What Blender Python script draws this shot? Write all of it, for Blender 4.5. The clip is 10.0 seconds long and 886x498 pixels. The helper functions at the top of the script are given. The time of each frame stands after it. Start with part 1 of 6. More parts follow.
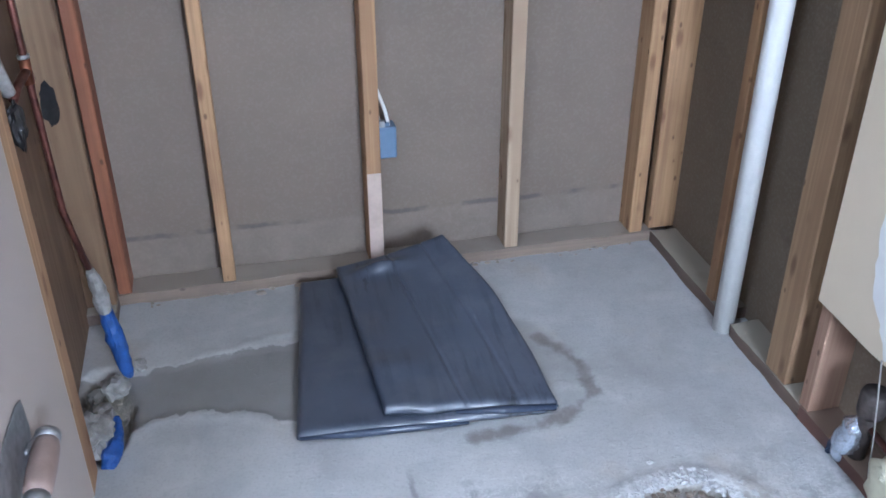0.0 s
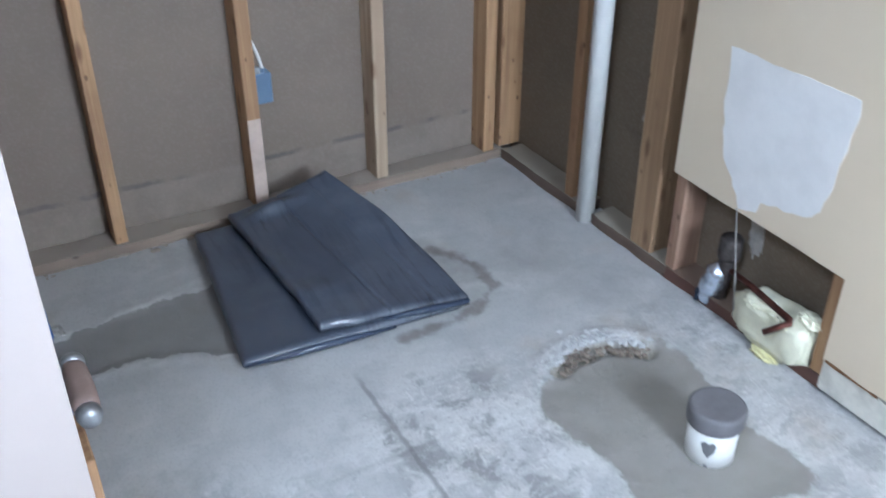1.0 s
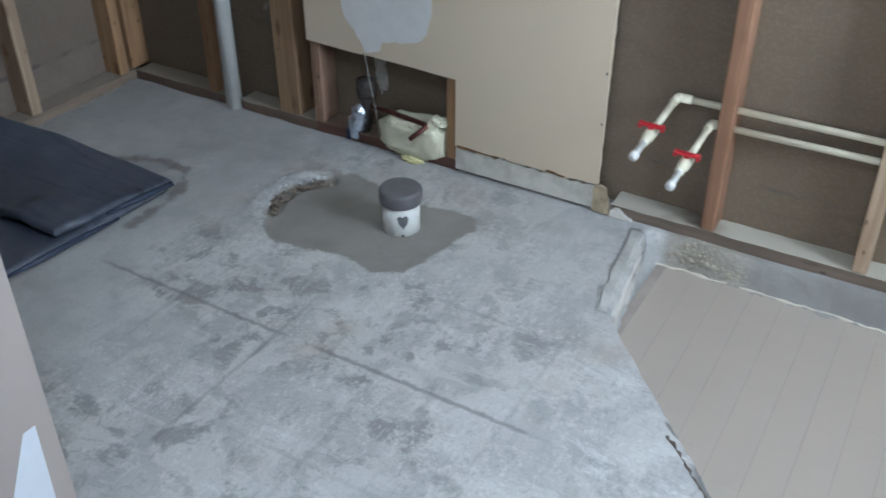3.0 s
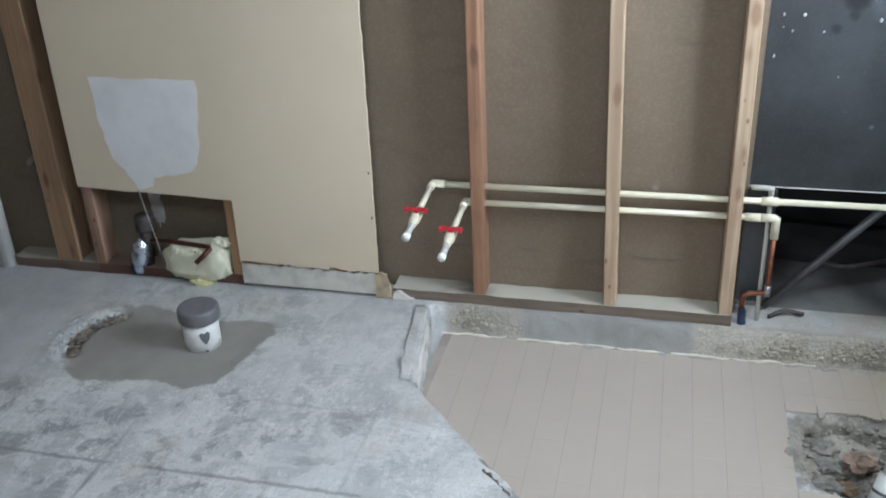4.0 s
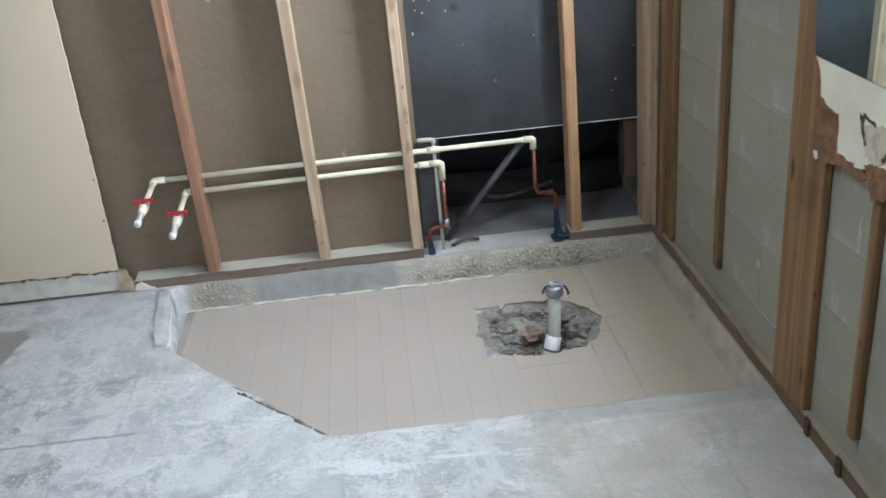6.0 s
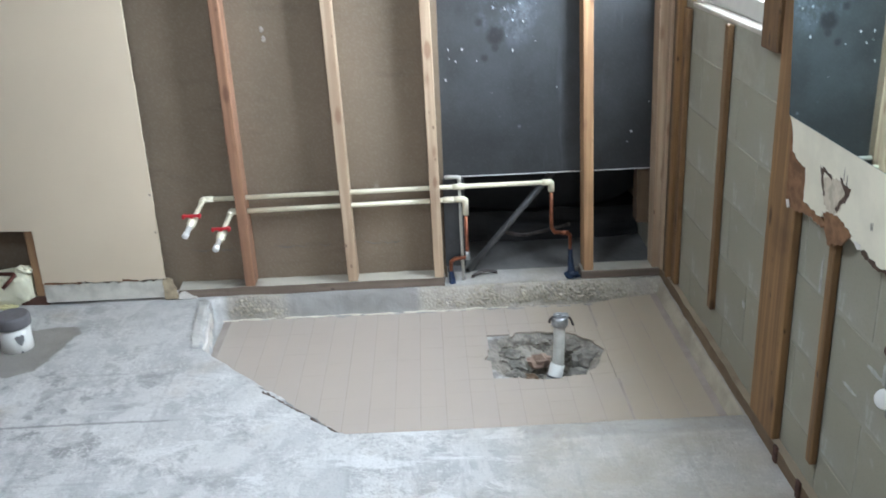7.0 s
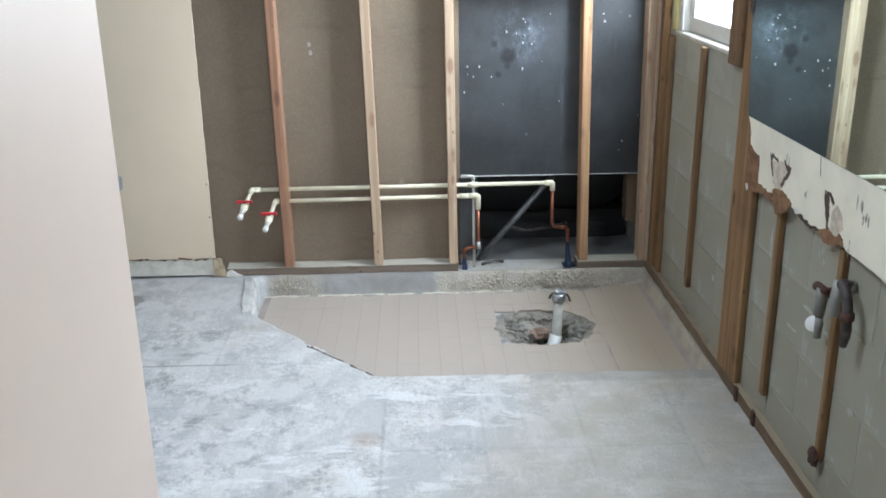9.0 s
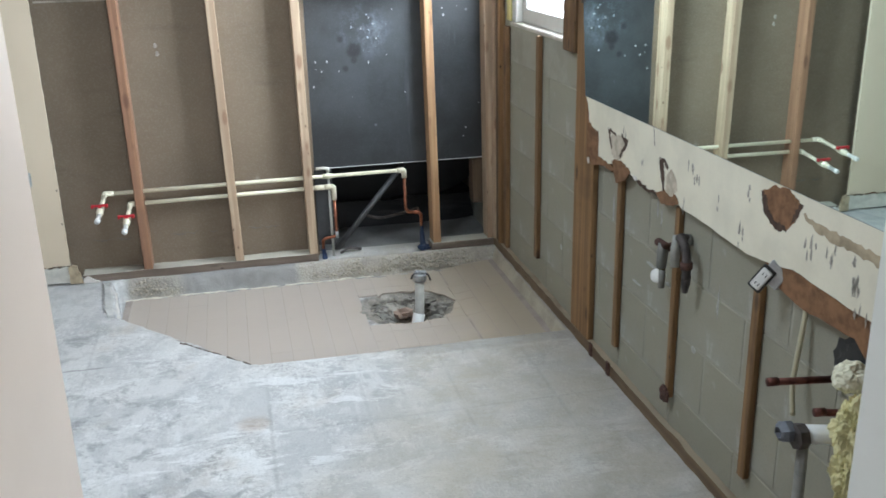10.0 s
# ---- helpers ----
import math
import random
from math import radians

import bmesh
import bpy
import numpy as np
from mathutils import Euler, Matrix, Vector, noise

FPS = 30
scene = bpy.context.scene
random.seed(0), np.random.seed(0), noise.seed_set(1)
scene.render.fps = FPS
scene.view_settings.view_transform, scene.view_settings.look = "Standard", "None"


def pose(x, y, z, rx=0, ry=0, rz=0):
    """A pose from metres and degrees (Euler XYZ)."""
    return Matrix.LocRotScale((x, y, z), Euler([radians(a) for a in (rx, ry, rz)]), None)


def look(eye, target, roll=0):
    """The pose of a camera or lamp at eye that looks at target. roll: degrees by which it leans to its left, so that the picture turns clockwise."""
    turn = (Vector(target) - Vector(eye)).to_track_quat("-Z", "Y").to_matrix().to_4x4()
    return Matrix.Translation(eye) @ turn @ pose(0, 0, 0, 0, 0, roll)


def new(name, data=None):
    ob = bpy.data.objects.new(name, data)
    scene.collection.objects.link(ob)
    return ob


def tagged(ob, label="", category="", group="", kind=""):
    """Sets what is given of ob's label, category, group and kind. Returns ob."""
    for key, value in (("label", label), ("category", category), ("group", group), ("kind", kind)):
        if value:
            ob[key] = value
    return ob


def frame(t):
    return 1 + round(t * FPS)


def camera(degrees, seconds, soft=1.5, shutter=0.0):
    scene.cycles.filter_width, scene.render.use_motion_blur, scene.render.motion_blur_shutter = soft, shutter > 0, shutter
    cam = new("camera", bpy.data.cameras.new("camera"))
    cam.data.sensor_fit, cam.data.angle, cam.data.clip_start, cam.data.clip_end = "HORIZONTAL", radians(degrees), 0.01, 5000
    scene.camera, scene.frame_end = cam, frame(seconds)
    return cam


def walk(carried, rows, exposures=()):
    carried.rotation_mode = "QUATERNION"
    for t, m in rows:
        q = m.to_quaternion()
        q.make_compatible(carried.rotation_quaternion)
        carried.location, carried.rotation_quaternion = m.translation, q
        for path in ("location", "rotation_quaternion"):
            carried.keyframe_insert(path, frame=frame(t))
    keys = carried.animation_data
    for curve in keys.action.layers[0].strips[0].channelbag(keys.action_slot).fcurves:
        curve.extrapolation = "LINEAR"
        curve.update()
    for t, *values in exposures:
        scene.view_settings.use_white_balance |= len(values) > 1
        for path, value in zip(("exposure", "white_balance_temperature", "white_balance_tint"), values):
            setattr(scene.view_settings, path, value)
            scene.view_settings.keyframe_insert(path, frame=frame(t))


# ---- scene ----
cam = camera(50.6, 10.0, soft=1.6, shutter=0.22)
PATH = [
    (0, (0.225, 0.366, 1.569), (0.615, 2.042, 0.549), -0.1),
    (0.5, (-0.046, 0.362, 1.525), (0.584, 1.991, 0.551), -1.1),
    (1, (-0.205, 0.237, 1.542), (0.628, 1.715, 0.483), 0.1),
    (1.5, (-0.391, 0.092, 1.548), (0.602, 1.398, 0.404), -0.8),
    (2, (-0.591, 0.097, 1.541), (0.504, 1.302, 0.379), -2.1),
    (2.5, (-0.738, 0.073, 1.557), (0.509, 1.103, 0.381), -1.4),
    (3, (-0.918, -0.01, 1.552), (0.514, 0.826, 0.434), 0.2),
    (3.2, (-0.991, -0.051, 1.558), (0.503, 0.703, 0.462), -1.4),
    (4.3, (-1.284, -0.08, 1.59), (0.509, 0.333, 0.805), -3.0),
    (4.5, (-1.355, -0.133, 1.578), (0.457, 0.307, 0.856), -3.9),
    (5, (-1.516, -0.24, 1.532), (0.306, 0.082, 0.773), -5.7),
    (5.5, (-1.658, -0.19, 1.557), (0.163, -0.139, 0.73), -6.2),
    (5.7, (-1.725, -0.19, 1.544), (0.089, -0.248, 0.703), -6.5),
    (6.8, (-2.087, -0.274, 1.551), (-0.248, -0.423, 0.779), -2.8),
    (7, (-2.138, -0.282, 1.577), (-0.273, -0.301, 0.855), -2.5),
    (7.2, (-2.235, -0.26, 1.588), (-0.343, -0.318, 0.941), -1.4),
    (7.5, (-2.348, -0.241, 1.589), (-0.424, -0.32, 1.048), -0.5),
    (8, (-2.549, -0.198, 1.598), (-0.621, -0.3, 1.08), 1.3),
    (8.5, (-2.666, -0.205, 1.576), (-0.742, -0.219, 1.03), -0.1),
    (9, (-2.777, -0.139, 1.574), (-0.884, -0.187, 0.929), -0.8),
    (9.5, (-2.908, -0.013, 1.559), (-1.033, -0.268, 0.911), -1.3),
    (10, (-2.953, 0.017, 1.585), (-1.107, -0.387, 0.929), -1.3),
]
walk(cam, [(t, look(eye, target, roll)) for t, eye, target, roll in PATH],
     [(0, 0.38, 5200, 15), (0.5, 0.34, 5250, 14), (1, 0.2, 5300, 11), (1.5, -0.07, 5300, 8), (2, -0.33, 5300, 6), (2.5, -0.62, 5400, 6), (3.2, -0.8, 5550, 8),
      (4.5, -0.52, 5750, 8), (5, -0.48, 5750, 8), (5.5, -0.56, 5750, 8), (7, -0.37, 5750, 9), (8, -0.17, 5750, 9), (8.5, -0.2, 5750, 9), (9, -0.37, 5750, 9), (9.5, -0.5, 5750, 8), (10, -0.46, 5850, 8)])

# ---- world and lights ----
world = bpy.data.worlds.new("world")
scene.world = world
world.use_nodes = True
_wn = world.node_tree.nodes
_sky = _wn.new("ShaderNodeTexSky")
_sky.sky_type, _sky.sun_disc = "NISHITA", False
_sky.sun_elevation, _sky.sun_rotation = radians(52), radians(20)
world.node_tree.links.new(_sky.outputs[0], _wn["Background"].inputs[0])
_wn["Background"].inputs[1].default_value = 0.12

sun = new("sun", bpy.data.lights.new("sun", "SUN"))
sun.data.energy, sun.data.angle, sun.data.color = 3.0, radians(0.6), (1.0, 0.95, 0.88)
sun.matrix_world = look((0, 4, 6), (0.6, 0, 0))


def window_light(name, place, target, width, height, watts, colour):
    ob = new(name, bpy.data.lights.new(name, "AREA"))
    ob.data.shape, ob.data.size, ob.data.size_y = "RECTANGLE", width, height
    ob.data.energy, ob.data.color = watts, colour
    ob.matrix_world = look(place, target)
    return ob


# daylight through the bathroom window and the bedroom window behind the walk, and an added ceiling fill lamp
window_light("window_daylight", (0.9225, -1.405, 1.60), (0.9225, 0, 1.50), 0.75, 0.90, 112, (0.92, 0.97, 1.0))
window_light("bedroom_daylight", (-5.35, -1.30, 1.45), (-0.6, 0.3, 1.30), 2.3, 1.5, 215, (1.0, 0.945, 0.868))
window_light("ceiling_fill_light", (-0.72, 0.30, 2.475), (-0.72, 0.30, 0), 0.66, 0.66, 44, (0.84, 0.93, 1.0))

# ---- node helpers ----


class Nodes:
    """A short way to write node materials."""

    def __init__(self, name):
        self.mat = bpy.data.materials.new(name)
        self.mat.use_nodes = True
        self.tree = self.mat.node_tree
        self.bsdf = self.tree.nodes["Principled BSDF"]
        self.coord = None

    def node(self, kind, **values):
        n = self.tree.nodes.new(kind)
        for key, value in values.items():
            if key in n.inputs:
                n.inputs[key].default_value = value
        return n

    def link(self, a, b):
        self.tree.links.new(a, b)

    def place(self, scale=(1, 1, 1), jitter=False):
        if self.coord is None:
            self.coord = self.tree.nodes.new("ShaderNodeTexCoord")
        m = self.tree.nodes.new("ShaderNodeMapping")
        m.inputs["Scale"].default_value = scale
        self.link(self.coord.outputs["Object"], m.inputs["Vector"])
        if jitter:
            info = self.tree.nodes.new("ShaderNodeObjectInfo")
            mul = self.math("MULTIPLY", info.outputs["Random"], 37.0)
            comb = self.tree.nodes.new("ShaderNodeCombineXYZ")
            for k in range(3):
                self.link(mul, comb.inputs[k])
            self.link(comb.outputs[0], m.inputs["Location"])
        return m.outputs[0]

    def noise(self, scale, detail=4, rough=0.55, stretch=(1, 1, 1), jitter=False, distort=0.0):
        n = self.node("ShaderNodeTexNoise", Scale=scale, Detail=detail, Roughness=rough, Distortion=distort)
        self.link(self.place(stretch, jitter), n.inputs["Vector"])
        return n.outputs["Fac"]

    def math(self, op, a, b=None, clamp=False):
        n = self.tree.nodes.new("ShaderNodeMath")
        n.operation, n.use_clamp = op, clamp
        for k, v in enumerate((a, b)):
            if v is None:
                continue
            if isinstance(v, (int, float)):
                n.inputs[k].default_value = v
            else:
                self.link(v, n.inputs[k])
        return n.outputs[0]

    def ramp(self, fac, lo, hi):
        n = self.tree.nodes.new("ShaderNodeMapRange")
        n.interpolation_type = "SMOOTHSTEP"
        n.inputs["From Min"].default_value, n.inputs["From Max"].default_value = lo, hi
        self.link(fac, n.inputs["Value"])
        return n.outputs[0]

    def mix(self, fac, a, b, kind="MIX"):
        n = self.tree.nodes.new("ShaderNodeMix")
        n.data_type, n.blend_type = "RGBA", kind
        for sock, v in ((n.inputs[0], fac), (n.inputs[6], a), (n.inputs[7], b)):
            if isinstance(v, (int, float)):
                sock.default_value = v
            elif isinstance(v, tuple):
                sock.default_value = (*v, 1) if len(v) == 3 else v
            else:
                self.link(v, sock)
        return n.outputs[2]

    def attribute(self, name):
        n = self.tree.nodes.new("ShaderNodeAttribute")
        n.attribute_name = name
        return n.outputs["Fac"]

    def random(self):
        return self.tree.nodes.new("ShaderNodeObjectInfo").outputs["Random"]

    def bump(self, height, strength=0.3, distance=0.002):
        n = self.node("ShaderNodeBump", Strength=strength, Distance=distance)
        self.link(height, n.inputs["Height"])
        self.link(n.outputs[0], self.bsdf.inputs["Normal"])

    def finish(self, colour, rough=0.6, metal=0.0):
        for key, v in (("Base Color", colour), ("Roughness", rough), ("Metallic", metal)):
            if isinstance(v, tuple):
                self.bsdf.inputs[key].default_value = (*v, 1)
            elif isinstance(v, (int, float)):
                self.bsdf.inputs[key].default_value = v
            else:
                self.link(v, self.bsdf.inputs[key])
        return self.mat


def wood(name, light, dark, along="z", knots=0.8, dirt=0.5, dust=None):
    n = Nodes(name)
    fine = {"z": (60, 60, 1.6), "y": (60, 1.6, 60), "x": (1.6, 60, 60)}[along]
    wide = {"z": (9, 9, 0.5), "y": (9, 0.5, 9), "x": (0.5, 9, 9)}[along]
    grain = n.noise(1.0, 5, 0.6, fine, True)
    band = n.noise(1.0, 3, 0.5, wide, True, 1.5)
    blot = n.noise(2.3, 4, 0.6, (1, 1, 1), True)
    knot = n.node("ShaderNodeTexVoronoi", Scale=1.0)
    n.link(n.place({"z": (14, 14, 5.0), "y": (14, 5.0, 14), "x": (5.0, 14, 14)}[along], True), knot.inputs["Vector"])
    spot = n.math("SUBTRACT", 1.0, n.ramp(n.math("ADD", knot.outputs["Distance"], n.math("MULTIPLY", n.math("SUBTRACT", blot, 0.5), 0.3)), 0.07, 0.22), True)
    c = n.mix(n.ramp(grain, 0.35, 0.65), light, tuple(0.5 * a + 0.5 * b for a, b in zip(light, dark)))
    c = n.mix(n.ramp(band, 0.42, 0.68), c, tuple(0.45 * a + 0.55 * b for a, b in zip(light, dark)))
    c = n.mix(n.math("MULTIPLY", n.ramp(blot, 0.50, 0.75), dirt), c, dark)
    c = n.mix(n.math("MULTIPLY", spot, knots), c, dark)
    nail = n.node("ShaderNodeTexVoronoi", Scale=1.0)
    n.link(n.place({"z": (22, 22, 11), "y": (22, 11, 22), "x": (11, 22, 22)}[along], True), nail.inputs["Vector"])
    c = n.mix(n.math("MULTIPLY", n.math("SUBTRACT", 1.0, n.ramp(nail.outputs["Distance"], 0.05, 0.14), True), 0.75), c, tuple(0.45 * a for a in dark))
    c = n.mix(n.math("MULTIPLY", n.random(), 0.22), c, dark)
    if dust:
        sep = n.node("ShaderNodeSeparateXYZ")
        n.link(n.tree.nodes.new("ShaderNodeNewGeometry").outputs["Normal"], sep.inputs[0])
        c = n.mix(n.math("MULTIPLY", n.ramp(sep.outputs[2], 0.5, 0.9), n.ramp(blot, 0.30, 0.50)), c, dust)
    n.bump(grain, 0.25, 0.001)
    return n.finish(c, 0.72)


def plain(name, colour, rough=0.5, metal=0.0, vary=0.15, scale=8, bump=0.1, grain=90, jitter=True):
    """A nearly even surface with soft stains and a fine grain."""
    n = Nodes(name)
    big, small = n.noise(scale, 4, 0.6, (1, 1, 1), jitter), n.noise(grain, 3, 0.6)
    low = tuple(c * (1 - vary) for c in colour)
    c = n.mix(n.ramp(big, 0.35, 0.70), colour, low)
    c = n.mix(n.math("MULTIPLY", n.ramp(small, 0.4, 0.75), 0.25), c, low)
    if bump:
        n.bump(small, bump, 0.001)
    r = n.math("ADD", n.math("MULTIPLY", big, 0.16), rough - 0.08)
    return n.finish(c, r, metal)


# ---- materials ----
WOOD = wood("stud_pine", (0.50, 0.310, 0.156), (0.17, 0.080, 0.040))
WOOD_PALE = wood("stud_pale_pine", (0.52, 0.41, 0.28), (0.22, 0.125, 0.075))
WOOD_RED = wood("stud_redwood", (0.335, 0.182, 0.102), (0.13, 0.063, 0.037))
WOOD_OLD = wood("old_dark_wood", (0.285, 0.160, 0.064), (0.060, 0.031, 0.014), "z", 0.95, 0.85)
WOOD_PLATE_Y = wood("sole_plate_wood", (0.205, 0.16, 0.125), (0.09, 0.066, 0.05), "y", dust=(0.44, 0.415, 0.345))
WOOD_PLATE_DARK = wood("dark_sole_plate_wood", (0.19, 0.135, 0.10), (0.085, 0.055, 0.04), "y", dust=(0.30, 0.265, 0.21))
WOOD_PLATE_RUST = wood("rust_stained_plate", (0.17, 0.085, 0.06), (0.07, 0.032, 0.024), "y", dust=(0.20, 0.14, 0.10))
WOOD_PLATE_X = wood("sole_plate_wood_x", (0.215, 0.150, 0.085), (0.075, 0.047, 0.026), "x", 0.5, 0.7, dust=(0.30, 0.245, 0.17))
WOOD_RUSSET = wood("russet_stud", (0.31, 0.118, 0.056), (0.12, 0.044, 0.022))
WOOD_DARK = wood("dark_brown_wood", (0.12, 0.078, 0.042), (0.05, 0.03, 0.016))
WOOD_STAINED = wood("stained_stud", (0.24, 0.155, 0.085), (0.12, 0.065, 0.035), "z", 0.8, 0.8)
WOOD_TAN = wood("tan_stud", (0.39, 0.255, 0.140), (0.13, 0.070, 0.036), "z", 0.9, 0.7)
WOOD_RUSTY = wood("water_stained_stud", (0.36, 0.235, 0.16), (0.16, 0.075, 0.045), "z", 0.6, 0.8)
WOOD_BLOCK = wood("blocking_pine", (0.39, 0.275, 0.165), (0.20, 0.105, 0.048), "y")


def paper_material():
    """Brown-grey back paper of gypsum board, scuffed."""
    n = Nodes("gypsum_back_paper")
    cloud, streak, fine = n.noise(1.7, 5, 0.6), n.noise(3.0, 4, 0.6, (1, 1, 5)), n.noise(120, 2, 0.5)
    c = n.mix(n.ramp(cloud, 0.3, 0.7), (0.182, 0.139, 0.095), (0.146, 0.111, 0.075))
    c = n.mix(n.math("MULTIPLY", n.ramp(streak, 0.58, 0.75), 0.35), c, (0.110, 0.084, 0.058))
    c = n.mix(n.math("MULTIPLY", n.ramp(fine, 0.45, 0.7), 0.18), c, (0.30, 0.26, 0.22))
    spots = n.noise(9, 2, 0.4)
    c = n.mix(n.math("MULTIPLY", n.ramp(spots, 0.74, 0.80), 0.5), c, (0.42, 0.39, 0.35))
    n.bump(fine, 0.08, 0.0006)
    return n.finish(c, 0.85)


PAPER = paper_material()


def north_paper_material():
    n = Nodes("gypsum_back_paper_grey")
    cloud, fine = n.noise(1.4, 5, 0.6), n.noise(120, 2, 0.5)
    c = n.mix(n.ramp(cloud, 0.3, 0.7), (0.214, 0.168, 0.130), (0.176, 0.137, 0.106))
    c = n.mix(n.math("MULTIPLY", n.ramp(fine, 0.45, 0.7), 0.15), c, (0.30, 0.255, 0.22))
    # old water mark near the floor: a ragged line of dirt and a paler, mottled band under it
    sep = n.node("ShaderNodeSeparateXYZ")
    n.link(n.place(), sep.inputs[0])
    wob = n.math("MULTIPLY", n.math("SUBTRACT", n.noise(3.5, 5, 0.65, (1, 1, 0.2)), 0.5), 0.05)
    z = n.math("ADD", sep.outputs[2], wob)
    below = n.math("SUBTRACT", 1.0, n.ramp(z, 0.155, 0.175), True)
    c = n.mix(n.math("MULTIPLY", below, 0.18), c, n.mix(n.ramp(n.noise(11, 5, 0.7), 0.35, 0.65), (0.37, 0.33, 0.28), (0.22, 0.19, 0.16)))
    line = n.math("SUBTRACT", 1.0, n.ramp(n.math("ABSOLUTE", n.math("SUBTRACT", z, 0.172)), 0.004, 0.012), True)
    c = n.mix(n.math("MULTIPLY", n.math("MULTIPLY", line, n.ramp(n.noise(7, 3, 0.6), 0.46, 0.62)), 0.6), c, (0.08, 0.075, 0.07))
    n.bump(fine, 0.08, 0.0006)
    return n.finish(c, 0.85)


PAPER_NORTH = north_paper_material()
PAINT_CREAM = plain("cream_wall_paint", (0.668, 0.566, 0.423), 0.62, 0, 0.05, 1.6, 0.10, 160)
PAINT_STRIP = plain("cream_white_paint", (0.74, 0.70, 0.56), 0.6, 0, 0.13, 7, 0.1, 140)
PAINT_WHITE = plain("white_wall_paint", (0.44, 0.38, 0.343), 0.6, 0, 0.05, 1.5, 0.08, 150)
PAINT_BARE = plain("bare_joint_compound", (0.78, 0.77, 0.755), 0.75, 0, 0.09, 9, 0.15, 90)
PAINT_CEILING = plain("ceiling_paint", (0.72, 0.71, 0.69), 0.8, 0, 0.04, 2, 0.1, 120)
DOOR_PAINT = plain("door_paint", (0.88, 0.735, 0.63), 0.42, 0, 0.03, 2, 0.04, 160)
PVC = plain("white_pvc", (0.78, 0.78, 0.75), 0.32, 0, 0.08, 14, 0.03)
CPVC = plain("cream_cpvc", (0.74, 0.69, 0.53), 0.35, 0, 0.10, 20, 0.03)
CAP_GREY = plain("dark_grey_plastic", (0.145, 0.140, 0.148), 0.5, 0, 0.15, 30, 0.1)
LABEL_GREY = plain("grey_print", (0.16, 0.16, 0.165), 0.55, 0, 0.1)
RED = plain("red_plastic", (0.45, 0.012, 0.022), 0.35, 0, 0.15)
COPPER = plain("copper_tube", (0.30, 0.115, 0.065), 0.38, 0.85, 0.45, 40, 0.1)
COPPER_OLD = plain("tarnished_copper", (0.16, 0.06, 0.045), 0.5, 0.7, 0.5, 30, 0.1)
STEEL = plain("galvanised_steel", (0.46, 0.48, 0.50), 0.38, 0.9, 0.3, 40, 0.1)
STEEL_DARK = plain("weathered_iron", (0.10, 0.085, 0.08), 0.6, 0.5, 0.5, 30, 0.3)
RUST = plain("rusty_iron", (0.105, 0.052, 0.040), 0.8, 0.2, 0.5, 50, 0.4)
PIPE_PALE = plain("dusty_white_pipe", (0.52, 0.515, 0.47), 0.45, 0, 0.2, 20, 0.1)
PIPE_GREY = plain("grey_pipe", (0.24, 0.235, 0.215), 0.5, 0.2, 0.25, 25, 0.2)
BOX_BLUE = plain("blue_plastic_box", (0.13, 0.20, 0.30), 0.5, 0, 0.15)
TAPE_BLUE = plain("blue_tape", (0.022, 0.085, 0.31), 0.48, 0, 0.35, 40, 0.3, 60)
TAPE_PALE = plain("grey_plastic_wrap", (0.36, 0.345, 0.325), 0.35, 0, 0.4, 40, 0.4, 50)
TAPE_DARK = plain("dark_blue_tape", (0.010, 0.025, 0.060), 0.5, 0, 0.4, 40, 0.3, 60)
CABLE = plain("white_cable", (0.72, 0.71, 0.68), 0.45, 0, 0.08)
CABLE_YELLOW = plain("yellowed_cable", (0.52, 0.48, 0.33), 0.5, 0, 0.15)
INSULATION = plain("yellow_glass_wool", (0.80, 0.75, 0.42), 0.95, 0, 0.2, 22, 0.45, 70)
INSULATION_PALE = plain("pale_glass_wool", (0.76, 0.735, 0.56), 0.8, 0, 0.14, 16, 0.35, 60)
FOIL = plain("crumpled_foil", (0.78, 0.86, 1.0), 0.20, 0.85, 0.5, 30, 0.8, 35)
BLACK_RUBBER = plain("black_rubber", (0.018, 0.016, 0.016), 0.5, 0, 0.3)
TUB = plain("tub_space_shade_black", (0.018, 0.019, 0.021), 0.7, 0, 0.3, 6, 0.2, 30)
OUTLET_WHITE = plain("outlet_white", (0.72, 0.71, 0.68), 0.35, 0, 0.06)
BLACK = plain("black_plastic", (0.01, 0.01, 0.01), 0.45, 0, 0.2)
TORN = plain("torn_brown_paper", (0.24, 0.125, 0.06), 0.95, 0, 0.45, 30, 0.5, 60)
TORN_TAN = plain("torn_tan_paper", (0.46, 0.375, 0.25), 0.95, 0, 0.4, 25, 0.5, 60)
GYPSUM = plain("gypsum_core", (0.66, 0.63, 0.58), 0.95, 0, 0.15, 30, 0.5, 60)
SCORCH = plain("scorched_wood", (0.012, 0.011, 0.012), 0.9, 0, 0.3, 40, 0.3)
PENCIL = plain("pencil_mark", (0.17, 0.15, 0.13), 0.9, 0, 0.3)
CARTON = plain("white_carton", (0.76, 0.80, 0.86), 0.4, 0, 0.06, 10, 0.05)
HANDLE_WOOD = plain("trowel_handle_wood", (0.30, 0.215, 0.185), 0.5, 0, 0.15, 20, 0.1)
VINYL_FRAME = plain("white_window_frame", (0.60, 0.59, 0.54), 0.4, 0, 0.08, 12, 0.05)
WINDOW_YELLOW = plain("yellowed_caulk", (0.62, 0.55, 0.22), 0.7, 0, 0.2, 20, 0.2)
MIRROR_BACK = plain("mirror_edge", (0.22, 0.25, 0.24), 0.3, 0, 0.1)
RUBBLE = plain("grey_rubble", (0.25, 0.235, 0.205), 0.95, 0, 0.4, 25, 0.8, 60)
MUD = plain("brown_mud", (0.23, 0.155, 0.10), 0.95, 0, 0.4, 20, 0.6, 60)
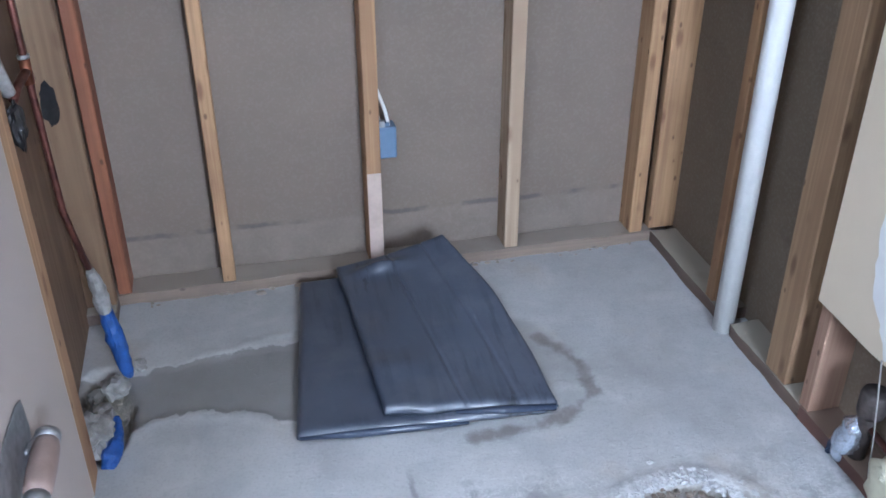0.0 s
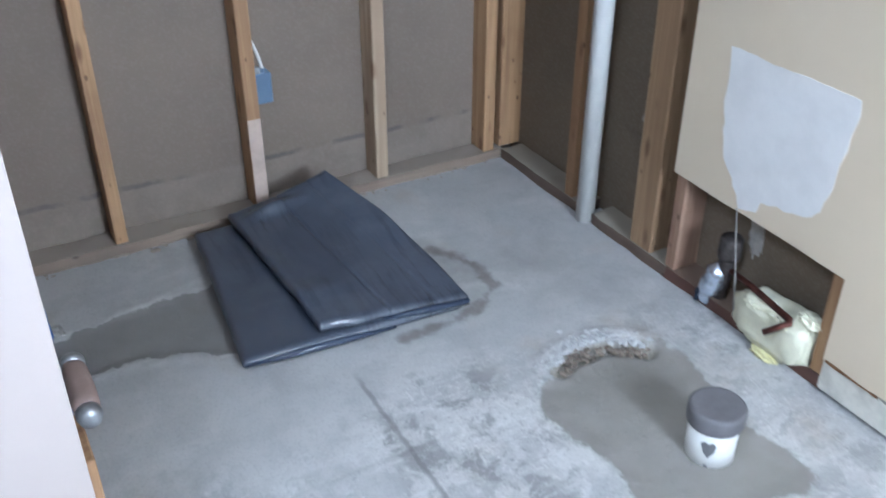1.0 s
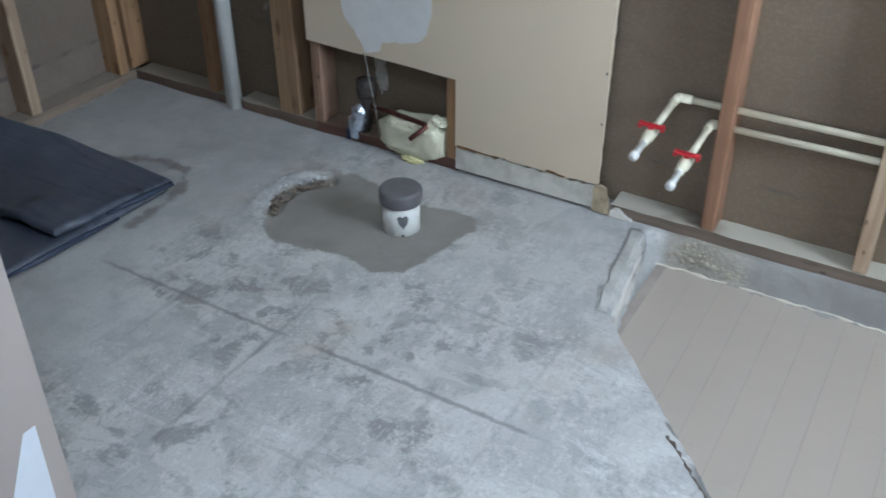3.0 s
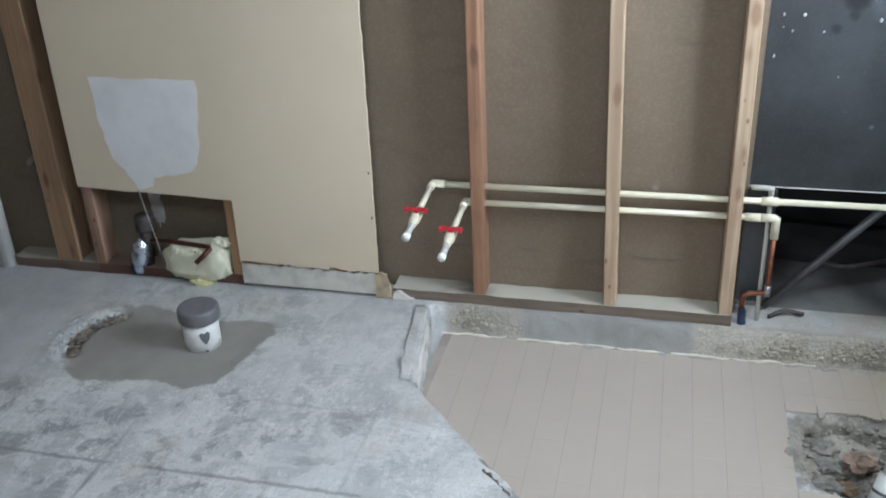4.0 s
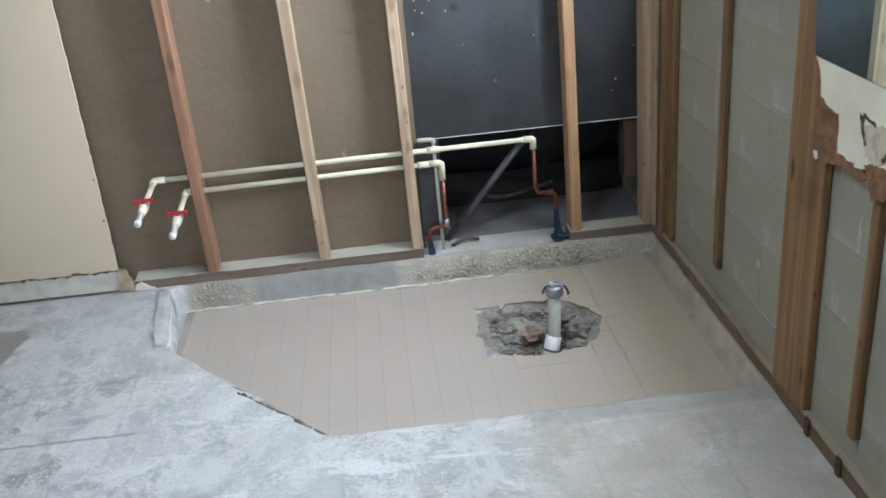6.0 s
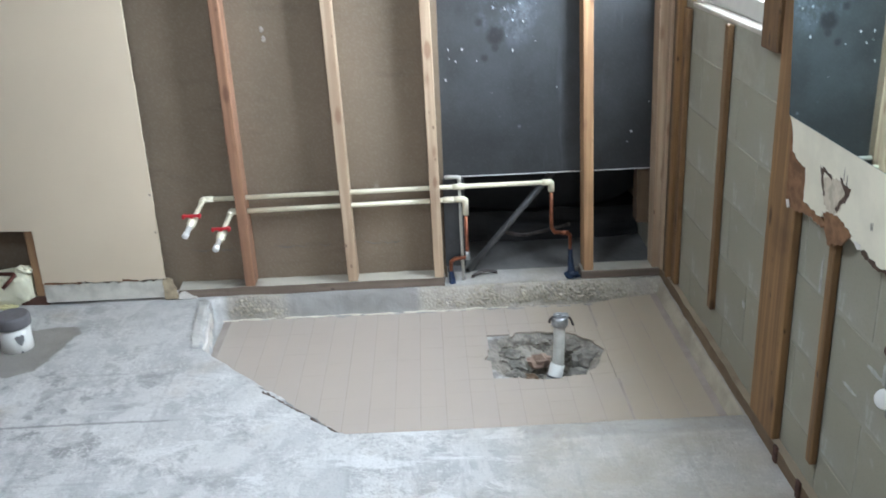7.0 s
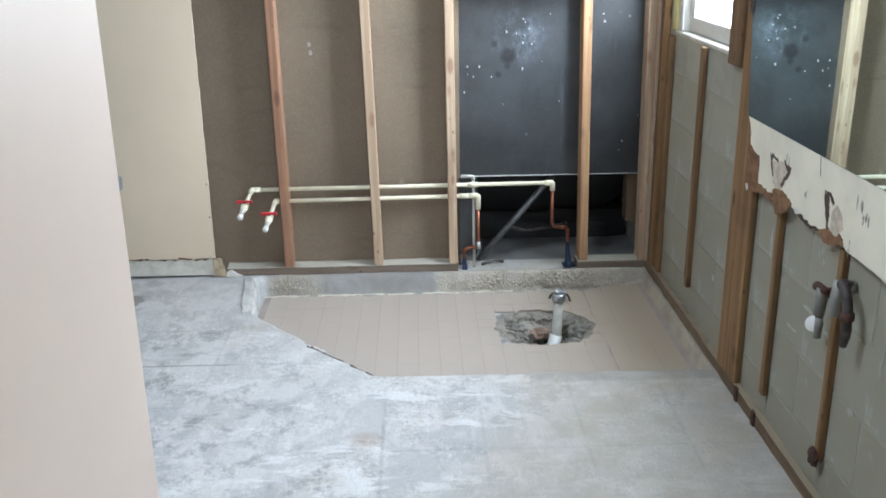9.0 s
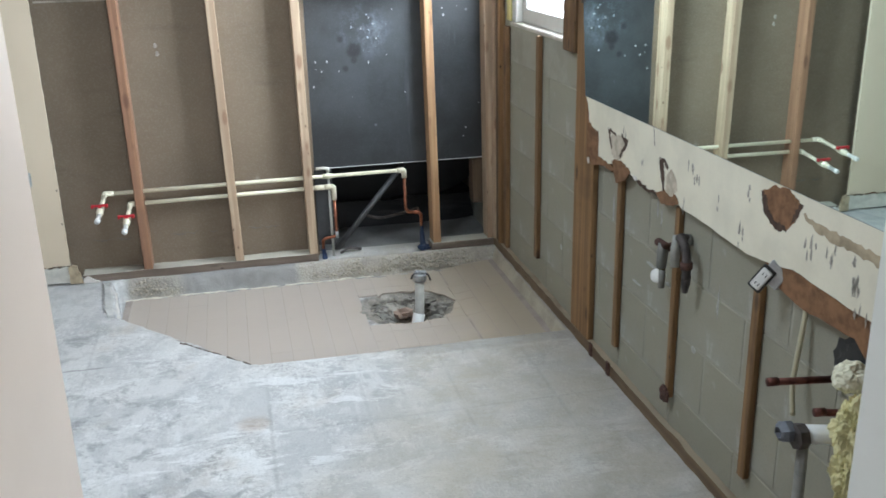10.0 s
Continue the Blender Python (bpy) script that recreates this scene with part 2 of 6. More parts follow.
MORTAR_PALE = plain("chalky_mortar", (0.50, 0.49, 0.46), 0.95, 0, 0.3, 14, 0.7, 60)
MORTAR_WHITE = plain("pale_broken_mortar", (0.38, 0.37, 0.345), 0.95, 0, 0.3, 18, 0.8, 60)


def black_board_material():
    """Black tar board with pale droplets, a worn spot and dusty streaks."""
    n = Nodes("black_tar_board")
    cloud, fine = n.noise(2.2, 5, 0.62), n.noise(140, 2, 0.5)
    c = n.mix(n.ramp(cloud, 0.35, 0.72), (0.021, 0.0230, 0.0250), (0.049, 0.0540, 0.0585))
    v = n.node("ShaderNodeTexVoronoi", Scale=16)
    n.link(n.place((1, 1, 1)), v.inputs["Vector"])
    drops = n.math("SUBTRACT", 1.0, n.ramp(v.outputs["Distance"], 0.06, 0.15), True)
    drops = n.math("MULTIPLY", drops, n.ramp(n.noise(2.4, 3, 0.5, (1, 1, 1)), 0.55, 0.66))
    streak = n.ramp(n.noise(14, 5, 0.65, (1, 1, 0.10)), 0.58, 0.75)
    c = n.mix(n.math("MULTIPLY", n.math("MULTIPLY", streak, n.ramp(n.noise(1.8, 3, 0.5), 0.46, 0.62)), 0.24), c, (0.30, 0.34, 0.37))
    c = n.mix(n.math("MULTIPLY", drops, 0.3), c, (0.42, 0.46, 0.52))

    def ring(y, z, r0, r1):
        sep = n.node("ShaderNodeSeparateXYZ")
        n.link(n.place(), sep.inputs[0])
        dy, dz = n.math("SUBTRACT", sep.outputs[1], y), n.math("SUBTRACT", sep.outputs[2], z)
        d = n.math("SQRT", n.math("ADD", n.math("MULTIPLY", dy, dy), n.math("MULTIPLY", dz, dz)))
        return n.math("SUBTRACT", 1.0, n.ramp(d, r0, r1), True)

    dust = n.math("MULTIPLY", ring(-0.615, 1.11, 0.01, 0.17), n.ramp(n.noise(16, 5, 0.72, (1, 1, 0.8)), 0.42, 0.72))
    c = n.mix(n.math("MULTIPLY", dust, 0.34), c, (0.40, 0.47, 0.56))
    fleck = n.math("MULTIPLY", ring(-0.62, 1.10, 0.03, 0.15), n.ramp(n.noise(42, 3, 0.6), 0.62, 0.70))
    c = n.mix(n.math("MULTIPLY", fleck, 0.75), c, (0.55, 0.63, 0.72))
    c = n.mix(n.math("MULTIPLY", ring(-0.562, 1.02, 0.022, 0.048), 0.9), c, (0.008, 0.008, 0.010))
    for y, z in ((-0.498, 1.073), (-0.517, 0.934), (-0.560, 0.972)):
        c = n.mix(n.math("MULTIPLY", ring(y, z, 0.006, 0.022), 0.8), c, (0.010, 0.010, 0.012))
    c = n.mix(n.math("MULTIPLY", n.ramp(fine, 0.5, 0.75), 0.12), c, (0.12, 0.12, 0.13))
    n.bump(fine, 0.12, 0.0008)
    return n.finish(c, n.math("ADD", n.math("MULTIPLY", cloud, 0.2), 0.32))


BLACK_BOARD = black_board_material()


def vinyl_material():
    n = Nodes("grey_vinyl_liner")
    cloud = n.noise(3.2, 3, 0.5)
    streak = n.noise(1.0, 4, 0.6, (34, 3.5, 1))
    zone = n.noise(4.5, 2, 0.5)
    grain = n.noise(260, 2, 0.5)
    c = n.mix(n.ramp(cloud, 0.30, 0.70), (0.050, 0.061, 0.086), (0.068, 0.081, 0.110))
    c = n.mix(n.math("MULTIPLY", n.math("MULTIPLY", n.ramp(streak, 0.48, 0.64), n.ramp(zone, 0.36, 0.58)), 0.62), c, (0.026, 0.032, 0.047))
    # rows of faded dark print along the sheet, and dull dust
    print_rows = n.math("MULTIPLY", n.ramp(n.noise(1.0, 2, 0.5, (11, 0.8, 1)), 0.60, 0.66), n.ramp(n.noise(1.0, 3, 0.6, (60, 26, 1)), 0.50, 0.58))
    c = n.mix(n.math("MULTIPLY", print_rows, 0.75), c, (0.014, 0.016, 0.024))
    dust = n.math("MULTIPLY", n.ramp(n.noise(6.0, 5, 0.7), 0.48, 0.70), 0.16)
    c = n.mix(dust, c, (0.17, 0.185, 0.21))
    n.bump(n.math("ADD", n.noise(2.4, 2, 0.45, (3.0, 0.7, 1)), n.math("MULTIPLY", grain, 0.012)), 0.40, 0.012)
    n.bsdf.inputs["Coat Weight"].default_value = 0.30
    n.bsdf.inputs["Coat Roughness"].default_value = 0.14
    return n.finish(c, n.math("ADD", n.math("MULTIPLY", n.noise(7.0, 4, 0.6), 0.30), 0.24))


VINYL = vinyl_material()


def concrete_material():
    """Slab with scraped thin-set, filled trench and patch, joints of the lifted tiles, and broken edges."""
    n = Nodes("concrete_slab")
    patch, trench, rough_edge, joint, stain_shade, cement = (n.attribute(a) for a in ("patch", "trench", "broken", "joint", "stain_shade", "cement"))
    ragged = n.math("SUBTRACT", n.noise(32, 6, 0.72), 0.5)
    where = n.node("ShaderNodeSeparateXYZ")
    n.link(n.place(), where.inputs[0])

    def seam(axis, start, mask):
        """Thin joint of the lifted tiles, every 0.332 m from start."""
        v = n.math("ADD", where.outputs[axis], n.math("MULTIPLY", ragged, 0.020))
        far = n.math("PINGPONG", n.math("ADD", v, 3.32 - start), 0.166)
        return n.math("MULTIPLY", n.math("SUBTRACT", 1.0, n.ramp(far, 0.0015, 0.0105), True), n.attribute(mask))

    seams = n.math("MAXIMUM", seam(0, 0.514, "joint_x"), seam(1, 1.327, "joint_y"))
    joint = n.math("MAXIMUM", joint, seams)
    patch_near = n.math("ADD", patch, n.math("MULTIPLY", ragged, 0.42))
    patch = n.ramp(patch_near, 0.46, 0.58)
    trench_near = n.math("ADD", trench, n.math("MULTIPLY", ragged, 0.45))
    trench = n.ramp(trench_near, 0.48, 0.53)
    rim = n.math("SUBTRACT", 1.0, n.ramp(n.math("ABSOLUTE", n.math("SUBTRACT", trench_near, 0.40)), 0.02, 0.13), True)
    crack = n.math("SUBTRACT", 1.0, n.ramp(n.math("ABSOLUTE", n.math("SUBTRACT", trench_near, 0.485)), 0.005, 0.03), True)
    stain_shade = n.ramp(n.math("ADD", stain_shade, n.math("MULTIPLY", ragged, 0.9)), 0.18, 0.90)
    cloud = n.noise(1.1, 5, 0.6)
    mid = n.noise(7.0, 6, 0.70)
    scrape = n.noise(5.0, 5, 0.62, (1.0, 1.3, 1), False, 0.35)
    comb = n.noise(30, 3, 0.6, (1, 0.6, 1))
    fine = n.noise(130, 3, 0.6)
    zone = n.attribute("thinset")
    c = n.mix(n.ramp(cloud, 0.3, 0.7), (0.478, 0.478, 0.468), (0.408, 0.408, 0.400))
    c = n.mix(n.math("MULTIPLY", n.ramp(mid, 0.40, 0.66), 0.42), c, (0.315, 0.315, 0.315))
    # pale scuffs and dull patches over the whole slab
    scuff = n.ramp(n.noise(3.6, 6, 0.66, (1.0, 1.4, 1), False, 0.5), 0.50, 0.66)
    c = n.mix(n.math("MULTIPLY", scuff, 0.44), c, (0.535, 0.53, 0.51))
    dull = n.ramp(n.noise(2.1, 5, 0.62, (1.3, 1.0, 1), False, 0.3), 0.52, 0.68)
    c = n.mix(n.math("MULTIPLY", dull, 0.42), c, (0.27, 0.262, 0.25))
    # thin-set left on the slab: pale, in ragged sheets, thickest away from the tub alcove
    left = n.math("MULTIPLY", n.ramp(scrape, 0.46, 0.56), zone)
    c = n.mix(n.math("MULTIPLY", left, 0.62), c, (0.58, 0.575, 0.555))
    crest = n.math("MULTIPLY", n.math("MULTIPLY", n.ramp(comb, 0.50, 0.62), n.ramp(n.noise(4.4, 5, 0.7), 0.46, 0.58)), zone)
    c = n.mix(n.math("MULTIPLY", crest, 0.38), c, (0.67, 0.66, 0.63))
    smudge = n.math("MULTIPLY", n.ramp(n.noise(9.0, 4, 0.58, (1, 1, 1), False, 0.4), 0.515, 0.605), n.ramp(n.noise(2.4, 4, 0.6), 0.36, 0.54))
    dirt = n.attribute("dirt")
    bare = n.math("MULTIPLY", smudge, dirt)
    c = n.mix(n.math("MULTIPLY", bare, 0.74), c, (0.215, 0.212, 0.208))
    speck = n.math("MULTIPLY", n.ramp(n.noise(24, 3, 0.6), 0.60, 0.72), n.ramp(n.noise(3.1, 3, 0.6), 0.46, 0.58))
    c = n.mix(n.math("MULTIPLY", n.math("MULTIPLY", speck, dirt), 0.45), c, (0.14, 0.14, 0.15))
    fleck = n.math("MULTIPLY", n.ramp(n.noise(22, 5, 0.70, (1, 1.6, 1), False, 0.15), 0.56, 0.66), n.ramp(n.noise(3.3, 4, 0.65), 0.40, 0.58))
    c = n.mix(n.math("MULTIPLY", n.math("MULTIPLY", fleck, zone), 0.36), c, (0.70, 0.69, 0.665))
    scar = n.math("MULTIPLY", n.ramp(n.noise(24, 5, 0.70, (1.5, 1, 1), False, 0.15), 0.57, 0.66), n.ramp(n.noise(2.9, 4, 0.65, (1, 1, 1)), 0.45, 0.60))
    c = n.mix(n.math("MULTIPLY", n.math("MULTIPLY", scar, zone), 0.34), c, (0.24, 0.235, 0.225))
    line_a = n.math("ABSOLUTE", n.math("SUBTRACT", n.noise(6.0, 3, 0.6, (1.0, 2.4, 1)), 0.5))
    line_b = n.math("ABSOLUTE", n.math("SUBTRACT", n.noise(6.5, 3, 0.6, (2.4, 1.0, 1)), 0.5))
    ridge = n.math("SUBTRACT", 1.0, n.ramp(n.math("MINIMUM", line_a, line_b), 0.004, 0.016), True)
    ridge = n.math("MULTIPLY", n.math("MULTIPLY", ridge, n.ramp(n.noise(4.0, 4, 0.65), 0.50, 0.62)), zone)
    c = n.mix(n.math("MULTIPLY", ridge, 0.34), c, (0.70, 0.69, 0.665))
    # straight trowel smears left by the lifted tiles, along both walls
    for stretch, seed_scale in (((0.55, 2.6, 1), 8.5), ((2.6, 0.55, 1), 9.3)):
        smear = n.math("MULTIPLY", n.ramp(n.noise(seed_scale, 3, 0.55, stretch), 0.575, 0.625), n.ramp(n.noise(2.7, 4, 0.6, stretch[::-1][1:] + (1,)), 0.42, 0.58))
        c = n.mix(n.math("MULTIPLY", n.math("MULTIPLY", smear, zone), 0.30), c, (0.66, 0.66, 0.645))
        pit = n.math("MULTIPLY", n.ramp(n.noise(seed_scale * 2.6, 4, 0.6, stretch), 0.60, 0.64), n.ramp(n.noise(3.7, 4, 0.6, stretch[::-1][1:] + (1,)), 0.45, 0.58))
        c = n.mix(n.math("MULTIPLY", n.math("MULTIPLY", pit, zone), 0.22), c, (0.25, 0.25, 0.25))
    # pale sheets of adhesive dragged across the walk towards the bedroom
    drag = n.math("MULTIPLY", n.ramp(n.noise(3.4, 6, 0.72, (2.0, 0.8, 1), False, 0.4), 0.535, 0.60), n.ramp(n.noise(1.6, 3, 0.6), 0.30, 0.48))
    drag = n.math("MULTIPLY", drag, n.math("SUBTRACT", 1.0, n.ramp(where.outputs[1], 0.25, 0.95), True))
    c = n.mix(n.math("MULTIPLY", n.math("MULTIPLY", drag, zone), 0.70), c, (0.68, 0.68, 0.665))
    grain = n.noise(58, 4, 0.65)
    chips = n.math("MULTIPLY", n.ramp(grain, 0.57, 0.61), n.ramp(n.noise(3.9, 4, 0.65), 0.40, 0.58))
    c = n.mix(n.math("MULTIPLY", n.math("MULTIPLY", chips, zone), 0.36), c, (0.74, 0.735, 0.715))
    pores = n.math("MULTIPLY", n.math("SUBTRACT", 1.0, n.ramp(grain, 0.385, 0.43), True), n.ramp(n.noise(4.6, 4, 0.65), 0.42, 0.58))
    c = n.mix(n.math("MULTIPLY", n.math("MULTIPLY", pores, zone), 0.38), c, (0.20, 0.20, 0.20))
    spot = n.attribute("spot")
    c = n.mix(n.math("MULTIPLY", n.ramp(n.math("ADD", spot, n.math("MULTIPLY", ragged, 0.5)), 0.30, 0.75), 0.55), c, (0.34, 0.255, 0.19))
    # tan tint paints the dimmer, warmer light of the south side
    c = n.mix(n.math("MULTIPLY", n.attribute("dim_side"), n.math("ADD", n.math("MULTIPLY", n.ramp(n.noise(5.0, 4, 0.6), 0.35, 0.65), 0.30), 0.38)), c, (0.372, 0.328, 0.246))
    tan = n.math("MULTIPLY", n.ramp(n.noise(2.6, 4, 0.6), 0.56, 0.72), 0.40)
    c = n.mix(tan, c, (0.38, 0.31, 0.24))
    c = n.mix(n.math("MULTIPLY", n.ramp(fine, 0.48, 0.70), 0.22), c, (0.2, 0.2, 0.2))
    c = n.mix(n.math("MULTIPLY", rim, n.math("MULTIPLY", n.ramp(n.noise(9, 4, 0.65), 0.42, 0.60), 0.55)), c, (0.56, 0.55, 0.535))
    c = n.mix(n.math("MULTIPLY", n.math("MAXIMUM", trench, cement), 0.9), c, n.mix(n.ramp(n.noise(3, 4, 0.6), 0.35, 0.65), (0.195, 0.187, 0.178), (0.235, 0.227, 0.216)))
    c = n.mix(n.math("MULTIPLY", patch, 0.92), c, n.mix(n.ramp(n.noise(4, 4, 0.6), 0.35, 0.65), (0.222, 0.207, 0.183), (0.272, 0.254, 0.228)))
    c = n.mix(n.math("MULTIPLY", crack, n.math("MULTIPLY", n.ramp(n.noise(6, 4, 0.65), 0.40, 0.60), 0.5)), c, (0.14, 0.13, 0.12))
    lip = n.attribute("lip")
    c = n.mix(n.math("MULTIPLY", lip, n.math("MULTIPLY", n.ramp(n.noise(20, 4, 0.65), 0.42, 0.62), 0.8)), c, (0.60, 0.60, 0.59))
    # dark stains, and the painted shade of the drain hollow and undercut
    c = n.mix(n.math("MULTIPLY", stain_shade, 0.72), c, (0.135, 0.118, 0.10))
    dug = n.attribute("dug")
    soil = n.mix(n.ramp(n.noise(26, 5, 0.7), 0.38, 0.62), (0.105, 0.092, 0.072), (0.31, 0.285, 0.235))
    soil = n.mix(n.math("MULTIPLY", n.ramp(n.noise(70, 4, 0.7), 0.56, 0.66), 0.6), soil, (0.46, 0.44, 0.39))
    c = n.mix(n.math("MULTIPLY", dug, 0.85), c, soil)
    grit = n.node("ShaderNodeTexVoronoi", Scale=95)
    n.link(n.place(), grit.inputs["Vector"])
    gritcol = n.mix(n.ramp(grit.outputs["Distance"], 0.15, 0.6), (0.43, 0.392, 0.32), (0.345, 0.312, 0.257))
    gritcol = n.mix(n.ramp(n.noise(12, 4, 0.6), 0.45, 0.65), gritcol, (0.305, 0.278, 0.238))
    c = n.mix(rough_edge, c, gritcol)
    c = n.mix(n.math("MULTIPLY", joint, 0.68), c, (0.17, 0.165, 0.16))
    h = n.math("ADD", n.math("ADD", n.math("MULTIPLY", left, 0.7), n.math("ADD", n.math("MULTIPLY", fleck, 0.6), n.math("MULTIPLY", ridge, 0.6))), n.math("MULTIPLY", fine, 0.25))
    h = n.math("ADD", n.math("ADD", h, n.math("MULTIPLY", crest, 0.5)), n.math("MULTIPLY", n.math("MULTIPLY", lip, n.noise(40, 4, 0.7)), 2.0))
    h = n.math("ADD", h, n.math("MULTIPLY", n.math("MULTIPLY", grit.outputs["Distance"], rough_edge), 2.5))
    h = n.math("SUBTRACT", n.math("ADD", h, n.math("MULTIPLY", n.math("SUBTRACT", chips, pores), 0.3)), n.math("MULTIPLY", seams, 1.2))
    n.bump(h, 0.6, 0.003)
    return n.finish(c, n.math("ADD", n.math("MULTIPLY", mid, 0.25), 0.52))


CONCRETE = concrete_material()
CONCRETE_PLAIN = plain("plain_concrete", (0.36, 0.36, 0.355), 0.8, 0, 0.25, 4, 0.3, 60)


def tile_material():
    n = Nodes("pink_beige_tile")
    big, fine = n.noise(2.0, 4, 0.6), n.noise(80, 3, 0.6)
    c = n.mix(n.math("MULTIPLY", n.random(), 0.5), (0.420, 0.364, 0.306), (0.406, 0.352, 0.297))
    c = n.mix(n.math("MULTIPLY", n.ramp(big, 0.4, 0.7), 0.4), c, (0.40, 0.355, 0.325))
    c = n.mix(n.math("MULTIPLY", n.ramp(fine, 0.5, 0.75), 0.15), c, (0.45, 0.42, 0.39))
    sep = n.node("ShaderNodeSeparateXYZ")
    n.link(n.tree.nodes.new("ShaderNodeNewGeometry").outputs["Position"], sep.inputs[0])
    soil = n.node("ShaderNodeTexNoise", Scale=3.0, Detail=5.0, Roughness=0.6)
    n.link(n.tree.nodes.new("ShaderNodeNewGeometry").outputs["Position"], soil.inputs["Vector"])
    # browner towards the south: dirt, with the shade there painted in too
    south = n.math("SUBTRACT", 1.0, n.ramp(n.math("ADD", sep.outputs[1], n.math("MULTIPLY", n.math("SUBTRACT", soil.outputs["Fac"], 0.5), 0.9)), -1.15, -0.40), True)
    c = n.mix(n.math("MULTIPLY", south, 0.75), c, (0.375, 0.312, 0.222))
    c = n.mix(n.math("MULTIPLY", n.ramp(soil.outputs["Fac"], 0.56, 0.72), 0.22), c, (0.33, 0.29, 0.25))
    return n.finish(c, n.math("ADD", n.math("MULTIPLY", big, 0.2), 0.42))


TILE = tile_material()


def block_material():
    n = Nodes("grey_concrete_block")
    cloud, fine = n.noise(2.4, 5, 0.6), n.noise(150, 3, 0.6)
    c = n.mix(n.math("MULTIPLY", n.random(), 0.6), (0.285, 0.269, 0.206), (0.248, 0.235, 0.180))
    c = n.mix(n.math("MULTIPLY", n.ramp(cloud, 0.42, 0.7), 0.55), c, (0.32, 0.31, 0.268))
    c = n.mix(n.math("MULTIPLY", n.ramp(n.noise(6, 5, 0.7, (1, 1, 0.6)), 0.56, 0.70), 0.5), c, (0.47, 0.465, 0.43))
    c = n.mix(n.math("MULTIPLY", n.ramp(fine, 0.5, 0.72), 0.25), c, (0.15, 0.15, 0.135))
    n.bump(fine, 0.4, 0.0012)
    return n.finish(c, 0.9)


BLOCK = block_material()
BLOCK_MORTAR = plain("block_mortar", (0.318, 0.304, 0.245), 0.95, 0, 0.2, 8, 0.4, 90)


def mirror_material():
    n = Nodes("mirror_silver")
    return n.finish((0.73, 0.855, 0.825), 0.015, 1.0)


MIRROR = mirror_material()


def glass_material():
    n = Nodes("window_glass")
    n.bsdf.inputs["Transmission Weight"].default_value = 1.0
    n.bsdf.inputs["IOR"].default_value = 1.45
    return n.finish((0.95, 0.97, 0.97), 0.01)


GLASS = glass_material()

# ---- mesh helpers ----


def link_mesh(name, bm, material, smooth=False):
    me = bpy.data.meshes.new(name)
    bm.normal_update()
    bm.to_mesh(me)
    bm.free()
    me.materials.append(material)
    if smooth:
        for p in me.polygons:
            p.use_smooth = True
    return me


def part(name, bm, material, parent, label="", smooth=False):
    ob = new(name, link_mesh(name, bm, material, smooth))
    ob.parent = parent
    return tagged(ob, label)


def thing(name, label, category, group="", place=(0, 0, 0)):
    ob = tagged(new(name), label, category, group)
    ob.location = place
    ob.empty_display_size = 0.05
    return ob


def solid(name, bm, material, label, category, group="", smooth=False):
    return tagged(new(name, link_mesh(name, bm, material, smooth)), label, category, group)


def structure(name, bm, material, label, category, smooth=False):
    return tagged(new(name, link_mesh(name, bm, material, smooth)), label, category, "", "structure")


def box(lo, hi, bevel=0.0, bm=None, segments=1):
    """A box between two corners, edges eased by bevel; added to bm if one is given."""
    own = bmesh.new()
    bmesh.ops.create_cube(own, size=1.0)
    for v in own.verts:
        v.co = [(a + b) / 2 + c * (b - a) for a, b, c in zip(lo, hi, v.co)]
    if bevel:
        bmesh.ops.bevel(own, geom=own.edges[:], offset=bevel, segments=segments, affect="EDGES", profile=0.5)
    return join(bm, own)


def join(bm, own):
    if bm is None:
        return own
    me = bpy.data.meshes.new("joined")
    own.to_mesh(me)
    own.free()
    bm.from_mesh(me)
    bpy.data.meshes.remove(me)
    return bm


def rough_box(lo, hi, cuts=4, amount=0.006, seed=0, bm=None):
    """A box with worn, uneven faces."""
    own = bmesh.new()
    bmesh.ops.create_cube(own, size=1.0)
    bmesh.ops.subdivide_edges(own, edges=own.edges[:], cuts=cuts, use_grid_fill=True)
    for v in own.verts:
        v.co = [(a + b) / 2 + c * (b - a) for a, b, c in zip(lo, hi, v.co)]
        v.co += amount * Vector(noise.noise_vector(v.co * 14 + Vector((seed, seed * 1.7, 3)), noise_basis="PERLIN_ORIGINAL"))
    return join(bm, own)


def tube(points, radius, sides=12, bm=None, caps=True, radii=None):
    """A pipe swept along points, with mitred turns."""
    own = bmesh.new()
    pts = [Vector(p) for p in points]
    rings, side = [], None
    for k, p in enumerate(pts):
        a = (p - pts[k - 1]).normalized() if k else None
        b = (pts[k + 1] - p).normalized() if k + 1 < len(pts) else None
        way = ((a or b) + (b or a)).normalized()
        if side is None:
            side = way.orthogonal().normalized()
        side = (side - way * side.dot(way)).normalized()
        up = way.cross(side)
        stretch = 1.0
        if a and b:
            stretch = 1.0 / max(0.5, math.sqrt((1 + a.dot(b)) / 2))
        r = radii[k] if radii else radius
        bend = (b - a).normalized() if a and b and (b - a).length > 1e-4 else None
        ring = []
        for s in range(sides):
            t = 2 * math.pi * s / sides
            off = side * math.cos(t) * r + up * math.sin(t) * r
            if bend is not None:
                flat = (bend - way * bend.dot(way)).normalized()
                off += flat * off.dot(flat) * (stretch - 1)
            ring.append(own.verts.new(p + off))
        rings.append(ring)
    for r0, r1 in zip(rings, rings[1:]):
        for s in range(sides):
            own.faces.new((r0[s], r0[(s + 1) % sides], r1[(s + 1) % sides], r1[s]))
    if caps:
        own.faces.new(list(reversed(rings[0])))
        own.faces.new(rings[-1])
    bmesh.ops.recalc_face_normals(own, faces=own.faces[:])
    return join(bm, own)


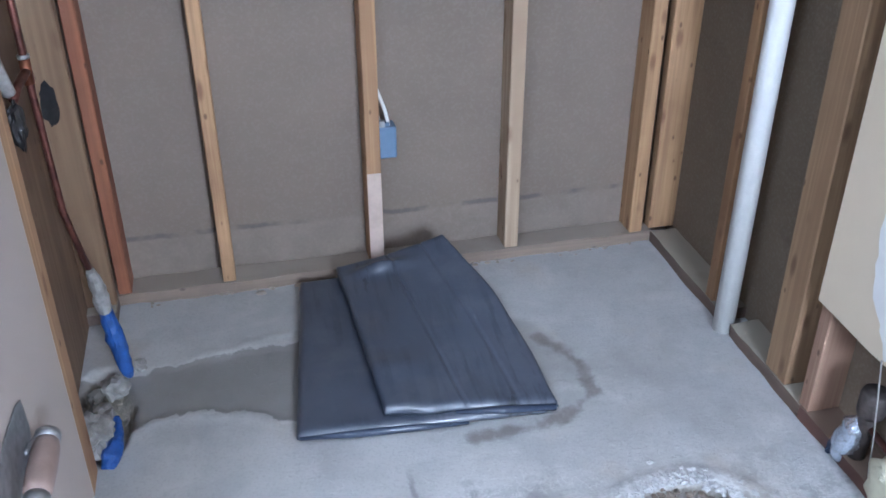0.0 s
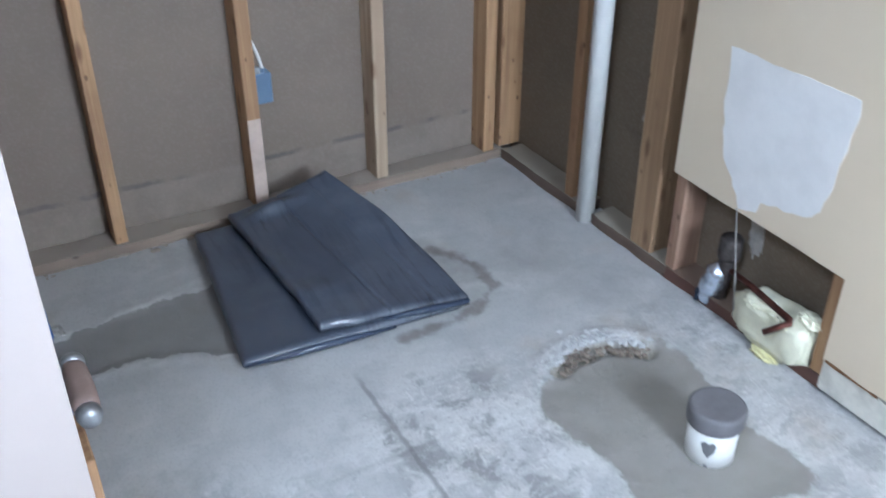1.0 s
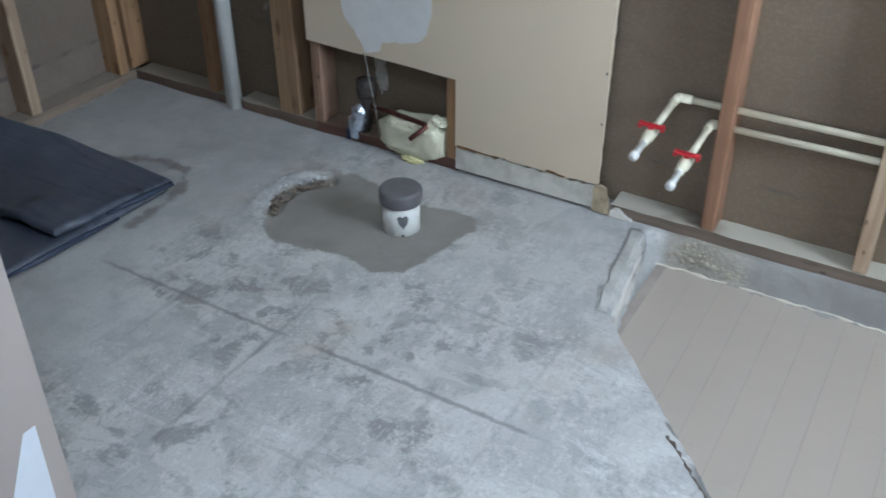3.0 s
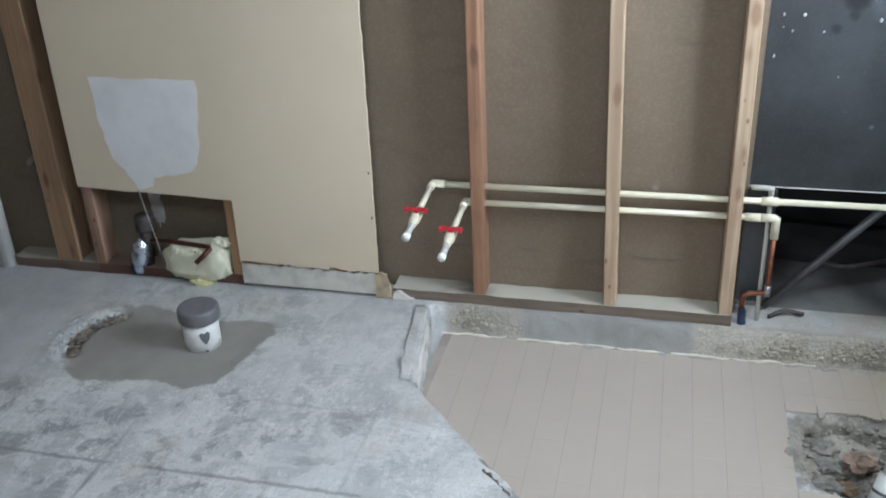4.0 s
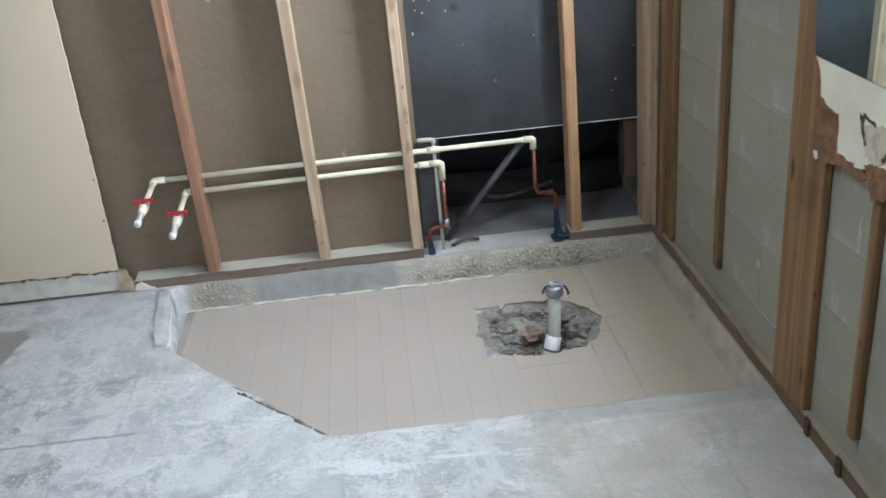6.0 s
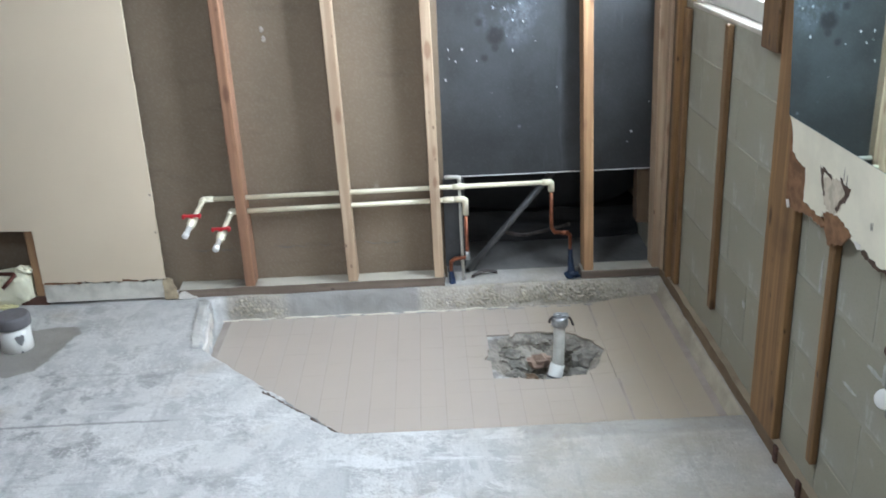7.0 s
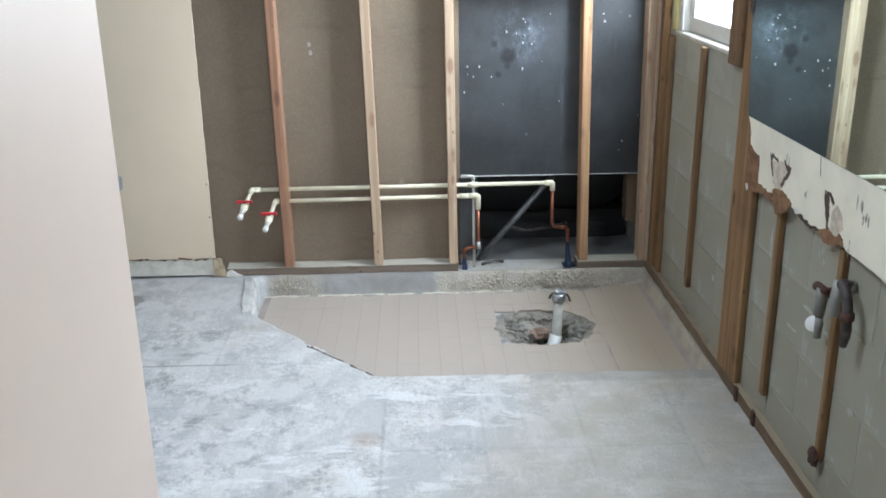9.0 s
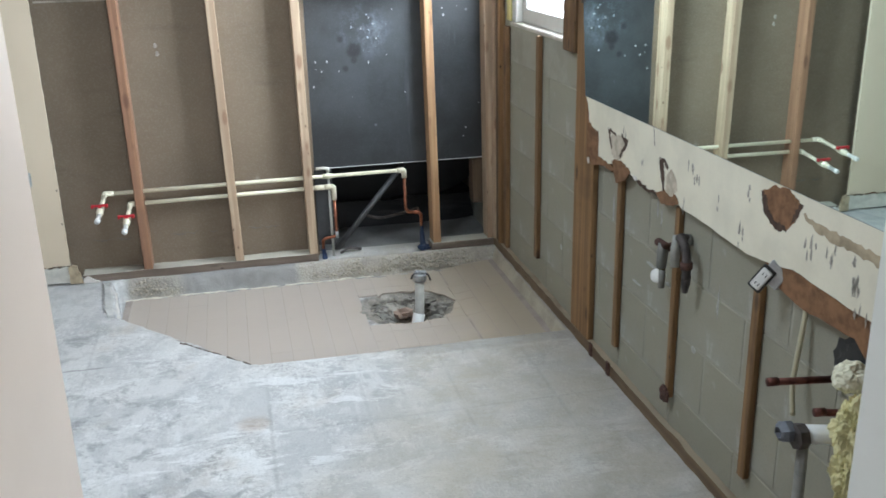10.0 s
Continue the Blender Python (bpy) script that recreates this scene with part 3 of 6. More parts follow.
def curve_points(points, steps=6):
    """A smooth run of points through the given ones."""
    pts = [Vector(p) for p in points]
    pts = [2 * pts[0] - pts[1]] + pts + [2 * pts[-1] - pts[-2]]
    out = []
    for a, b, c, d in zip(pts, pts[1:], pts[2:], pts[3:]):
        for k in range(steps):
            t = k / steps
            out.append(0.5 * (2 * b + (c - a) * t + (2 * a - 5 * b + 4 * c - d) * t * t + (3 * b - 3 * c + d - a) * t ** 3))
    return out + [pts[-2]]


def lathe(profile, place=(0, 0, 0), sides=24, bm=None, axis="z"):
    """A turned shape from (radius, height) pairs."""
    own = bmesh.new()
    rings = []
    for r, h in profile:
        ring = []
        for s in range(sides):
            t = 2 * math.pi * s / sides
            x, y, z = r * math.cos(t), r * math.sin(t), h
            if axis == "x":
                x, y, z = z, x, y
            elif axis == "y":
                x, y, z = y, z, x
            ring.append(own.verts.new((x + place[0], y + place[1], z + place[2])))
        rings.append(ring)
    for r0, r1 in zip(rings, rings[1:]):
        for s in range(sides):
            own.faces.new((r0[s], r0[(s + 1) % sides], r1[(s + 1) % sides], r1[s]))
    own.faces.new(list(reversed(rings[0])))
    own.faces.new(rings[-1])
    bmesh.ops.recalc_face_normals(own, faces=own.faces[:])
    return join(bm, own)


def lump(place, size, seed, level=3, rough=0.35, freq=9.0, bm=None):
    """An uneven ball: crumpled wool, mortar or tape."""
    own = bmesh.new()
    bmesh.ops.create_icosphere(own, subdivisions=level, radius=1.0)
    for v in own.verts:
        d = v.co.normalized()
        k = 1 + rough * noise.noise(d * 2.1 + Vector((seed, 2 * seed, 0))) + 0.5 * rough * noise.noise(d * freq * 0.6 + Vector((seed, 0, seed)))
        v.co = Vector([p + c * s * k for p, c, s in zip(place, d, size)])
    return join(bm, own)


def value_noise(x, y, scale, seed):
    """Smooth noise in 0..1 over arrays."""
    rng = np.random.RandomState(seed)
    table = rng.rand(64, 64)
    u, v = x * scale + seed * 0.37, y * scale + seed * 0.71
    i, j = np.floor(u).astype(int), np.floor(v).astype(int)
    a, b = u - i, v - j
    a, b = a * a * (3 - 2 * a), b * b * (3 - 2 * b)
    t = lambda p, q: table[p % 64, q % 64]
    return (t(i, j) * (1 - a) + t(i + 1, j) * a) * (1 - b) + (t(i, j + 1) * (1 - a) + t(i + 1, j + 1) * a) * b


def layered(x, y, scale, seed, layers=4):
    return sum(value_noise(x, y, scale * 2 ** k, seed + k) * 0.5 ** (k + 1) for k in range(layers)) / (1 - 0.5 ** layers)


def step(v, lo, hi):
    t = np.clip((v - lo) / (hi - lo), 0, 1)
    return t * t * (3 - 2 * t)


# ---- plan ----
EAST, NORTH, SOUTH = 1.505, 2.84, -1.235   # faces of the framing
DEPTH, THICK = 0.089, 0.038                # a two-by-four
TOP = 2.44
PARTITION = -2.0                           # doorway wall towards the bedroom
WING_X, WING_Y = -0.172, 1.285             # corner of the drywalled wing wall
PIT = -0.105                               # sunken shower floor

# ---- floor ----


def pit_distance(x, y):
    """How far inside the sunken shower a place lies."""
    ragged = (layered(x, y, 9, 5) - 0.5) * 0.035
    east = 1.487 - x + (layered(x, y, 7, 9) - 0.5) * 0.045
    south = y + 1.226
    west = x - 0.385 + ragged * 0.25
    # the shower's slanting entry from its north-west tip to its front edge
    nx, ny = 0.675, -0.738
    slant = (x - 0.392) * nx + (y - 0.033) * ny + ragged * 0.3
    north = 0.608 + 0.13 * (x - 1.04) - y + ragged * 0.2
    return east, south, west, slant, north


def shower_rise(y):
    """The tiled floor climbs a little towards the block wall."""
    return np.maximum(0.0, -0.93 - y) * 0.13


def way_distance(x, y, way):
    """Distance in plan from a line through a few points."""
    best = np.full(x.shape, 9.0)
    for (ax, ay), (bx, by) in zip(way, way[1:]):
        dx, dy = bx - ax, by - ay
        s = np.clip(((x - ax) * dx + (y - ay) * dy) / (dx * dx + dy * dy), 0, 1)
        best = np.minimum(best, np.hypot(x - ax - s * dx, y - ay - s * dy))
    return best


def concrete_floor():
    step_size = 0.0105
    xs = np.arange(PARTITION - 0.12, 1.66, step_size)
    ys = np.arange(-1.26, 2.945, step_size)
    x, y = np.meshgrid(xs, ys, indexing="ij")
    east, south, west, slant, north = pit_distance(x, y)
    fall = np.minimum.reduce([step(east, 0, 0.020), step(west, 0, 0.012), step(slant, 0, 0.014), step(north, 0.0, 0.014), step(south, -0.012, 0.016)])
    z = PIT * fall + shower_rise(y) * fall
    z += (layered(x, y, 3.0, 21) - 0.5) * 0.006 * (1 - fall)
    inside = fall > 0.97
    # broken aggregate along the wall side of the pit and on its north end
    wall_side = (1 - step(np.abs(east - 0.01), 0.02, 0.055)) * step(-y, -0.62, -0.58)
    smooth_panel = step(y, -0.24, -0.18) * (1 - step(y, 0.32, 0.38))
    broken = np.clip(wall_side * (0.85 - 0.80 * smooth_panel - 0.10 * step(y, 0.32, 0.38)), 0, 1)
    broken = np.maximum(broken, 0.5 * (1 - step(south, 0.0, 0.05)) * (x > 0.30))
    # hole round the shower drain
    hx, hy = (x - 1.035) / 0.200, (y + 0.685) / 0.225
    hole = 1.02 - np.sqrt(hx ** 2 + hy ** 2) + (layered(x, y, 8, 31) - 0.5) * 0.30
    dig = step(hole, 0.0, 0.28)
    deep = step(1.0 - np.hypot((x - 0.975) / 0.190, (y + 0.690) / 0.165) + (layered(x, y, 16, 45) - 0.5) * 0.30, 0.0, 0.55)
    undercut = way_distance(x, y, ((1.150, -0.535), (1.178, -0.585), (1.180, -0.650), (1.155, -0.725)))
    undercut = 1 - step(undercut, 0.008, 0.024)
    z -= dig * (0.010 + 0.030 * layered(x, y, 30, 41)) * (fall > 0.9)
    z -= deep * 0.075 + undercut * 0.055
    broken = np.maximum(broken, dig * (0.15 + 0.30 * layered(x, y, 12, 43)))
    # shade of the hollow and the undercut, put into the colour
    stain_shade = deep * 0.35 + undercut * 0.5
    # fill round the toilet stub, with a rough scoop at its north edge
    fill = ((0.916, 1.703), (0.985, 1.745), (1.08, 1.76), (1.195, 1.755), (1.290, 1.704), (1.307, 1.615), (1.295, 1.54), (1.255, 1.33), (1.277, 1.24), (1.268, 1.15),
            (1.21, 1.128), (1.11, 1.143), (0.996, 1.154), (0.91, 1.19), (0.866, 1.268), (0.883, 1.34), (0.88, 1.42), (0.858, 1.55), (0.870, 1.64))
    within = np.zeros(x.shape, bool)
    for (ax, ay), (bx, by) in zip(fill, fill[1:] + fill[:1]):
        within ^= ((ay > y) != (by > y)) & (x < (bx - ax) * (y - ay) / (by - ay + 1e-9) + ax)
    reach = way_distance(x, y, fill + fill[:1]) * np.where(within, 1, -1) / 0.28 + (layered(x, y, 9, 51) - 0.5) * 0.16
    patch = step(reach, 0.0, 0.07)
    z -= step(reach, -0.05, 0.20) * (0.005 + 0.004 * layered(x, y, 10, 55))
    scoop_way = ((0.985, 1.732), (1.05, 1.755), (1.13, 1.757), (1.20, 1.725), (1.235, 1.690))
    far = way_distance(x, y, scoop_way) + (layered(x, y, 22, 63) - 0.5) * 0.02
    scoop = (1 - step(far, 0.012, 0.036)) * (0.5 + 0.9 * layered(x, y, 14, 61))
    z -= scoop * 0.030
    patch = np.maximum(patch, 1 - step(far, 0.02, 0.03))
    patch_near = np.maximum(np.clip(0.5 + reach / 0.4, 0, 1), np.clip(0.5 + (0.028 - far) / 0.06, 0, 1))
    broken = np.maximum(broken, np.clip(scoop * 1.2, 0, 1) * 0.9)
    stain_shade = np.clip(np.maximum(stain_shade, scoop * 0.45), 0, 1)
    rim = (1 - step(np.abs(far - 0.052), 0.012, 0.042)) * (1 - patch)
    lip = np.clip(rim * 1.1, 0, 1)
    z += rim * 0.006 * layered(x, y, 30, 64)
    # filled pipe trench from the wing wall to under the liner
    centre = 2.393 + 0.01 * np.sin(x * 9)
    half = 0.108 + 0.085 * step(x, -0.05, 0.45)
    edge = half - np.abs(y - centre) + (layered(x, y, 7, 71) - 0.5) * 0.09 + (layered(x, y, 30, 73) - 0.5) * 0.05
    end = 1.06 - np.sqrt(np.maximum(x - 0.86, 0) ** 2 + (0.7 * (y - 2.28)) ** 2) - 0.86 + (layered(x, y, 6, 77) - 0.5) * 0.10
    trench = step(np.minimum(edge, end), 0, 0.02)
    z -= trench * 0.004
    bank = (1 - step(np.abs(edge + 0.020), 0.004, 0.026)) * (x < 0.50) * step(layered(x, y, 8, 79), 0.30, 0.55)
    z += bank * 0.003
    lip = np.maximum(lip, bank * 0.25)
    stain = way_distance(x, y, ((0.985, 2.40), (1.024, 2.34), (1.058, 2.235), (1.040, 2.150), (0.960, 2.078), (0.86, 2.045), (0.70, 2.045)))
    stain = 1 - step(stain + (layered(x, y, 12, 81) - 0.5) * 0.05 + (layered(x, y, 40, 83) - 0.5) * 0.03, 0.0, 0.046)
    stain_shade = np.maximum(stain_shade, stain * 0.85)
    trench_near = np.clip(0.5 + np.minimum(edge, end) / 0.08, 0, 1) * (1 - 0.75 * step(x, 0.80, 0.95))
    # broken pocket where the water pipes rise at the wing wall
    pocket = step(1 - np.sqrt(((x + 0.20) / 0.085) ** 2 + ((y - 2.34) / 0.21) ** 2) + (layered(x, y, 12, 91) - 0.5) * 0.5, 0.0, 0.35)
    z -= pocket * 0.045
    broken = np.maximum(broken, pocket)
    # joints of the lifted floor tiles
    worn = step(layered(x, y, 3.2, 101), 0.45, 0.62)
    near_x = (np.abs(x - 0.514) < 0.05) & (y > 0.60) & (y < 1.97)
    near_y = ((np.abs(y - 1.327) < 0.05) & (x > 0.06) & (x < 0.90)) | ((np.abs(y + 0.001) < 0.05) & (x > -0.50) & (x < 0.29))
    clear = step(2.0 - y, 0.0, 0.1) * (1 - patch) * (1 - step(np.minimum(np.minimum(west, slant), east), -0.09, -0.05))
    joint_x = np.where(near_x, 0.9 * step(np.hypot(x - 0.51, y - 1.26), 0.03, 0.07), 0.24 * worn) * clear
    joint_y = np.where(near_y, (0.22 + 0.30 * worn) * np.where(y > 0.5, np.where((x < 0.47) & (x > 0.13), 1.8, 1.0), 0.8), 0.24 * worn) * clear
    joint = np.zeros_like(x)
    # chipped line along the slanting edge, and the newer mortar strip at the front
    chip = (1 - step(np.abs(slant + 0.004 + 0.012 * (layered(x, y, 18, 121) - 0.5)), 0.003, 0.013)) * step(layered(x, y, 22, 123), 0.25, 0.5) * (x > 0.39) * (x < 0.72) * (y > 0.02) * (y < 0.36)
    joint = np.maximum(joint, chip)
    stain_shade = np.maximum(stain_shade, chip * 0.8)
    z -= chip * 0.008
    strip = step(x, 0.298, 0.306) * (1 - step(west, -0.012, 0.0)) * (y < -0.53)
    damp = step(np.minimum(edge, end), -0.01, 0.05) * step(x, 0.80, 0.90)
    cement = np.maximum(np.maximum(np.maximum(strip * 0.35, 0.45 * (1 - step(south, 0.0, 0.04)) * (x > 0.36)), damp * 0.40), np.maximum(0.95 * wall_side * step(y, -0.24, -0.18), 0.95 * step(hole, -0.30, -0.05)))
    z += strip * 0.004
    thinset = step(2.02 - y + (layered(x, y, 3, 111) - 0.5) * 0.5, 0.0, 0.35) * (1 - patch) * (1 - trench) * (1 - fall)
    thinset *= 0.75 + 0.25 * step(1.2 - x, 0.0, 0.5)
    # mask of the dimmer, warmer light to the south, put into the slab's colour
    dim_side = step(-y - 0.15 + 0.55 * np.clip(-0.25 - x, 0, 1) + (layered(x, y, 2.2, 131) - 0.5) * 0.9, 0.0, 0.5)
    thinset *= 1 - 0.20 * dim_side
    spot = np.clip(1.0 - np.hypot((x + 0.075) / 0.10, (y - 0.055) / 0.11), 0, 1)
    dirt = thinset * (0.22 + 0.78 * step(y + 0.55 * (1.0 - x) - 0.40, 0.1, 0.75))
    pale = step(hole, -0.55, -0.10) * (1 - dig) * (y > -0.60)
    lip = np.maximum(lip, pale * 0.95)
    n, m = x.shape
    idx = np.arange(n * m).reshape(n, m)
    quads = np.stack([idx[:-1, :-1], idx[1:, :-1], idx[1:, 1:], idx[:-1, 1:]], -1).reshape(-1, 4)
    me = bpy.data.meshes.new("floor")
    me.vertices.add(n * m)
    me.vertices.foreach_set("co", np.stack([x, y, z], -1).ravel())
    me.loops.add(len(quads) * 4)
    me.loops.foreach_set("vertex_index", quads.ravel().astype(np.int32))
    me.polygons.add(len(quads))
    me.polygons.foreach_set("loop_start", np.arange(0, len(quads) * 4, 4, dtype=np.int32))
    me.polygons.foreach_set("use_smooth", np.ones(len(quads), dtype=bool))
    me.update(calc_edges=True)
    me.validate()
    for key, values in (("patch", patch_near), ("trench", trench_near), ("cement", cement), ("broken", broken), ("joint", joint), ("joint_x", joint_x), ("joint_y", joint_y), ("stain_shade", stain_shade), ("thinset", thinset), ("dirt", dirt), ("lip", lip), ("spot", spot), ("dug", step(hole, -0.06, 0.06)), ("dim_side", dim_side)):
        a = me.attributes.new(key, "FLOAT", "POINT")
        a.data.foreach_set("value", values.astype(np.float32).ravel())
    me.materials.append(CONCRETE)
    return tagged(new("floor", me), "grey concrete slab with scraped thin-set, filled trench and sunken shower", "floor", "", "structure")


floor = concrete_floor()
# floor colour lowered to carry the shade under the tub
structure("floor_under_tub", box((1.655, -1.5, -0.10), (2.75, 0.4, -0.003)), plain("shaded_dusty_floor", (0.20, 0.195, 0.185), 0.85, 0, 0.35, 5, 0.3, 60), "dusty concrete floor behind the stud wall, coloured darker for shade", "floor")
structure("floor_bedroom", box((-5.5, -3.2, -0.12), (PARTITION - 0.115, 3.2, -0.002)), CONCRETE_PLAIN, "plain concrete floor of the next room", "floor")

# ---- walls: framing helpers ----


def stud(parent, lo, hi, material, label="", foot=0.0, head=0.0):
    """A stud; foot and head: how far it leans along the east wall at the floor and 1.4 m up."""
    own = box(lo, hi, 0.003)
    for v in own.verts:
        v.co.y += foot + (head - foot) * v.co.z / 1.4
    return part("stud", own, material, parent, label)


# ragged sheets
rag = random.Random(3)


def ragged_outline(points, pieces, amount, keep=()):
    out = []
    for k, (a, b) in enumerate(zip(points, points[1:] + points[:1])):
        n = pieces[k]
        for s in range(n):
            t = s / n
            p = [a[0] + (b[0] - a[0]) * t, a[1] + (b[1] - a[1]) * t]
            if s and amount[k]:
                p[0] += rag.uniform(-1, 1) * amount[k] * (abs(b[1] - a[1]) > abs(b[0] - a[0]))
                p[1] += rag.uniform(-1, 1) * amount[k] * (abs(b[0] - a[0]) >= abs(b[1] - a[1]))
            out.append(tuple(p))
    return out


def board_x(points, x0, x1):
    """A sheet in a wall that faces west: outline in (y, z), between x0 and x1."""
    own = bmesh.new()
    front = [own.verts.new((x0, y, z)) for y, z in points]
    back = [own.verts.new((x1, y, z)) for y, z in points]
    own.faces.new(front)
    own.faces.new(list(reversed(back)))
    for k in range(len(points)):
        own.faces.new((front[k], back[k], back[(k + 1) % len(points)], front[(k + 1) % len(points)]))
    bmesh.ops.recalc_face_normals(own, faces=own.faces[:])
    bmesh.ops.triangulate(own, faces=[f for f in own.faces if len(f.verts) > 4])
    return own


def board_y(points, y0, y1):
    own = bmesh.new()
    front = [own.verts.new((x, y0, z)) for x, z in points]
    back = [own.verts.new((x, y1, z)) for x, z in points]
    own.faces.new(front)
    own.faces.new(list(reversed(back)))
    for k in range(len(points)):
        own.faces.new((front[k], back[k], back[(k + 1) % len(points)], front[(k + 1) % len(points)]))
    bmesh.ops.recalc_face_normals(own, faces=own.faces[:])
    bmesh.ops.triangulate(own, faces=[f for f in own.faces if len(f.verts) > 4])
    return own


# ---- east wall ----
bm = box((EAST + DEPTH, -0.335, 0.0), (EAST + DEPTH + 0.0127, 3.0, TOP))
wall_east = structure("wall_east", bm, PAPER, "stud wall showing brown gypsum board paper", "wall")
# south edge, material, lean at the floor and 1.4 m up
EAST_STUDS = ((0.486, WOOD_RED, -0.010, 0.002), (0.053, WOOD_PALE, -0.010, 0.018), (-0.318, WOOD_PALE, -0.002, 0.011), (-0.938, WOOD, -0.013, 0.009),
              (1.900, WOOD_RUSTY, 0, 0), (1.352, WOOD, 0, 0), (2.405, WOOD, 0, 0))
for y0, m, foot, head in EAST_STUDS:
    stud(wall_east, (EAST, y0, 0.0385), (EAST + DEPTH, y0 + THICK + 0.003, TOP), m, "", foot, head)
stud(wall_east, (EAST, 2.008, 0.0385), (EAST + DEPTH, 2.102, TOP), WOOD_TAN, "doubled brown stud beside the panel", 0.0, 0.010)
part("blocking", box((EAST + 0.002, 1.946, 1.262), (EAST + 0.040, 2.007, 1.350), 0.003), WOOD_BLOCK, wall_east, "short pine blocking")
stud(wall_east, (EAST, -1.252, 0.0385), (EAST + DEPTH, -1.196, TOP), WOOD_PALE, "", -0.002, 0.012)
stud(wall_east, (EAST - 0.001, 2.853, 0.0385), (EAST + DEPTH, 2.853 + THICK, TOP), WOOD)
for y0, y1, m in ((-0.322, 0.80, WOOD_PLATE_Y), (1.352, 1.930, WOOD_PLATE_RUST), (1.932, 2.290, WOOD_PLATE_DARK), (2.362, 2.84, WOOD_PLATE_DARK)):
    part("sole_plate", rough_box((EAST - 0.001, y0, 0.0), (EAST + DEPTH, y1, 0.038), 20, 0.0045, y0), m, wall_east, "grey weathered sole plate")
part("sole_plate", box((EAST - 0.001, -1.238, 0.0), (EAST + DEPTH, -0.90, 0.038), 0.003), WOOD_PLATE_Y, wall_east, "brown sole plate stub")
blocking = part("blocking", box((EAST + 0.002, -0.899, 1.283), (EAST + 0.040, -0.281, 1.383), 0.003), WOOD_BLOCK, wall_east, "flat pine blocking between studs")
part("paint_smear", lump((EAST + 0.0010, -0.590, 1.322), (0.003, 0.021, 0.008), 4, 4, 0.7, 16), PAINT_BARE, wall_east, "white plaster smear on the blocking")
part("pencil_smudge", lump((EAST + 0.0010, -0.600, 1.304), (0.002, 0.022, 0.004), 6, 3, 0.8), PENCIL, wall_east)
part("tape_line", box((EAST + DEPTH - 0.0016, -0.28, 1.292), (EAST + DEPTH + 0.001, 0.845, 1.300)), plain("pale_tape_line", (0.38, 0.335, 0.28), 0.9, 0, 0.4, 12, 0.1), wall_east, "pale taped joint of the board behind")
for y0, y1 in ((-0.26, 0.04), (0.10, 0.47), (0.54, 0.83)):
    part("scuff_line", box((EAST + DEPTH - 0.0012, y0 + 0.03, 1.455), (EAST + DEPTH + 0.001, y1 - 0.02, 1.461)), PENCIL, wall_east, "dark scuffed line")
for k in range(5):
    part("scribble", box((EAST + DEPTH - 0.0012, 0.60 + 0.045 * k, 1.515 + 0.004 * (k % 2)), (EAST + DEPTH + 0.001, 0.632 + 0.045 * k, 1.520 + 0.004 * (k % 2))), PENCIL, wall_east)
scuff = random.Random(9)
for y0, y1 in ((-0.25, 0.02), (0.11, 0.44), (0.54, 0.74)):
    for k in range(4):
        y = y0 + (y1 - y0) * scuff.random() * 0.8
        part("scuff_line", board_x([(y, 0.175 + 0.02 * scuff.random()), (y + 0.03, 0.170), (y + scuff.uniform(0.05, 0.09), 0.186), (y + 0.03, 0.1745)], EAST + DEPTH - 0.0012, EAST + DEPTH + 0.001), PENCIL, wall_east)
for dy, dz in ((0.350, 1.085), (0.345, 1.048)):
    part("torn_spot", lump((EAST + DEPTH - 0.001, dy, dz), (0.003, 0.007, 0.011), dz, 3, 0.7), plain("torn_spot_grey", (0.42, 0.38, 0.34), 0.9, 0, 0.3, 40), wall_east)

# painted board left on the east wall, cut out low down over the niche
bm = bmesh.new()
outline = [(0.845, 0.098), (1.352, 0.098), (1.352, 0.334), (1.942, 0.350), (1.942, TOP), (0.845, TOP)]
board = part("painted_board", board_x(ragged_outline(outline, (14, 1, 9, 1, 1, 130), (0.006, 0, 0.002, 0, 0, 0.0016)), EAST - 0.0135, EAST - 0.0008), PAINT_CREAM, wall_east, "cream painted drywall panel")
part("bare_patch", board_x(ragged_outline([(1.424, 0.752), (1.421, 0.698), (1.440, 0.56), (1.458, 0.462), (1.478, 0.438), (1.507, 0.425), (1.630, 0.402), (1.642, 0.368), (1.699, 0.353), (1.735, 0.422), (1.776, 0.464), (1.800, 0.582), (1.811, 0.752)], (3, 4, 4, 2, 2, 5, 3, 4, 4, 3, 5, 6, 14), (0.004, 0.004, 0.005, 0.002, 0.002, 0.005, 0.004, 0.004, 0.005, 0.005, 0.005, 0.005, 0.003)), EAST - 0.0146, EAST - 0.013), PAINT_BARE, board, "unpainted white joint-compound patch")
part("lower_strip", board_x(ragged_outline([(0.853, 0.013), (1.350, 0.013), (1.350, 0.094), (0.853, 0.088)], (1, 3, 34, 3), (0, 0.002, 0.008, 0.003)), EAST - 0.0105, EAST - 0.0012), plain("dusty_plaster_strip", (0.66, 0.64, 0.57), 0.8, 0, 0.30, 12, 0.3, 70), board, "bare white strip where the baseboard was")
for y0, y1 in ((1.345, 1.19), (1.02, 0.955)):
    part("torn_edge", board_x(ragged_outline([(y1, 0.094), (y0, 0.097), (y0, 0.104), (y1, 0.099)], (5, 1, 5, 1), (0.003, 0, 0.003, 0)), EAST - 0.0150, EAST - 0.0125), TORN, board, "torn brown paper edge")
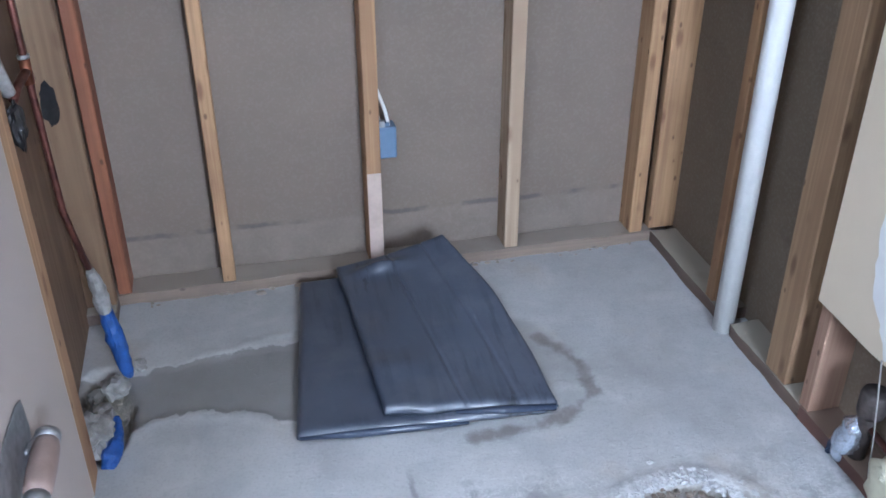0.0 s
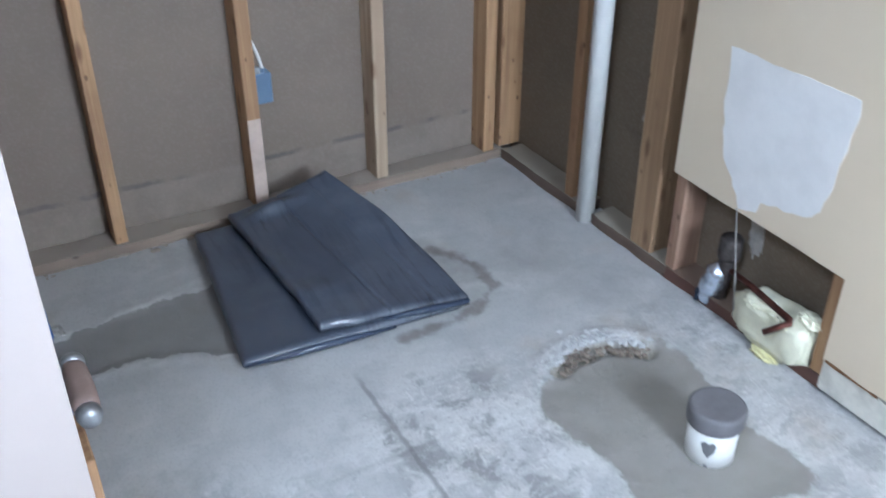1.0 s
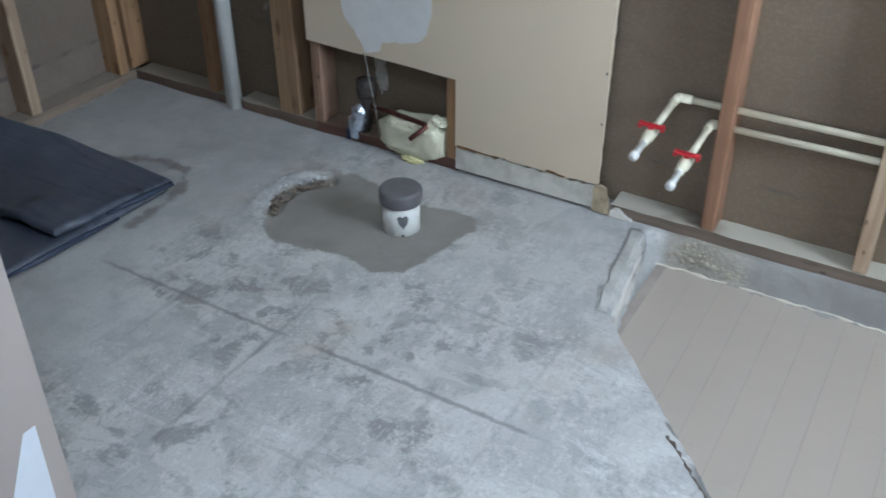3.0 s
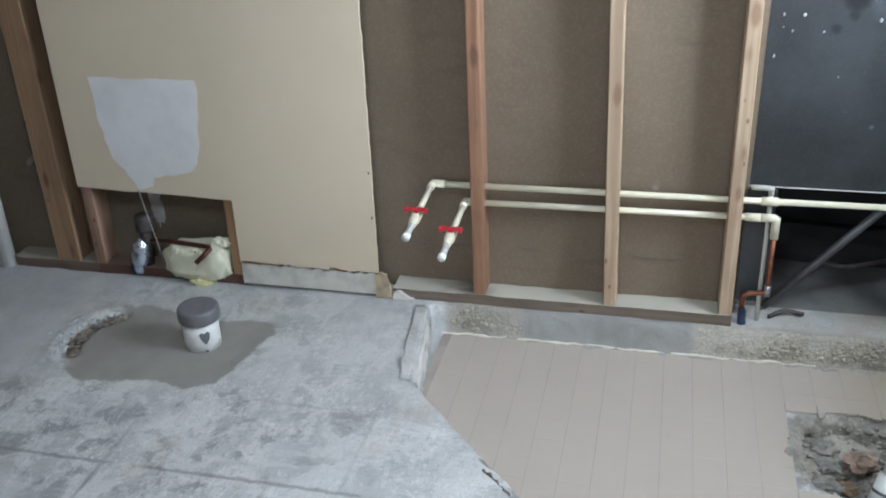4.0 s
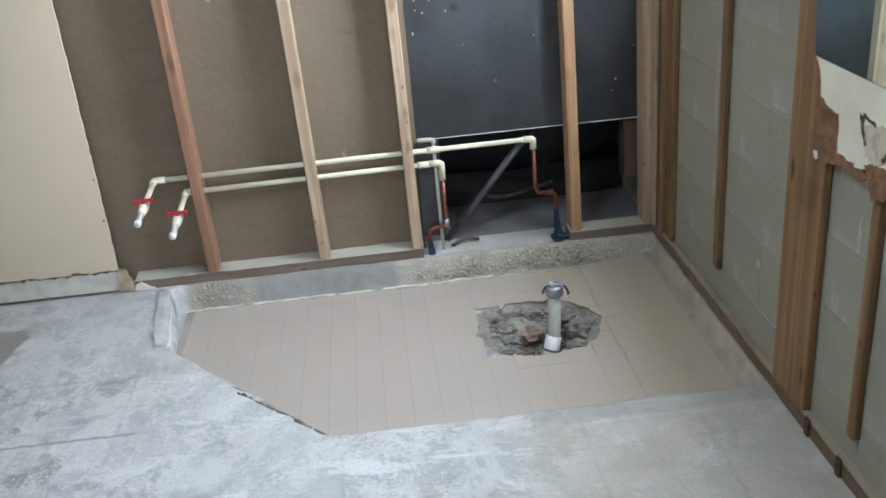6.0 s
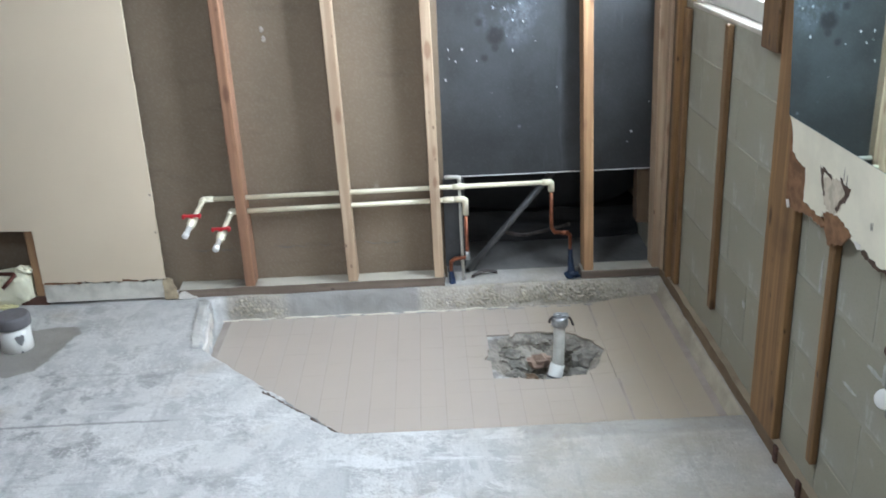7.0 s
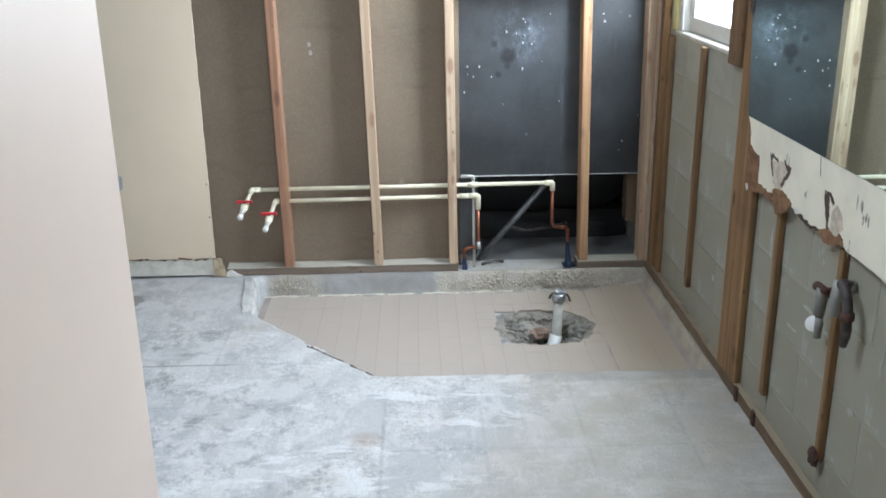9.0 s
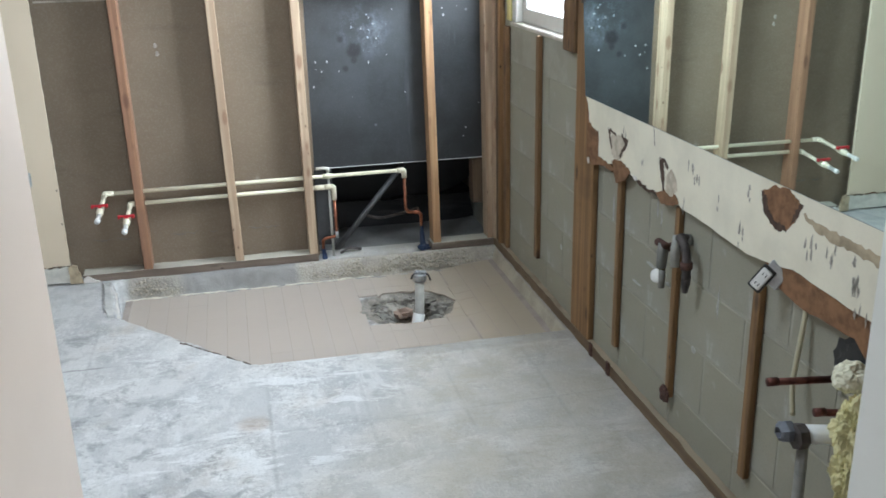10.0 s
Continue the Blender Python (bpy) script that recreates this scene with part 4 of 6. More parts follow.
bm = board_x(ragged_outline([(0.798, 0.005), (0.856, 0.005), (0.858, 0.086), (0.838, 0.100), (0.816, 0.093), (0.806, 0.055)], (4, 4, 3, 4, 4, 4), (0.0, 0.003, 0.004, 0.005, 0.005, 0.005)), EAST - 0.0155, EAST - 0.003)
part("torn_corner", bm, TORN_TAN, board, "crumpled torn paper corner")
bm = board_x(ragged_outline([(0.722, 0.003), (0.797, 0.003), (0.794, 0.026), (0.770, 0.034), (0.748, 0.016)], (4, 2, 3, 4, 4), (0.0, 0.002, 0.004, 0.004, 0.004)), EAST - 0.018, EAST - 0.004)
part("gypsum_scrap", bm, GYPSUM, board)
for z in (0.46, 0.30):
    part("chip", box((EAST - 0.0142, 0.850, z), (EAST - 0.0125, 0.855, z + 0.008)), STEEL_DARK, board)

# black tar board behind the studs of the shower end
tar = structure("wall_tar_board", box((EAST + DEPTH + 0.001, -1.30, 0.452), (EAST + DEPTH + 0.010, -0.336, TOP)), BLACK_BOARD, "black tar board with droplets and a worn spot", "wall")
part("board_edge", box((EAST + DEPTH - 0.001, -1.235, 0.449), (EAST + DEPTH + 0.011, -0.336, 0.4515)), PAINT_BARE, tar, "pale frayed lower edge")
drop = random.Random(11)
PLASTER_GREY = plain("dull_plaster", (0.42, 0.43, 0.44), 0.8, 0, 0.3, 40)
DABS = ((-0.378, 1.433), (-0.420, 1.440), (-0.397, 1.489), (-0.374, 0.973), (-0.429, 0.972), (-0.402, 0.926), (-0.360, 0.854), (-0.999, 1.201), (-1.005, 1.168), (-1.110, 0.610), (-0.66, 1.14), (-0.672, 1.071), (-0.60, 1.12), (-0.64, 1.17), (-0.63, 0.96))
for cy, cz in DABS:
    part("plaster_dab", lump((EAST + DEPTH + 0.0005, cy, cz), (0.003, drop.uniform(0.003, 0.0055), drop.uniform(0.004, 0.007)), cy * 9, 2), PLASTER_GREY, tar)
for k in range(12):
    part("plaster_dab", lump((EAST + DEPTH + 0.0005, drop.uniform(-1.18, -0.36), drop.uniform(0.5, 1.6)), (0.002, drop.uniform(0.0015, 0.003), drop.uniform(0.002, 0.004)), k, 2), STEEL, tar)
part("black_offcut", box((EAST + DEPTH - 0.02, -0.418, 0.06), (EAST + DEPTH - 0.008, -0.330, 0.448), 0.001), BLACK_BOARD, tar, "black board offcut beside the last stud")
# near-black colour paints in the darkness of the tub space
structure("wall_behind_tub", box((2.74, -1.5, -0.1), (2.80, 3.0, TOP)), TUB, "wall behind the bathtub, coloured black for shade", "wall")
structure("wall_tub_side", box((EAST + DEPTH + 0.014, -0.30, 0.0), (2.74, -0.22, TOP)), PAPER, "board closing the tub space", "wall")

# underside of the bathtub next door
bm = bmesh.new()
sections = []
for k in range(15):
    t = k / 14
    y = -1.24 + 0.90 * t
    dip = 0.07 + 0.10 * abs(2 * t - 1) ** 3
    ring = []
    for s in range(13):
        a = math.pi * s / 12
        ring.append(bm.verts.new((2.26 - 0.36 * math.cos(a) * (1 - 0.10 * abs(2 * t - 1) ** 4), y, 0.62 - (0.62 - dip) * math.sin(a) ** 0.55)))
    sections.append(ring)
for r0, r1 in zip(sections, sections[1:]):
    for s in range(12):
        bm.faces.new((r0[s], r0[s + 1], r1[s + 1], r1[s]))
tub = thing("bathtub", "black underside of a bathtub on its shade-darkened pad", "bathtub")
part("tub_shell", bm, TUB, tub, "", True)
# black pad covers the floor to paint the deep shade beneath the tub
part("mortar_pad", rough_box((2.00, -1.24, -0.003), (2.68, -0.42, 0.15), 6, 0.02, 5), TUB, tub, "mortar pad coloured black for shade")

# ---- north wall ----
wall_north = structure("wall_north", box((-0.42, NORTH + DEPTH, 0.0), (EAST + DEPTH - 0.001, NORTH + DEPTH + 0.0127, TOP)), PAPER_NORTH, "stud wall with grey-brown gypsum board paper and a water mark", "wall")
for x0, m in ((-0.184, WOOD_RUSSET), (0.120, WOOD), (0.570, WOOD), (1.003, WOOD_PALE), (1.430, WOOD)):
    stud(wall_north, (x0, NORTH, 0.0385), (x0 + THICK + (0.006 if x0 > 0.5 else 0), NORTH + DEPTH, TOP), m)
part("whitewash", box((0.571, NORTH - 0.0012, 0.045), (0.613, NORTH + 0.002, 0.350), 0.0004), plain("thin_whitewash", (0.58, 0.46, 0.38), 0.75, 0, 0.2, 12, 0.2, 80), wall_north, "pale paint on the lower stud face")
part("sole_plate", rough_box((-0.20, NORTH - 0.002, 0.0), (EAST - 0.002, NORTH + DEPTH - 0.002, 0.038), 46, 0.006, 2), wood("dusty_plate", (0.27, 0.205, 0.155), (0.16, 0.12, 0.09), "x", 0.3, 0.7, (0.315, 0.27, 0.225)), wall_north, "dusty sole plate")

bits = random.Random(14)
bm = bmesh.new()
for k in range(70):
    sz = bits.uniform(0.003, 0.010)
    lump((bits.uniform(-0.15, 1.45), NORTH - abs(bits.gauss(0, 0.012)), 0.001), (sz * bits.uniform(0.8, 2.0), sz, sz * 0.5), k, 1, 0.7, 9, bm)
tagged(solid("plaster_debris", bm, plain("plaster_bits", (0.40, 0.35, 0.29), 0.95, 0, 0.4, 30, 0.5), "crumbs of plaster along the sole plate", "debris"), kind="stuff")

# ---- wing wall with the water pipes ----
wall_wing = structure("wall_wing", box((-0.290, 1.30, 0.0), (-0.277, 2.93, TOP)), PAPER, "half stripped wing wall with studs", "wall")
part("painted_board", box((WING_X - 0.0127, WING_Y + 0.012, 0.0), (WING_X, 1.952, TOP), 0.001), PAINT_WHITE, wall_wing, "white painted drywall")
for y0, m in ((1.945, WOOD), (2.786, WOOD_STAINED), (1.36, WOOD)):
    stud(wall_wing, (-0.277, y0, 0.0385), (-0.1855, y0 + THICK + (0.110 if y0 == 1.945 else 0), TOP), m)
part("sole_plate", box((-0.277, 2.75, 0.0), (-0.1855, 2.84, 0.038), 0.003), WOOD_PLATE_Y, wall_wing)
part("gypsum_edge", box((WING_X - 0.0120, 1.9522, 0.0), (WING_X - 0.0006, 1.9560, TOP)), GYPSUM, wall_wing, "chalky cut edge")
part("cavity_board", box((-0.2768, 2.094, 0.0), (-0.268, 2.7855, TOP)), wood("cavity_board_wood", (0.19, 0.12, 0.07), (0.08, 0.045, 0.025), "z", 0.6, 0.6), wall_wing, "brown board at the back of the cavity")
part("scorch_mark", lump((-0.245, 2.786, 0.668), (0.022, 0.002, 0.058), 2, 3, 0.3), SCORCH, wall_wing, "black scorch mark from soldering")
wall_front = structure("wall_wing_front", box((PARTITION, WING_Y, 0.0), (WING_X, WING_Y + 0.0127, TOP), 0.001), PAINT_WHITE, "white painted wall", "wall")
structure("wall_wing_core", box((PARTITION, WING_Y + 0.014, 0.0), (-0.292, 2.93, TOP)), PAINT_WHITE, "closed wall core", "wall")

# ---- south block wall ----
BLOCK_FACE = -1.256
WIN = (0.545, 1.30, 1.135, 2.05)           # x0, x1, z0, z1 of the window opening
bm = bmesh.new()
for lo, hi in (((PARTITION - 3.6, -0.1), (WIN[0], 2.6)), ((WIN[1], -0.1), (2.8, 2.6)), ((WIN[0], -0.1), (WIN[1], WIN[2])), ((WIN[0], WIN[3]), (WIN[1], 2.6))):
    box((lo[0], BLOCK_FACE - 0.19, lo[1]), (hi[0], BLOCK_FACE - 0.0022, hi[1]), 0, bm)
wall_south = structure("wall_south", bm, BLOCK_MORTAR, "grey concrete block wall with wood furring strips", "wall")
part("sole_plate", rough_box((PARTITION, BLOCK_FACE + 0.001, 0.0), (EAST, SOUTH + 0.004, 0.045), 70, 0.005, 4), WOOD_PLATE_X, wall_south, "brown furring plate along the floor")
FURRING = ((0.820, 0.858, 0.155, 1.135, WOOD_OLD), (-0.080, -0.050, 0.125, 0.775, WOOD_OLD), (-0.513, -0.488, 0.145, 0.775, WOOD_OLD), (-0.976, -0.942, 0.135, 0.70, WOOD_OLD), (1.290, 1.345, 0.05, 1.130, WOOD_OLD), (-1.46, -1.42, 0.05, 0.75, WOOD_OLD))
for x0, x1, z0, z1, m in FURRING:
    part("furring_strip", box((x0, BLOCK_FACE + 0.001, z0), (x1, SOUTH, z1), 0.003), m, wall_south)
part("post", box((0.165, BLOCK_FACE + 0.001, 0.046), (0.352, SOUTH + 0.007, TOP), 0.004), WOOD_OLD, wall_south, "wide brown post beside the mirror")
part("window_trim", box((0.372, BLOCK_FACE + 0.001, 1.120), (0.496, SOUTH + 0.012, TOP), 0.004), WOOD_OLD, wall_south, "dark brown window trim board")
stud(wall_south, (1.376, BLOCK_FACE + 0.001, 0.046), (1.400, SOUTH + 0.012, TOP), WOOD_OLD)
stud(wall_south, (1.412, BLOCK_FACE + 0.001, 0.046), (1.452, SOUTH + 0.006, TOP), WOOD_DARK)
stud(wall_south, (1.464, BLOCK_FACE + 0.001, 0.046), (1.501, SOUTH + 0.014, TOP), WOOD_PALE)
for x0, x1 in ((0.11, 0.135), (-0.06, -0.035)):
    part("rusty_anchor", box((x0, SOUTH + 0.003, 0.0), (x1, SOUTH + 0.012, 0.055), 0.003), RUST, wall_south)

scrape = random.Random(27)
for cx, cz, sx, sz in ((-0.30, 0.52, 0.030, 0.006), (-0.345, 0.535, 0.006, 0.022), (-0.43, 0.50, 0.016, 0.006), (-0.33, 0.72, 0.005, 0.024), (-0.36, 0.70, 0.004, 0.028), (-0.62, 0.36, 0.012, 0.010), (-0.74, 0.56, 0.005, 0.03), (0.02, 0.62, 0.006, 0.04), (-0.20, 0.42, 0.03, 0.005), (0.55, 0.30, 0.012, 0.012)):
    part("plaster_scrape", lump((cx, BLOCK_FACE + 0.0006, cz), (sx, 0.0012, sz), scrape.random() * 9, 3, 1.0, 20), plain("pale_scrape", (0.42, 0.41, 0.37), 0.95, 0, 0.3, 40), wall_south)

# window
window = tagged(new("window_1"), "white framed window blown out by daylight", "window", "", "structure")
y_in, y_out = BLOCK_FACE - 0.005, BLOCK_FACE - 0.095
for name, lo, hi, m in (
    ("window_frame", (WIN[0], y_out, WIN[2] + 0.02), (WIN[0] + 0.022, y_in, WIN[3]), VINYL_FRAME),
    ("window_frame", (WIN[1] - 0.075, y_out, WIN[2] + 0.02), (WIN[1] - 0.012, y_in, WIN[3]), VINYL_FRAME),
    ("window_frame", (WIN[0], y_out, WIN[3] - 0.04), (WIN[1], y_in, WIN[3]), VINYL_FRAME),
    ("caulk_strip", (WIN[1] - 0.012, y_out, WIN[2] + 0.02), (WIN[1] + 0.040, y_in + 0.010, WIN[3]), WINDOW_YELLOW),
    ("sash", (WIN[1] - 0.135, y_out, WIN[2] + 0.085), (WIN[1] - 0.078, y_in - 0.03, WIN[3] - 0.04), VINYL_FRAME),
    ("sash", (WIN[0] + 0.022, y_out, WIN[2] + 0.02), (WIN[1] - 0.078, y_in - 0.03, WIN[2] + 0.085), VINYL_FRAME),
    ("window_sill", (WIN[0] - 0.0, y_out, WIN[2]), (WIN[1] - 0.0, y_in + 0.006, WIN[2] + 0.019), plain("weathered_sill", (0.50, 0.47, 0.41), 0.6, 0, 0.2, 14, 0.1)),
):
    part(name, box(lo, hi, 0.004), m, window)
pane = part("pane", box((WIN[0] + 0.022, y_out + 0.030, WIN[2] + 0.086), (WIN[1] - 0.136, y_out + 0.034, WIN[3] - 0.041)), GLASS, window)
pane.visible_shadow = False
glow = Nodes("bright_sky")
glow.bsdf.inputs["Emission Color"].default_value = (0.95, 0.98, 1.0, 1)
glow.bsdf.inputs["Emission Strength"].default_value = 3.0
structure("backdrop_sky", box((-0.6, -2.64, 0.4), (2.5, -2.60, 3.4)), glow.finish((0.8, 0.8, 0.8), 0.9), "blown-out sky outside the window", "sky")

# mirror and the strip of drywall under it
mirror = thing("wall_mirror", "large frameless wall mirror above torn drywall", "mirror")
edge_low, edge_high = 0.238, 0.372          # the glass leans a little out of plumb
part("glass", board_y([(-1.95, 0.986), (edge_low, 0.986), (edge_high, 1.98), (-1.95, 1.98)], -1.2225, -1.2215), MIRROR, mirror)
part("backing", board_y([(-1.952, 0.984), (edge_low + 0.002, 0.984), (edge_high + 0.002, 1.982), (-1.952, 1.982)], BLOCK_FACE + 0.016, -1.2228), MIRROR_BACK, mirror)


def jagged(points, seed, size=0.010, amount=0.004, closed=True):
    """An outline torn unevenly: each side cut into short pieces, pushed in and out."""
    r = random.Random(seed)
    out = []
    ends = points[1:] + points[:1] if closed else points[1:]
    for (ax, az), (bx, bz) in zip(points, ends):
        n = max(1, int(math.hypot(bx - ax, bz - az) / size))
        out += [(ax + (bx - ax) * k / n + (r.uniform(-1, 1) * amount if k else 0), az + (bz - az) * k / n + (r.uniform(-1, 1) * amount if k else 0)) for k in range(n)]
    return out


strip = thing("drywall_strip", "cream drywall strip with torn brown edges under the mirror", "drywall")
TORN_DARK = plain("dark_torn_paper", (0.085, 0.052, 0.036), 0.95, 0, 0.4, 40, 0.5, 60)
GYPSUM_GREY = plain("scraped_gypsum", (0.56, 0.49, 0.38), 0.95, 0, 0.30, 40, 0.5, 60)
SMUDGE = plain("grey_smudge", (0.40, 0.375, 0.32), 0.9, 0, 0.4, 60, 0.2, 60)
low = [(0.236, 0.984), (0.222, 0.972), (0.202, 0.933), (0.196, 0.898), (0.150, 0.884), (0.106, 0.882), (0.099, 0.844), (0.100, 0.795), (0.050, 0.790), (0.000, 0.790), (-0.040, 0.806),
       (-0.085, 0.803), (-0.159, 0.793), (-0.209, 0.797), (-0.287, 0.789), (-0.377, 0.786), (-0.430, 0.806), (-0.490, 0.812), (-0.527, 0.808), (-0.512, 0.786)]
far = [(-0.55, 0.784), (-0.70, 0.783), (-0.915, 0.770), (-0.96, 0.776), (-1.06, 0.788), (-1.12, 0.800), (-1.226, 0.794), (-1.33, 0.788), (-1.94, 0.777)]
part("painted_board", board_y(jagged(low, 3, 0.012, 0.0045, False) + jagged(far, 5, 0.03, 0.0018, False) + [(-1.94, 0.777), (-1.94, 0.9845)], -1.2230, SOUTH + 0.0005), PAINT_STRIP, strip)


def scrap(name, points, seed, front, material, size=0.009, amount=0.004, label=""):
    part(name, board_y(jagged(points, seed, size, amount), front, -1.2262 if front > -1.2262 else SOUTH + 0.0012), material, strip, label)


# brown paper hanging from the torn edge, in pieces
scrap("torn_paper", [(0.232, 0.960), (0.196, 0.890), (0.100, 0.880), (0.095, 0.792), (0.000, 0.786), (-0.030, 0.778), (-0.010, 0.762), (0.060, 0.768), (0.120, 0.756), (0.165, 0.748), (0.222, 0.765)], 7, -1.2272, TORN, label="torn brown paper edge")
scrap("torn_paper", [(-0.020, 0.806), (-0.062, 0.738), (-0.100, 0.752), (-0.138, 0.764), (-0.182, 0.806), (-0.120, 0.820), (-0.070, 0.822)], 8, -1.2226, TORN, label="torn brown paper flap")
scrap("torn_paper", [(-0.205, 0.800), (-0.230, 0.778), (-0.300, 0.772), (-0.360, 0.778), (-0.380, 0.792), (-0.290, 0.796)], 9, -1.2270, TORN_DARK)
scrap("torn_paper", [(-0.372, 0.790), (-0.416, 0.764), (-0.490, 0.776), (-0.530, 0.800), (-0.500, 0.816), (-0.440, 0.812)], 10, -1.2226, TORN, label="torn brown paper flap")
scrap("gypsum_spot", [(0.010, 0.884), (-0.022, 0.826), (-0.060, 0.816), (-0.105, 0.836), (-0.140, 0.900), (-0.096, 0.908), (-0.045, 0.902)], 11, -1.2224, GYPSUM_GREY, label="scraped gypsum where a fixing was torn out")
scrap("torn_spot", [(0.018, 0.912), (0.006, 0.880), (-0.014, 0.845), (-0.022, 0.848), (-0.006, 0.884), (-0.002, 0.908)], 12, -1.2220, TORN_DARK, 0.006, 0.003)
scrap("torn_spot", [(0.004, 0.914), (-0.050, 0.906), (-0.052, 0.896), (-0.004, 0.902)], 13, -1.2220, TORN_DARK, 0.006, 0.003)
scrap("torn_spot", [(-0.094, 0.916), (-0.122, 0.904), (-0.152, 0.906), (-0.146, 0.884), (-0.122, 0.862), (-0.098, 0.832), (-0.086, 0.836), (-0.106, 0.866), (-0.128, 0.886), (-0.112, 0.898)], 14, -1.2219, TORN_DARK, 0.006, 0.004)
scrap("gypsum_spot", [(-0.200, 0.800), (-0.214, 0.786), (-0.236, 0.790), (-0.228, 0.802)], 15, -1.2222, GYPSUM, 0.006, 0.003)
scrap("gypsum_spot", [(-0.446, 0.862), (-0.470, 0.886), (-0.505, 0.862), (-0.520, 0.830), (-0.480, 0.802), (-0.442, 0.806)], 16, -1.2224, GYPSUM_GREY)
scrap("torn_spot", [(-0.388, 0.900), (-0.400, 0.860), (-0.418, 0.812), (-0.432, 0.806), (-0.428, 0.850), (-0.416, 0.892)], 17, -1.2220, TORN_DARK, 0.007, 0.004)
scrap("torn_spot", [(-0.388, 0.902), (-0.426, 0.906), (-0.454, 0.884), (-0.446, 0.874), (-0.420, 0.892)], 18, -1.2219, TORN_DARK, 0.006, 0.003)
scrap("gypsum_spot", [(0.214, 0.762), (0.202, 0.742), (0.190, 0.748), (0.198, 0.768)], 19, -1.2240, GYPSUM, 0.006, 0.003)
scrap("torn_spot", [(-0.962, 0.948), (-0.978, 0.902), (-1.026, 0.876), (-1.085, 0.889), (-1.118, 0.930), (-1.130, 0.962), (-1.068, 0.9835), (-1.006, 0.974)], 20, -1.2225, TORN, label="torn brown hole in the paint")
scrap("torn_spot", [(-0.958, 0.950), (-0.976, 0.904), (-1.030, 0.872), (-1.080, 0.880), (-1.070, 0.894), (-1.030, 0.892), (-0.996, 0.912), (-0.980, 0.946)], 21, -1.2218, TORN_DARK, 0.006, 0.004)
scrap("torn_spot", [(-1.092, 0.902), (-1.122, 0.930), (-1.136, 0.962), (-1.124, 0.962), (-1.108, 0.934)], 22, -1.2218, TORN_DARK, 0.006, 0.004)
scrap("torn_band", [(-1.138, 0.944), (-1.200, 0.938), (-1.300, 0.936), (-1.470, 0.934), (-1.470, 0.906), (-1.306, 0.909), (-1.214, 0.914), (-1.150, 0.930)], 23, -1.2225, TORN_TAN, 0.012, 0.005, "tan paper band where paint peeled off")
scrap("exposed_paper", [(-0.985, 0.742), (-1.000, 0.778), (-1.060, 0.790), (-1.120, 0.802), (-1.330, 0.790), (-1.940, 0.780), (-1.940, 0.690), (-1.400, 0.700), (-1.360, 0.728), (-1.170, 0.718), (-1.050, 0.735)], 24, -1.2272, TORN, 0.03, 0.003, "bare brown paper band")
mk = random.Random(5)
for cx, cz, k in ((-0.115, 0.930, 2), (-0.270, 0.860, 2), (-0.600, 0.925, 4), (-0.625, 0.888, 4), (-0.560, 0.815, 2), (-0.880, 0.806, 5), (-0.915, 0.925, 4), (-0.770, 0.850, 2), (-1.188, 0.882, 5), (-1.254, 0.880, 3), (-1.345, 0.870, 6), (-1.340, 0.832, 6), (-1.386, 0.795, 4)):
    for q in range(k):
        part("smudge", lump((cx + mk.gauss(0, 0.012), -1.2229, cz + mk.gauss(0, 0.014)), (mk.uniform(0.0015, 0.004), 0.0010, mk.uniform(0.005, 0.015)), mk.random() * 9, 3, 1.1, 22), SMUDGE, strip)
part("crack", board_y([(-0.336, 0.984), (-0.340, 0.984), (-0.352, 0.930), (-0.348, 0.930)], -1.2226, -1.2240), PENCIL, strip)

# ---- doorway, bedroom and ceiling ----
bm = bmesh.new()
for (y0, z0), (y1, z1) in (((-3.2, 0), (-0.755, TOP)), ((0.47, 0), (3.2, TOP)), ((-0.755, 2.06), (0.47, TOP))):
    box((PARTITION - 0.12, y0, z0), (PARTITION, y1, z1), 0, bm)
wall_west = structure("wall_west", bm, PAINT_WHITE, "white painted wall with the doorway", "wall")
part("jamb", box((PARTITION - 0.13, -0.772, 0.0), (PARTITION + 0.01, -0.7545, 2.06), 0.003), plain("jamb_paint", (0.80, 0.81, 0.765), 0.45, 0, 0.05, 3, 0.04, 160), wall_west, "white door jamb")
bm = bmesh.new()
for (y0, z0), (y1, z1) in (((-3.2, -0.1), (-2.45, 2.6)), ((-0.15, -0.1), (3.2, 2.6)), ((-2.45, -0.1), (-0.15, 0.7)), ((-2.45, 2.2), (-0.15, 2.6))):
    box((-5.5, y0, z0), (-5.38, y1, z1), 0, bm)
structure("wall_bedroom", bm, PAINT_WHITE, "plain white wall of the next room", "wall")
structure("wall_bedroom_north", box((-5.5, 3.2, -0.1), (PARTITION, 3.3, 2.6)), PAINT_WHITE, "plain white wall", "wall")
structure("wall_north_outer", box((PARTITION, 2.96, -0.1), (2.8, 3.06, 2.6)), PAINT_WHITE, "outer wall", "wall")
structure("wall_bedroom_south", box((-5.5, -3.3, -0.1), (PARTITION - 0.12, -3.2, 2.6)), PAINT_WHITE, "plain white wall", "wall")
# ceiling hole and its cover are added for the fill lamp, no skylight is known
bm = bmesh.new()
for lo, hi in (((-5.5, -3.3), (-1.07, 3.3)), ((-0.37, -3.3), (2.8, 3.3)), ((-1.07, -3.3), (-0.37, -0.05)), ((-1.07, 0.65), (-0.37, 3.3))):
    box((*lo, TOP), (*hi, TOP + 0.08), 0, bm)
structure("skylight", box((-1.09, -0.07, TOP + 0.081), (-0.35, 0.67, TOP + 0.11)), VINYL_FRAME, "unseen panel added above the ceiling fill lamp", "skylight")
structure("ceiling", bm, PAINT_CEILING, "plain white ceiling", "ceiling")

